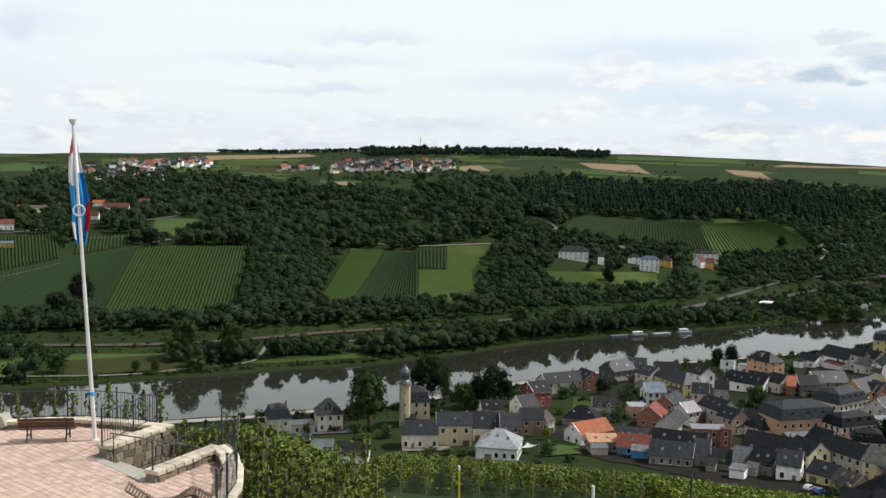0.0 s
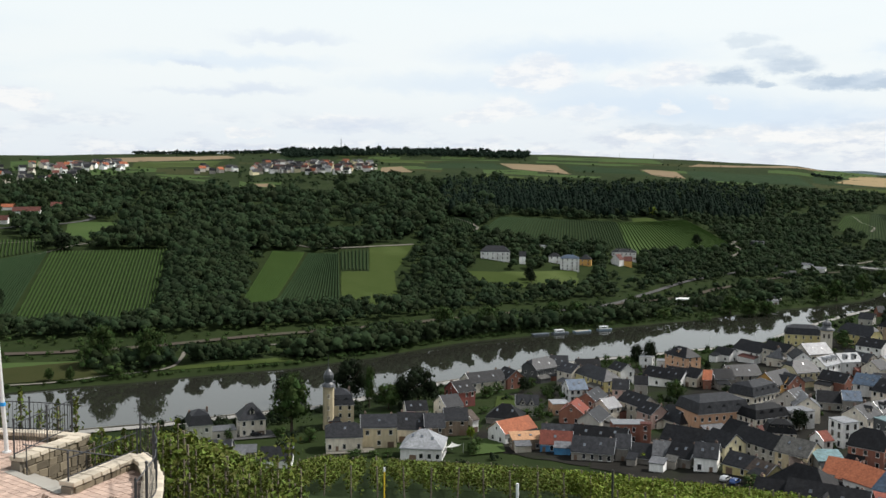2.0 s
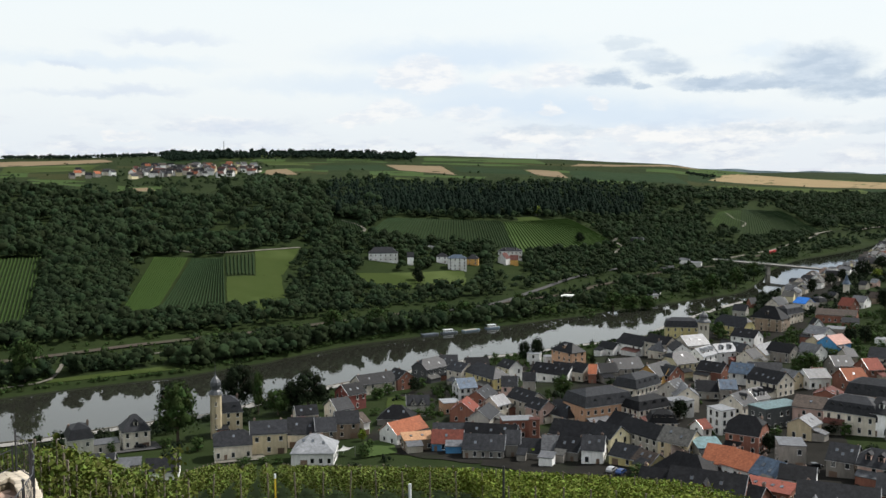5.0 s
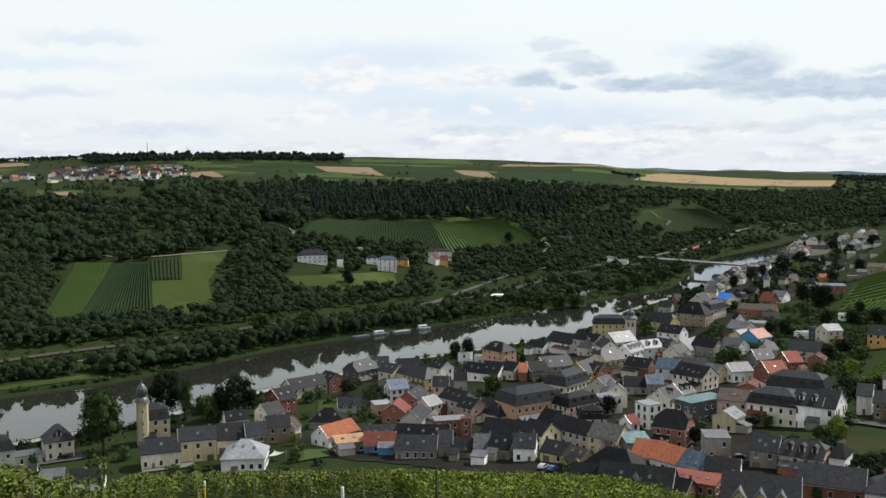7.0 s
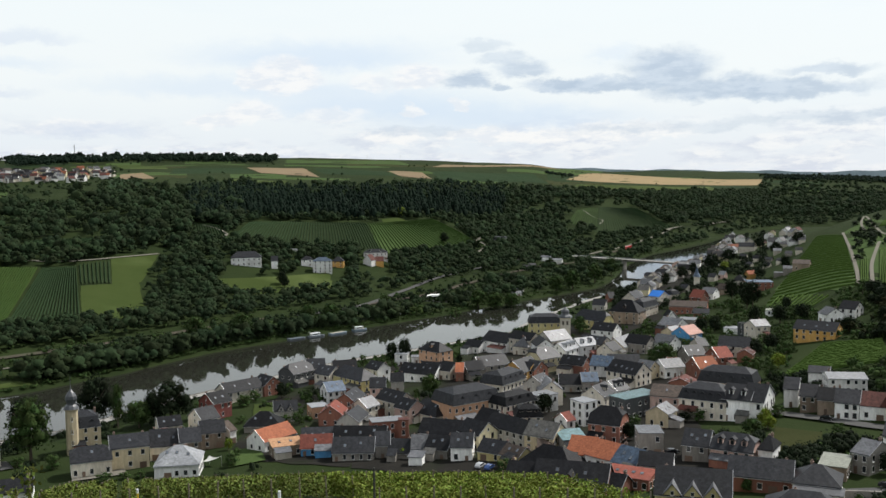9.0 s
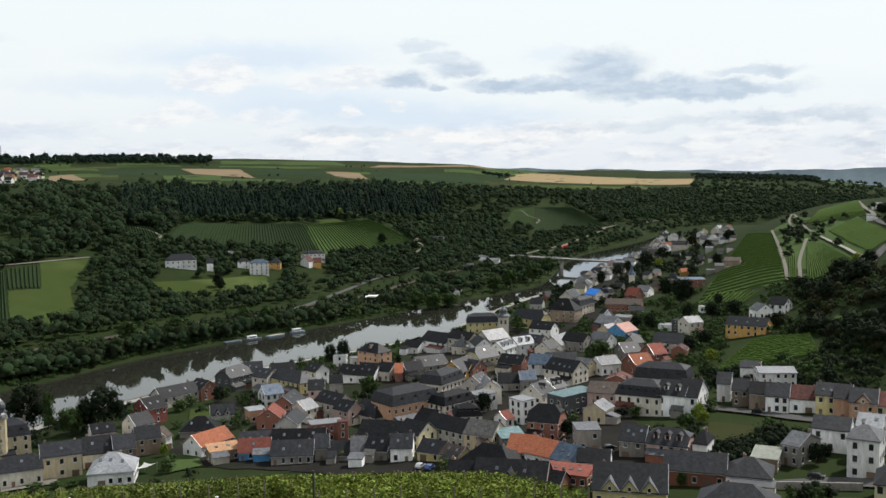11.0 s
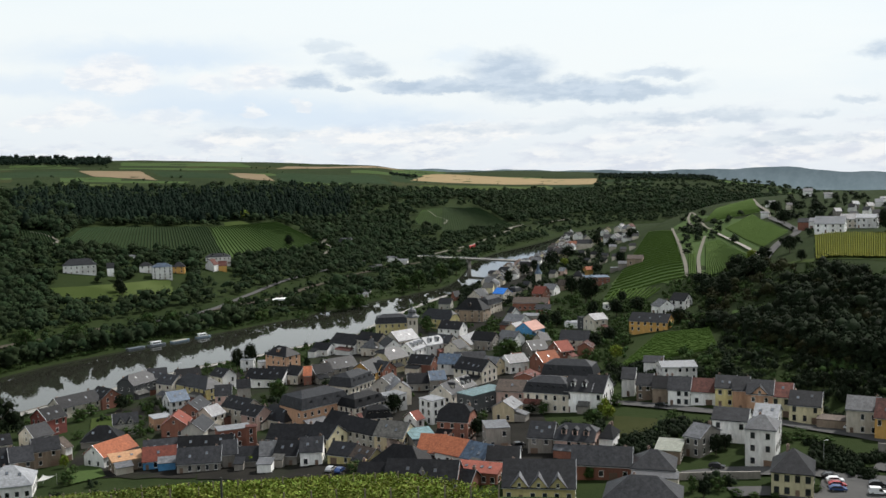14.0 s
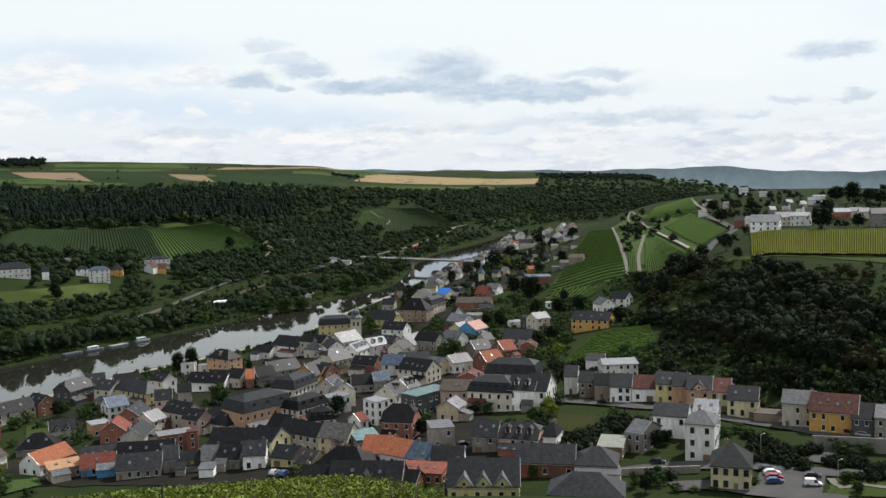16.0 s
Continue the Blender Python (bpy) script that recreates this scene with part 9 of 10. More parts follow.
stand("bank_bushes", "low bushes at the water's edge", "leaf_green", 900, -46, 17, 12.97, 13.14, 1.2, 3.2, False)
stand("slope_trees", "trees and scrub between the fields of the slope", "forest", 1100, -46, 9, 14.85, 16.15, 5, 11, False)
stand("bank_grove", "green bushes along the railway and the bank", "leaf_green", 480, -46, 16, 13.2, 14.25, 1.5, 4.5, False)
stand("street_scrub", "dark scrub on the slope behind the street houses", "leaf_dark", 420, 25, 44, 6.1, 6.95, 2, 6, False)
stand("plateau_trees", "garden trees round the plateau houses", "leaf_dark", 320, 25, 44, 8.05, 8.85, 4, 8, False)
stand("forest", "wooded far side of the valley past the bend", "forest", 650, 13, 20.5, 15.6, 17.0, 11, 17, False)
stand("forest", "dense wood on the long slope past the bend", "forest", 1250, 20, 38, 14.9, 18.0, 12, 19, False)
stand("riverside_trees", "garden trees between the houses at the bend", "leaf_dark", 460, 12, 20.5, 8.0, 9.85, 3, 8, False)
# garden bushes, set denser and darker partly in place of cloud shadow
stand("garden_bushes", "bushes and small trees in the lower gardens, thickened for cloud shade", "leaf_dark", 520, 18, 32.5, 5.1, 6.05, 1.8, 5.5, False)
stand("garden_bushes", "green bushes in the lower gardens", "leaf_green", 150, 17, 31.5, 5.1, 5.97, 1.2, 3.5, False)
stand("street_scrub", "dark scrub on the bank below the street", "leaf_dark", 420, 29, 40, 5.3, 5.95, 1.2, 3.8, False)
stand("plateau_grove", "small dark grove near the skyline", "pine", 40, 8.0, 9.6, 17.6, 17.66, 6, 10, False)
stand("hedges", "field hedges and lone trees on the plateau", "forest", 160, -45, 18, 17.1, 17.85, 3, 7, False)

# ---- single trees and shrubs: x, y, height, spread, kind ----
tree(-134.2, 333.0, 22.0, 18.0, "oak")
tree(-169.3, 412.6, 15.6, 13.2, "dark")
tree(-131.4, 392.6, 22.0, 16.8, "dark")
tree(-119.0, 381.9, 18.4, 8.1, "poplar")
tree(-109.7, 378.4, 10.7, 12.8, "oak")
tree(-98.3, 382.6, 17.1, 17.6, "dark")
tree(-106.8, 387.6, 13.0, 9.8, "dark")
tree(-120.5, 315.8, 5.5, 7.4, "bush")
tree(-134.7, 323.0, 3.8, 5.7, "bush")
tree(-96.8, 294.5, 3.0, 5.9, "bush")
tree(-91.2, 296.3, 2.5, 5.1, "bush")
tree(-86.2, 296.7, 2.5, 5.1, "bush")
tree(-73.7, 298.0, 2.1, 4.2, "bush")
tree(-59.6, 304.2, 5.1, 5.1, "bush")
tree(-60.1, 317.4, 3.5, 3.5, "bush")
tree(-91.9, 403.7, 5.0, 5.6, "bush")
tree(-84.5, 408.4, 3.9, 5.6, "bush")
tree(-73.7, 410.4, 4.5, 6.7, "bush")
tree(-162.0, 314.8, 5.8, 2.9, "poplar")
tree(-152.4, 317.3, 4.8, 3.8, "bush")
tree(-64.8, 327.7, 4.6, 3.6, "yellow")
tree(-12.3, 508.9, 11.9, 8.4, "dark")
tree(-5.1, 509.0, 13.3, 9.1, "dark")
tree(6.5, 413.9, 8.6, 9.7, "oak")
tree(-73.5, 408.4, 5.7, 8.0, "bush")
tree(-71.0, 420.0, 5.3, 7.1, "bush")
tree(-59.5, 423.8, 7.1, 7.1, "dark")
tree(-57.6, 436.2, 5.5, 6.1, "bush")
tree(-50.6, 365.5, 4.1, 6.2, "bush")
tree(-44.9, 363.2, 6.1, 6.1, "bush")
tree(-67.7, 343.4, 3.9, 4.9, "yellow")
tree(-9.3, 308.9, 3.5, 2.6, "poplar")
tree(-4.2, 303.0, 3.8, 4.3, "yellow")
tree(22.8, 487.5, 5.4, 4.0, "dark")
tree(19.4, 502.6, 6.2, 8.3, "bush")
tree(11.1, 450.9, 5.0, 5.0, "bush")
tree(-27.4, 507.3, 7.0, 5.6, "bush")
tree(-46.1, 411.4, 4.6, 4.6, "bush")
tree(-68.3, 372.8, 3.2, 5.3, "bush")
tree(-60.2, 308.2, 2.6, 5.3, "bush")
tree(26.2, 275.8, 3.9, 6.3, "bush")
tree(-46.1, 315.6, 4.0, 6.3, "bush")
tree(115.9, 440.0, 11.5, 12.8, "oak")
tree(113.4, 449.9, 7.8, 7.8, "bush")
tree(48.8, 355.7, 8.2, 7.2, "dark")
tree(69.1, 303.2, 6.2, 6.2, "dark")
tree(75.2, 322.3, 4.7, 5.7, "bush")
tree(87.4, 326.5, 5.8, 7.7, "dark")
tree(94.6, 325.5, 4.8, 7.7, "dark")
tree(97.4, 322.6, 4.8, 5.8, "bush")
tree(106.9, 297.4, 5.4, 8.1, "oak")
tree(114.1, 305.4, 6.5, 5.6, "yellow")
tree(123.3, 317.9, 4.8, 5.8, "bush")
tree(100.9, 274.0, 4.2, 5.0, "bush")
tree(82.6, 245.5, 3.0, 4.5, "bush")
tree(61.4, 250.6, 4.5, 5.2, "bush")
tree(56.8, 249.6, 3.7, 4.5, "bush")
tree(64.1, 244.7, 2.9, 5.1, "bush")
tree(84.4, 238.5, 3.7, 3.7, "oak")
tree(26.4, 280.8, 3.3, 4.9, "bush")
tree(173.0, 524.2, 6.2, 9.3, "bush")
tree(160.1, 442.9, 7.9, 9.3, "dark")
tree(149.8, 409.5, 6.1, 7.4, "bush")
tree(170.7, 450.8, 8.1, 9.5, "dark")
tree(156.0, 402.8, 7.3, 7.3, "yellow")
tree(148.1, 419.6, 5.0, 6.3, "bush")
tree(135.8, 554.6, 6.4, 9.6, "bush")
tree(99.4, 570.4, 9.7, 9.7, "oak")
tree(127.0, 609.9, 7.0, 7.0, "bush")
tree(161.9, 531.9, 7.8, 9.3, "dark")
tree(167.9, 526.9, 9.3, 9.3, "dark")
tree(165.2, 496.2, 5.9, 8.8, "bush")
tree(137.9, 484.8, 5.7, 7.1, "bush")
tree(172.6, 436.1, 6.6, 7.9, "bush")
tree(216.9, 816.7, 12.7, 10.6, "dark")
tree(245.3, 863.8, 12.4, 11.3, "dark")
tree(265.6, 900.6, 11.8, 10.6, "dark")
tree(289.0, 915.5, 16.8, 18.0, "dark")
tree(329.6, 990.6, 15.7, 18.0, "dark")
tree(291.4, 885.3, 9.3, 11.7, "yellow")
tree(220.0, 652.9, 14.7, 12.1, "dark")
tree(214.7, 608.2, 16.2, 11.4, "dark")
tree(202.0, 594.6, 7.9, 7.9, "bush")
tree(178.5, 591.7, 7.8, 9.3, "bush")
tree(172.5, 557.9, 7.4, 8.8, "bush")
tree(173.2, 534.6, 5.7, 8.5, "bush")
tree(119.9, 739.3, 7.5, 13.2, "bush")
tree(100.2, 562.1, 7.2, 10.1, "bush")
tree(127.0, 702.6, 5.4, 9.0, "bush")
tree(207.6, 831.5, 6.5, 12.9, "bush")
tree(212.0, 550.6, 8.9, 8.9, "bush")
tree(222.8, 564.6, 7.6, 7.6, "dark")
tree(184.6, 511.7, 15.1, 8.2, "dark")
tree(177.0, 477.2, 5.1, 7.7, "bush")
tree(184.5, 475.5, 7.7, 9.0, "bush")
tree(167.1, 459.6, 6.2, 8.7, "bush")
tree(165.7, 468.5, 6.3, 7.5, "bush")
tree(294.2, 747.2, 12.1, 10.1, "dark")
tree(408.2, 1113.5, 14.8, 14.8, "dark")
tree(360.7, 940.2, 12.6, 15.1, "dark")
tree(367.8, 901.9, 12.2, 14.6, "dark")
tree(217.1, 536.7, 7.3, 7.3, "bush")
tree(274.9, 1196.8, 9.2, 9.2, "bush")
tree(141.4, 487.9, 3.9, 7.7, "bush")
tree(256.8, 537.8, 8.7, 10.5, "bush")
tree(229.5, 457.7, 9.0, 7.5, "dark")
tree(211.8, 457.4, 7.4, 10.4, "dark")
tree(247.0, 475.7, 11.0, 9.4, "dark")
tree(272.6, 510.8, 11.9, 13.6, "dark")
tree(266.7, 474.2, 8.0, 9.6, "dark")
tree(292.8, 530.6, 7.1, 7.1, "yellow")
tree(288.2, 509.1, 8.6, 10.3, "dark")
tree(302.6, 505.3, 10.3, 8.6, "dark")
tree(278.2, 453.5, 6.2, 6.2, "dark")
tree(412.0, 696.2, 11.8, 14.2, "dark")
tree(482.7, 831.0, 11.2, 14.0, "dark")
tree(469.6, 743.0, 10.2, 15.4, "dark")
tree(453.3, 617.5, 13.4, 13.4, "dark")
tree(381.4, 525.1, 15.2, 17.0, "dark")
tree(584.0, 783.2, 14.2, 18.0, "dark")
tree(564.5, 734.0, 18.9, 18.0, "dark")
tree(570.3, 719.4, 13.4, 16.1, "dark")
tree(406.8, 523.5, 9.7, 11.6, "dark")
tree(561.5, 694.4, 13.0, 15.6, "dark")
tree(193.6, 458.8, 5.9, 8.8, "bush")
tree(205.7, 529.4, 10.0, 10.0, "dark")
tree(213.7, 518.7, 9.9, 9.9, "dark")
tree(214.6, 437.2, 7.2, 8.6, "bush")
tree(229.6, 657.0, 12.3, 10.2, "dark")
tree(218.0, 607.0, 17.1, 11.4, "dark")
tree(202.5, 596.6, 9.3, 9.3, "bush")
tree(178.8, 453.0, 5.8, 8.6, "bush")
tree(162.1, 314.7, 4.3, 6.5, "bush")
tree(146.4, 387.3, 7.6, 7.6, "bush")
tree(146.6, 377.6, 4.9, 6.2, "bush")
tree(215.5, 442.3, 5.9, 7.4, "bush")
tree(169.7, 338.9, 4.6, 6.9, "bush")
tree(174.6, 334.1, 5.8, 6.9, "dark")
tree(184.5, 309.1, 4.4, 6.6, "bush")
tree(189.2, 294.4, 6.4, 6.4, "dark")
tree(194.1, 286.4, 7.4, 8.5, "dark")
tree(197.9, 279.0, 5.2, 7.3, "dark")
tree(205.2, 261.0, 6.1, 7.1, "dark")
tree(113.9, 302.3, 5.0, 6.0, "yellow")
tree(121.1, 324.1, 4.3, 5.3, "bush")
tree(105.9, 215.4, 4.5, 4.5, "dark")
tree(105.1, 220.2, 4.6, 3.8, "bush")
tree(111.8, 219.1, 3.9, 4.6, "bush")
tree(113.7, 213.6, 2.3, 3.8, "bush")
tree(117.4, 211.6, 1.5, 3.8, "bush")
tree(122.1, 210.1, 1.5, 3.1, "bush")
tree(155.2, 203.6, 3.2, 4.4, "oak")
tree(153.0, 196.5, 3.1, 3.9, "oak")
tree(133.9, 211.1, 2.4, 3.1, "bush")
tree(155.0, 253.4, 3.7, 5.5, "bush")
tree(155.1, 247.4, 3.6, 5.4, "bush")
tree(150.1, 251.6, 3.6, 5.4, "bush")
tree(158.1, 243.1, 3.6, 5.4, "bush")
tree(169.8, 228.9, 4.4, 6.2, "bush")
tree(171.5, 225.1, 3.5, 6.1, "bush")
tree(176.2, 222.8, 3.5, 6.2, "bush")
tree(124.8, 246.2, 6.0, 5.1, "dark")
tree(129.7, 250.4, 4.4, 5.3, "dark")
tree(130.5, 287.8, 3.9, 4.9, "bush")
tree(-295.8, 415.5, 6.7, 6.1, "oak")
tree(-286.1, 418.5, 7.9, 5.5, "oak")
tree(-342.9, 398.9, 14.2, 15.8, "oak")
tree(-329.4, 397.2, 12.4, 13.9, "oak")
tree(-287.3, 448.9, 22.0, 18.0, "oak")
tree(-263.3, 455.3, 22.0, 18.0, "oak")
tree(-270.7, 433.4, 7.7, 13.8, "bush")
tree(-292.5, 440.8, 12.7, 12.7, "bush")
tree(-478.1, 693.1, 14.9, 18.0, "dark")
tree(-415.7, 526.7, 22.0, 18.0, "dark")
tree(-412.6, 498.4, 15.4, 18.0, "dark")
tree(-137.4, 603.6, 16.6, 16.6, "oak")
tree(-112.5, 627.0, 15.2, 17.1, "oak")
tree(-73.4, 665.0, 15.9, 15.9, "oak")
tree(-58.6, 678.5, 14.2, 16.2, "oak")
tree(-21.7, 728.7, 13.0, 11.3, "oak")
tree(-6.6, 729.0, 9.5, 17.3, "bush")
tree(2.0, 724.0, 9.5, 14.6, "bush")
tree(52.0, 768.2, 13.7, 18.0, "oak")
tree(65.2, 763.2, 15.9, 18.0, "oak")
tree(79.6, 772.9, 13.8, 18.0, "oak")
tree(127.5, 850.5, 15.3, 18.0, "oak")
tree(145.8, 870.9, 18.3, 18.0, "oak")
tree(174.1, 912.5, 19.2, 18.0, "oak")
tree(204.8, 983.9, 17.8, 18.0, "oak")
tree(32.1, 727.3, 9.5, 13.0, "bush")
tree(-126.2, 611.1, 11.2, 14.9, "bush")
tree(-96.6, 633.7, 10.7, 15.3, "bush")
tree(-199.2, 546.8, 8.7, 13.9, "bush")
tree(-173.3, 559.8, 8.7, 14.0, "bush")
tree(-155.3, 581.6, 10.8, 14.4, "bush")
tree(-178.5, 534.0, 8.4, 13.5, "bush")
tree(35.7, 1089.4, 12.9, 12.9, "dark")
tree(-13.1, 1181.9, 12.5, 13.9, "yellow")
tree(-111.1, 814.5, 12.2, 10.7, "dark")
tree(-107.2, 802.9, 9.6, 9.6, "dark")

# ---- river works ----
def quay_wall():
    """A masonry wall along the village bank, with a low parapet."""
    verts, faces = [], []
    heads = np.arange(-46, 17.01, 0.5)
    prof = [(0.9, -1.5), (0.7, 3.2), (0.9, 3.2), (0.9, 4.1), (0.3, 4.1), (0.3, 3.0)]
    for a in heads:
        rs, _ = column(a)
        for o, z in prof:
            r = rs[10] + o
            verts.append((r * math.sin(radians(a)), r * math.cos(radians(a)), z))
    n = len(prof)
    for i in range(len(heads) - 1):
        for k in range(n - 1):
            a = i * n + k
            faces.append((a, a + 1, a + n + 1, a + n))
    ob = mesh_object("quay_wall", verts, faces, M["quay_stone"])
    tagged(ob, "grey masonry quay wall with a low parapet", "wall", kind="structure")
    pts = []
    for a in np.arange(-46, 17, 3.0):
        r = column(a)[0][10] - 5
        pts.append((r * math.sin(radians(a)), r * math.cos(radians(a))))
    ribbon("promenade", "concrete", pts, 6, "pale riverside promenade along the quay", "promenade", 0.6)


def bridge():
    a, b = Vector((192, 1118)), Vector((306, 982))
    d = b - a
    ang, L = math.degrees(math.atan2(d.y, d.x)), d.length
    ob = holder("road_bridge", pose(a.x, a.y, 0, 0, 0, ang), "slender pale concrete road bridge over the river", "bridge", kind="structure")
    bm = bmesh.new()
    add_prism(bm, [(-4.6, 11.6), (4.6, 11.6), (4.6, 11.1), (2.6, 10.7), (2.2, 9.6), (-2.2, 9.6), (-2.6, 10.7), (-4.6, 11.1)], -10, L + 20)
    p = part("deck", bm, M["concrete"], ob)
    p.matrix_local = pose(0, 0, 0, 0, 0, -90)
    for y in (-4.5, 4.5):
        bm = bmesh.new()
        for k in range(int(L / 4) + 10):
            x = -9 + k * 4
            if x > L + 18:
                break
            rod(bm, (x, y, 11.6), (x, y, 12.6), 0.05, 4)
        rod(bm, (-9, y, 12.6), (L + 18, y, 12.6), 0.07, 4)
        rod(bm, (-9, y, 12.1), (L + 18, y, 12.1), 0.05, 4)
        part("railing", bm, M["gutter"], ob)
    for x, top in ((L * 0.39, 9.7), (L * 0.84, 9.7)):
        bm = bmesh.new()
        add_prism(bm, [(-1.5, -3), (1.5, -3), (1.3, 8.4), (2.3, top), (-2.3, top), (-1.3, 8.4)], -2.8, 2.8)
        p = part("pier", bm, M["concrete"], ob)
        p.matrix_local = pose(x, 0, 0)


def barge(x, y, turn, l, w, mat, cabin=False, label=""):
    ob = holder("boat" if cabin else "barge", pose(x, y, 0, 0, 0, turn), label, "boat")
    bm = bmesh.new()
    out = [(-l / 2, -w / 2), (l * 0.36, -w / 2), (l / 2, -w * 0.12), (l / 2, w * 0.12), (l * 0.36, w / 2), (-l / 2, w / 2)]
    lo, hi = [bm.verts.new((p * 0.96, q * 0.85, -0.6)) for p, q in out], [bm.verts.new((p, q, 1.0)) for p, q in out]
    bm.faces.new(hi), bm.faces.new(lo[::-1])
    for i in range(6):
        bm.faces.new((lo[i], lo[(i + 1) % 6], hi[(i + 1) % 6], hi[i]))
    bmesh.ops.recalc_face_normals(bm, faces=bm.faces[:])
    part("hull", bm, M[mat], ob)
    bm = bmesh.new()
    add_box(bm, -l * 0.46, l * 0.33, -w * 0.42, w * 0.42, 0.98, 1.12)
    part("deck", bm, M["slab" if mat == "hull_blue" else "hull_grey"], ob)
    if cabin:
        bm = bmesh.new()
        add_prism(bm, [(-l * 0.32, 1.1), (l * 0.2, 1.1), (l * 0.14, 2.7), (-l * 0.3, 2.7)], -w * 0.34, w * 0.34)
        c = part("cabin", bm, M["white_plastic"], ob)
        bm = bmesh.new()
        add_box(bm, -l * 0.28, l * 0.12, -w * 0.352, -w * 0.342, 1.7, 2.3)
        part("cabin_window", bm, M["glass"], c)
        bm = bmesh.new()
        add_box(bm, -l * 0.36, l * 0.2, -w * 0.4, w * 0.4, 2.7, 2.82)
        part("cabin_roof", bm, M["white_plastic"], c)
    bm = bmesh.new()
    rod(bm, (-l * 0.45, w * 0.4, 1), (-l * 0.45, w * 0.4, 4.2), 0.08, 5)
    part("mast", bm, M["rust"], ob)


quay_wall(), bridge()
barge(-78, 634, 40, 13, 4.5, "hull_grey", False, "low dark work barge moored at the bank")
barge(-66, 643, 38, 13, 4, "hull_grey", True, "white cabin boat moored at the bank")
barge(-52, 654, 41, 14, 4.5, "hull_blue", False, "flat blue-grey pontoon barge moored at the bank")
barge(-38, 667, 34, 11, 4, "hull_blue", True, "flat blue-grey pontoon barge moored at the bank")


def canopy(x, y, turn):
    ob = holder("pavilion", pose(x, y, ground(x, y), 0, 0, turn), "white-roofed open pavilion on a grey base", "pavilion")
    bm = bmesh.new()
    add_prism(bm, [(-9, 4.2), (9, 4.2), (9, 4.6), (6, 5.3), (-6, 5.3), (-9, 4.6)], -4, 4)
    part("roof", bm, M["sail"], ob)
    for px in (-8, -2.7, 2.7, 8):
        for py in (-3.6, 3.6):
            bm = bmesh.new()
            rod(bm, (px, py, -0.5), (px, py, 4.3), 0.14, 6)
            part("post", bm, M["rust"], ob)
    bm = bmesh.new()
    add_box(bm, -9.5, 9.5, -4.6, 4.6, -1, 0.6)
    part("base", bm, M["concrete"], ob)


canopy(20, 785, 0)


def rail_car(x, y, turn):
    z = ground(x, y) + 0.5
    ob = holder("train_car", pose(x, y, z, 0, 0, turn), "red railway carriage on the riverside track", "train")
    bm = bmesh.new()
    add_prism(bm, [(-1.4, 0.9), (1.4, 0.9), (1.45, 2.6), (1.2, 3.7), (0.6, 4.0), (-0.6, 4.0), (-1.2, 3.7), (-1.45, 2.6)], -12, 12)
    b = part("body", bm, M["train_red"], ob)
    b.matrix_local = pose(0, 0, 0, 0, 0, 90)
    for s in (-1, 1):
        bm = bmesh.new()
        add_box(bm, -11, 11, s * 1.44 - 0.03, s * 1.44 + 0.03, 2.1, 2.9)
        part("window_band", bm, M["glass"], ob)
    for px in (-8.5, 8.5):
        bm = bmesh.new()
        for dx in (-1.2, 1.2):
            rod(bm, (px + dx, -0.75, 0.45), (px + dx, 0.75, 0.45), 0.45, 10)
        add_box(bm, px - 1.8, px + 1.8, -0.5, 0.5, 0.4, 0.95)
        part("bogie", bm, M["rust"], ob)


rail_car(285, 1268, 62), rail_car(297, 1291, 62)


# ---- towers ----
def ring_solid(bm, prof, n=12):
    """A turned body from (radius, height) pairs."""
    rings = [[bm.verts.new((r * math.cos(6.2832 * i / n), r * math.sin(6.2832 * i / n), z)) for i in range(n)] for r, z in prof]
    for a, b in zip(rings, rings[1:]):
        for i in range(n):
            bm.faces.new((a[i], a[(i + 1) % n], b[(i + 1) % n], b[i]))
    bm.faces.new(rings[0][::-1]), bm.faces.new(rings[-1])


def church_tower():
    ob = holder("church_tower", pose(87, 546, 6.5, 0, 0, -9), "pale church tower with a dark domed cap", "church")
    bm = bmesh.new()
    add_box(bm, -3, 3, -3, 3, -2, 17.5)
    w = part("wall", bm, M["wall_cream"], ob)
    for t in range(4):
        for u in (-1.2, 1.2):
            piece("belfry_opening", (1,), lambda bm: add_box(bm, -0.55, 0.55, -0.1, 0.05, 0, 2.3), "frame_dark", w, pose(0, 0, 0, 0, 0, 90 * t) @ pose(u, -3, 13.6))
        bm = bmesh.new()
        add_box(bm, -3.25, 3.25, -3.25, -2.95, 17.2, 17.7)
        c = part("cornice", bm, M["wall_sand"], w)
        c.matrix_local = pose(0, 0, 0, 0, 0, 90 * t)
    bm = bmesh.new()
    ring_solid(bm, [(4.3, 17.6), (3.9, 18.5), (2.6, 19.3), (2.1, 20.2), (2.5, 21.0), (2.0, 22.1), (0.8, 22.9), (0.12, 24.0), (0.06, 26)], 8)
    part("roof", bm, M["dome"], ob)


def castle_tower():
    ob = holder("stair_tower", pose(-121.2, 337.4, 9, 0, 0, 20), "slim stair tower with an onion dome on the villa", "tower")
    bm = bmesh.new()
    ring_solid(bm, [(2.1, -2), (2.1, 16.6), (2.4, 16.8), (2.4, 17.3)], 8)
    w = part("wall", bm, M["wall_sand"], ob)
    for z in (4.5, 8.5, 13.0):
        window(w, pose(0, 0, 0, 0, 0, 22.5 - 22.5) @ pose(0, -1.98, z), 0.8, 1.6)
    bm = bmesh.new()
    ring_solid(bm, [(2.7, 17.2), (2.2, 18.2), (1.5, 18.8), (1.6, 19.5), (2.0, 20.6), (1.9, 21.7), (1.2, 22.9), (0.4, 23.8), (0.12, 25.0), (0.05, 29)], 10)
    part("dome", bm, M["dome"], ob)


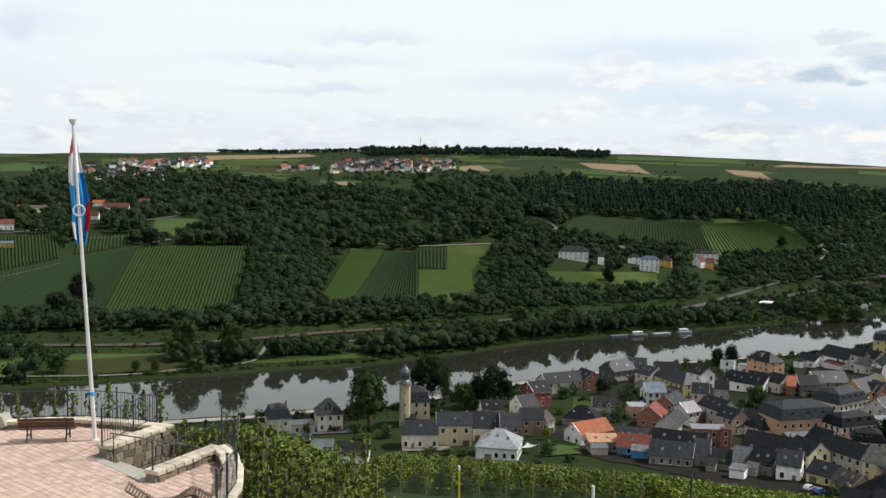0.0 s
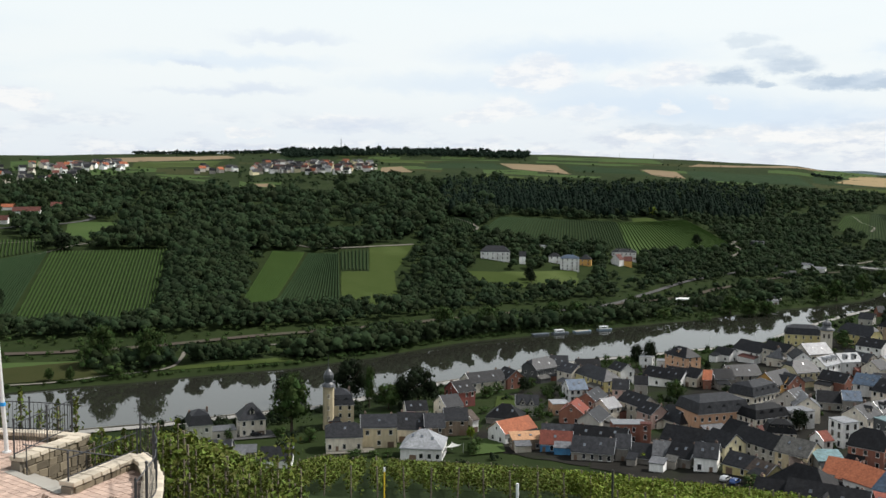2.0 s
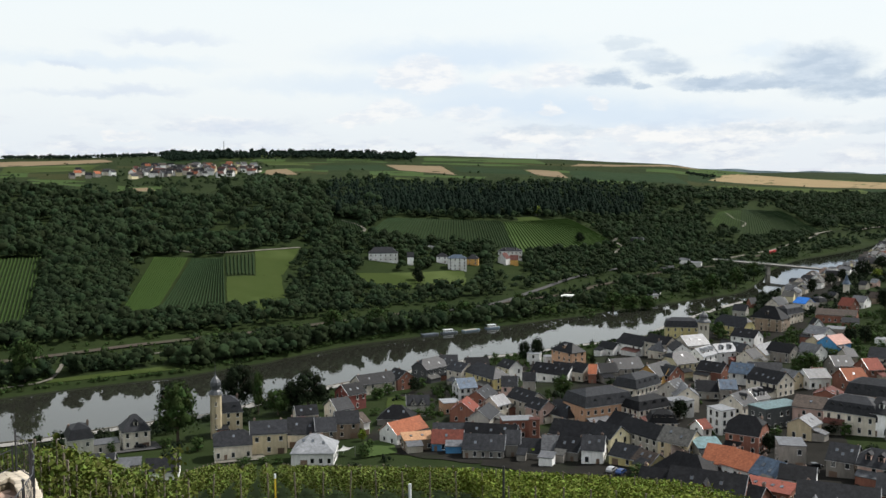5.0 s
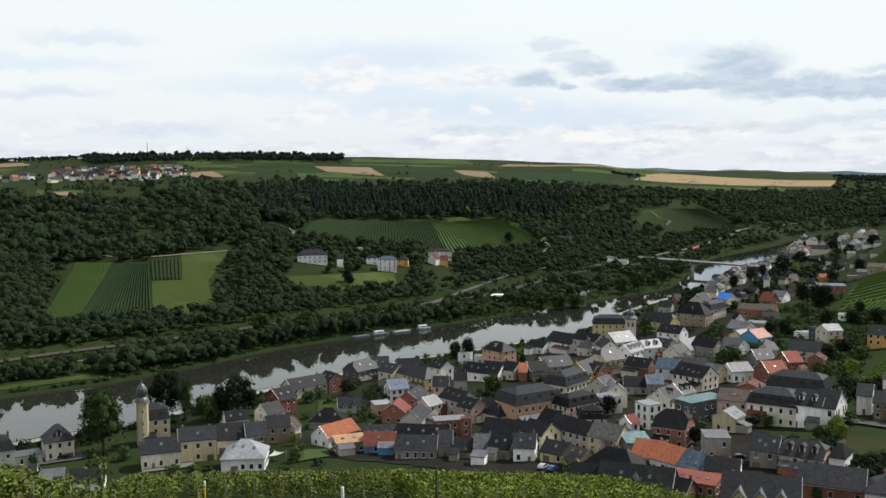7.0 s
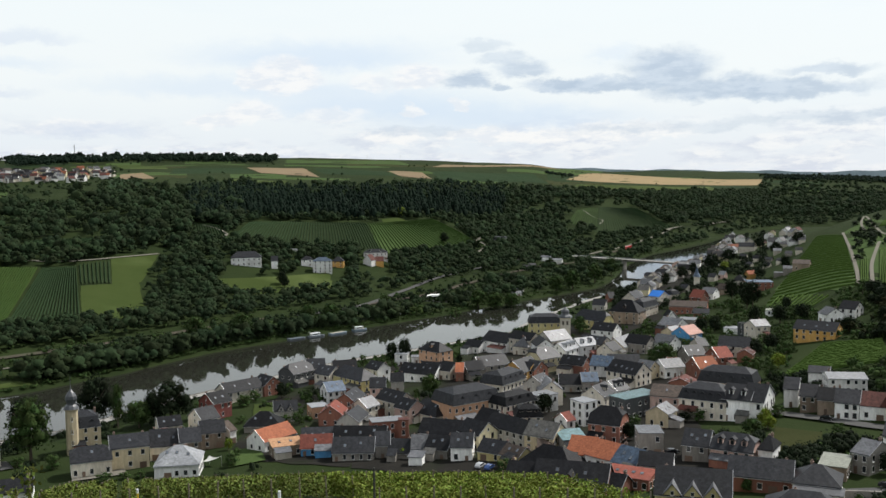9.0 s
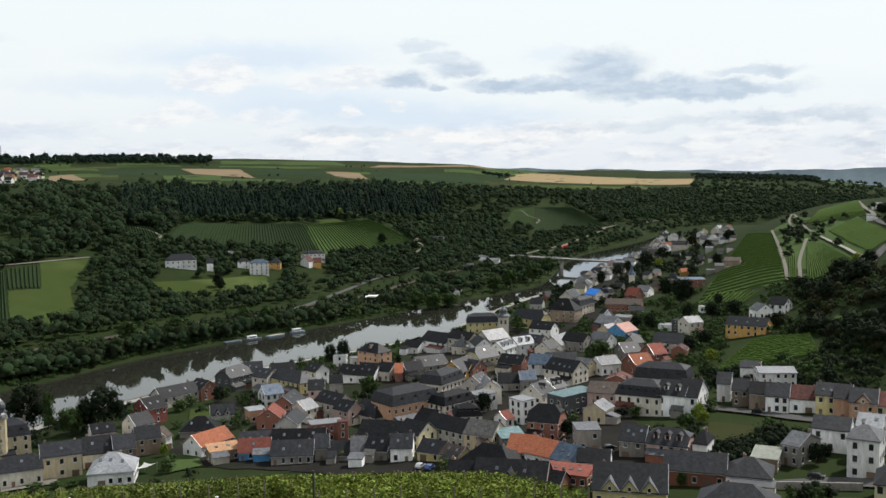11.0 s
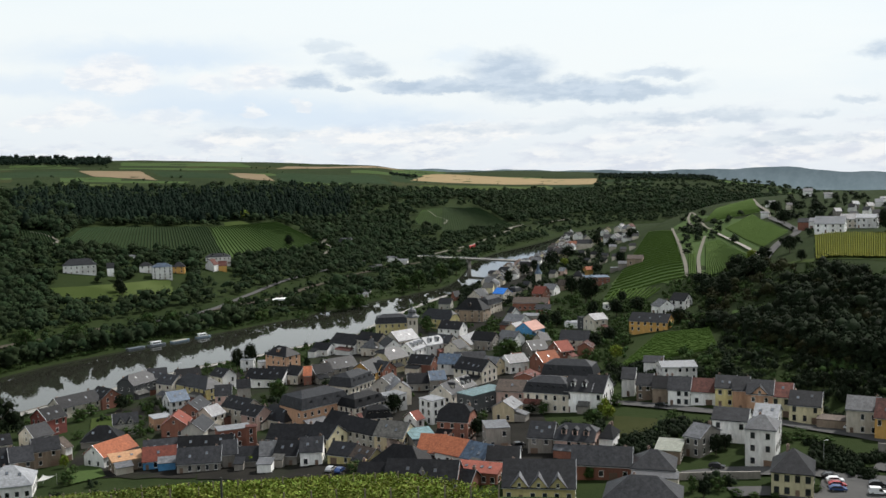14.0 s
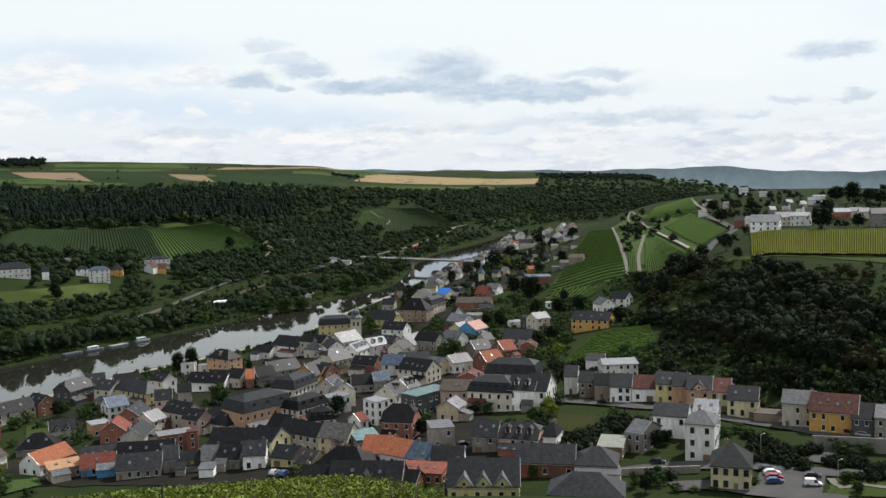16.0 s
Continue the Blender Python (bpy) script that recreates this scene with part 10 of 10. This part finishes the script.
def spire():
    ob = holder("turret", pose(228, 762, 12, 0, 0, -17), "narrow house turret with a blue-grey spire", "tower")
    bm = bmesh.new()
    add_box(bm, -2.3, 2.3, -2.3, 2.3, -2, 11)
    part("wall", bm, M["wall_cream"], ob)
    bm = bmesh.new()
    ring_solid(bm, [(3.4, 10.9), (1.5, 14), (0.05, 20)], 8)
    part("roof", bm, M["roof_blue"], ob)


church_tower(), castle_tower(), spire()


# ---- parked cars ----
def car(x, y, turn, paint, van=False, lift=0.45):
    z = ground(x, y) + lift
    ob = holder("car", pose(x, y, z, 0, 0, turn), "%s %s parked in the open" % (paint, "van" if van else "car"), "car")
    top = 1.85 if van else 1.45
    prof = [(-2.1, 0.3), (2.1, 0.3), (2.15, 0.75), (1.2, 0.92), (0.6, top), (-1.2 if not van else -2.0, top), (-2.0, 0.95), (-2.15, 0.8)]
    bm = bmesh.new()
    add_prism(bm, prof, -0.86, 0.86)
    bmesh.ops.bevel(bm, geom=bm.edges[:], offset=0.06, segments=1, affect="EDGES")
    part("body", bm, M["car_" + paint], ob)
    bm = bmesh.new()
    add_prism(bm, [(1.16, 0.96), (0.62, top - 0.08), (-1.15 if not van else 0.1, top - 0.08), (-1.85 if not van else 0.1, 0.98)], -0.875, 0.875)
    part("glazing", bm, M["glass"], ob)
    for px in (-1.35, 1.35):
        for py in (-0.85, 0.85):
            t = piece("wheel", (1,), lambda bm: rod(bm, (0, -0.1, 0), (0, 0.1, 0), 0.32, 12), "tyre", ob, pose(px, py, 0.32))
            piece("rim", (1,), lambda bm: rod(bm, (0, -0.11, 0), (0, 0.11, 0), 0.19, 8), "rim", t, Matrix())
    for py in (-0.62, 0.62):
        piece("headlight", (1,), lambda bm: add_box(bm, -0.04, 0.04, -0.16, 0.16, -0.07, 0.07), "headlight", ob, pose(2.13, py, 0.68))


for _x, _y, _t, _p, _v in ((142.5, 218.7, -20, "black", 0), (141.8, 215.5, -20, "white", 0), (140.3, 212.2, -20, "red", 0), (138.6, 209.4, -20, "blue", 0), (149.6, 209.5, -25, "black", 0), (146.0, 204.2, -25, "white", 1),
                           (174.5, 257.4, -52, "white", 0), (177.2, 252.5, -52, "black", 0), (119.0, 234.5, -30, "black", 0), (134.3, 304.7, -30, "black", 0), (183.3, 240.5, -52, "black", 0), (185.4, 236.0, -52, "silver", 0),
                           (21.5, 359.4, 30, "white", 0), (77.0, 281.7, 10, "black", 0), (19.0, 281.4, 60, "silver", 0), (21.5, 278.5, 60, "blue", 0), (99.0, 541.0, 40, "silver", 0), (104, 548, 40, "black", 0), (-144.3, 323.3, 20, "black", 0), (-92.9, 316.6, 10, "black", 0),
                           (-18.0, 716.8, 10, "black", 0), (-12, 722, 10, "white", 0)):
    car(_x, _y, _t, _p, bool(_v))


def retaining_wall(pts, high, label):
    verts, faces = [], []
    for x, y in pts:
        d = math.hypot(x, y)
        for k, z in ((0, -1.0), (0, high), (0.5, high), (0.5, -1.0)):
            verts.append((x * (1 + k / d), y * (1 + k / d), ground(x, y) + z))
    for i in range(len(pts) - 1):
        for k in range(3):
            a = 4 * i + k
            faces.append((a, a + 4, a + 5, a + 1))
    ob = mesh_object("retaining_wall", verts, faces, M["wall_stone"])
    tagged(ob, label, "wall", kind="structure")


retaining_wall([(165, 231), (177, 223), (190, 213), (205, 200)], 4.2, "tall grey stone retaining wall below the street")
retaining_wall([(98, 232), (112, 228), (126, 224)], 2.0, "low grey stone wall by the road")


def lamp_post(x, y):
    ob = holder("street_lamp", pose(x, y, ground(x, y)), "slim grey street lamp", "lamp", "street lamps")
    bm = bmesh.new()
    rod(bm, (0, 0, 0), (0, 0, 7.5), 0.07, 6)
    rod(bm, (0, 0, 7.5), (0.9, 0, 7.8), 0.05, 5)
    part("pole", bm, M["gutter"], ob)
    bm = bmesh.new()
    add_box(bm, 0.7, 1.3, -0.12, 0.12, 7.72, 7.86)
    part("lamp_head", bm, M["headlight"], ob)


for _x, _y in ((146, 227), (178, 205), (150, 200), (-10, 585), (30, 622), (62, 668), (90, 745), (-45, 548)):
    lamp_post(_x, _y)


def far_mast(az, r, high, name, label, blades=False):
    x, y = r * math.sin(radians(az)), r * math.cos(radians(az))
    ob = holder(name, pose(x, y, ground(x, y), 0, 0, -az), label, "mast")
    bm = bmesh.new()
    rod(bm, (0, 0, 0), (0, 0, high), 1.0, 6)
    part("tower", bm, M["gutter"], ob)
    if blades:
        for k in range(3):
            a = 2.0944 * k + az
            bm = bmesh.new()
            rod(bm, (0, -1.5, high), (high * 0.5 * math.cos(a), -1.5, high + high * 0.5 * math.sin(a)), 0.7, 4)
            part("blade", bm, M["white_plastic"], ob)


far_mast(-19.0, 2450, 34, "radio_mast", "thin grey radio mast on the far hill")
for _a, _r, _h in ((-3.6, 4300, 60), (-2.6, 4400, 66), (-2.2, 4500, 62), (-1.2, 4600, 60), (-0.7, 4500, 66), (0.2, 4600, 60)):
    far_mast(_a, _r, _h, "wind_turbine", "distant pale wind turbine on the skyline", True)


def awning(x, y, turn):
    """A stretched white sail over a terrace, on three poles."""
    z = ground(x, y)
    ob = holder("shade_sail", pose(x, y, z, 0, 0, turn), "white triangular shade sail beside the white house", "awning")
    corners = [Vector((-3.2, -1.5, 2.2)), Vector((3.4, -1.8, 3.4)), Vector((0.2, 3.0, 2.6))]
    verts, faces, n = [], [], 8
    index = {}
    for i in range(n + 1):
        for j in range(n + 1 - i):
            a, b = i / n, j / n
            c = 1 - a - b
            p = corners[0] * a + corners[1] * b + corners[2] * c
            p.z -= 2.2 * (a * b + b * c + c * a)
            index[i, j] = len(verts)
            verts.append(p[:])
    for i in range(n):
        for j in range(n - i):
            faces.append((index[i, j], index[i + 1, j], index[i, j + 1]))
            if i + j < n - 1:
                faces.append((index[i + 1, j], index[i + 1, j + 1], index[i, j + 1]))
    bm = bmesh.new()
    v = [bm.verts.new(p) for p in verts]
    for f in faces:
        bm.faces.new([v[k] for k in f])
    bmesh.ops.solidify(bm, geom=bm.faces[:], thickness=0.03)
    part("cloth", bm, M["sail"], ob)
    for c in corners:
        bm = bmesh.new()
        rod(bm, (c.x, c.y, -0.4), (c.x, c.y, c.z + 0.2), 0.06, 6)
        part("pole", bm, M["gutter"], ob)


awning(-66.7, 306.8, 20)
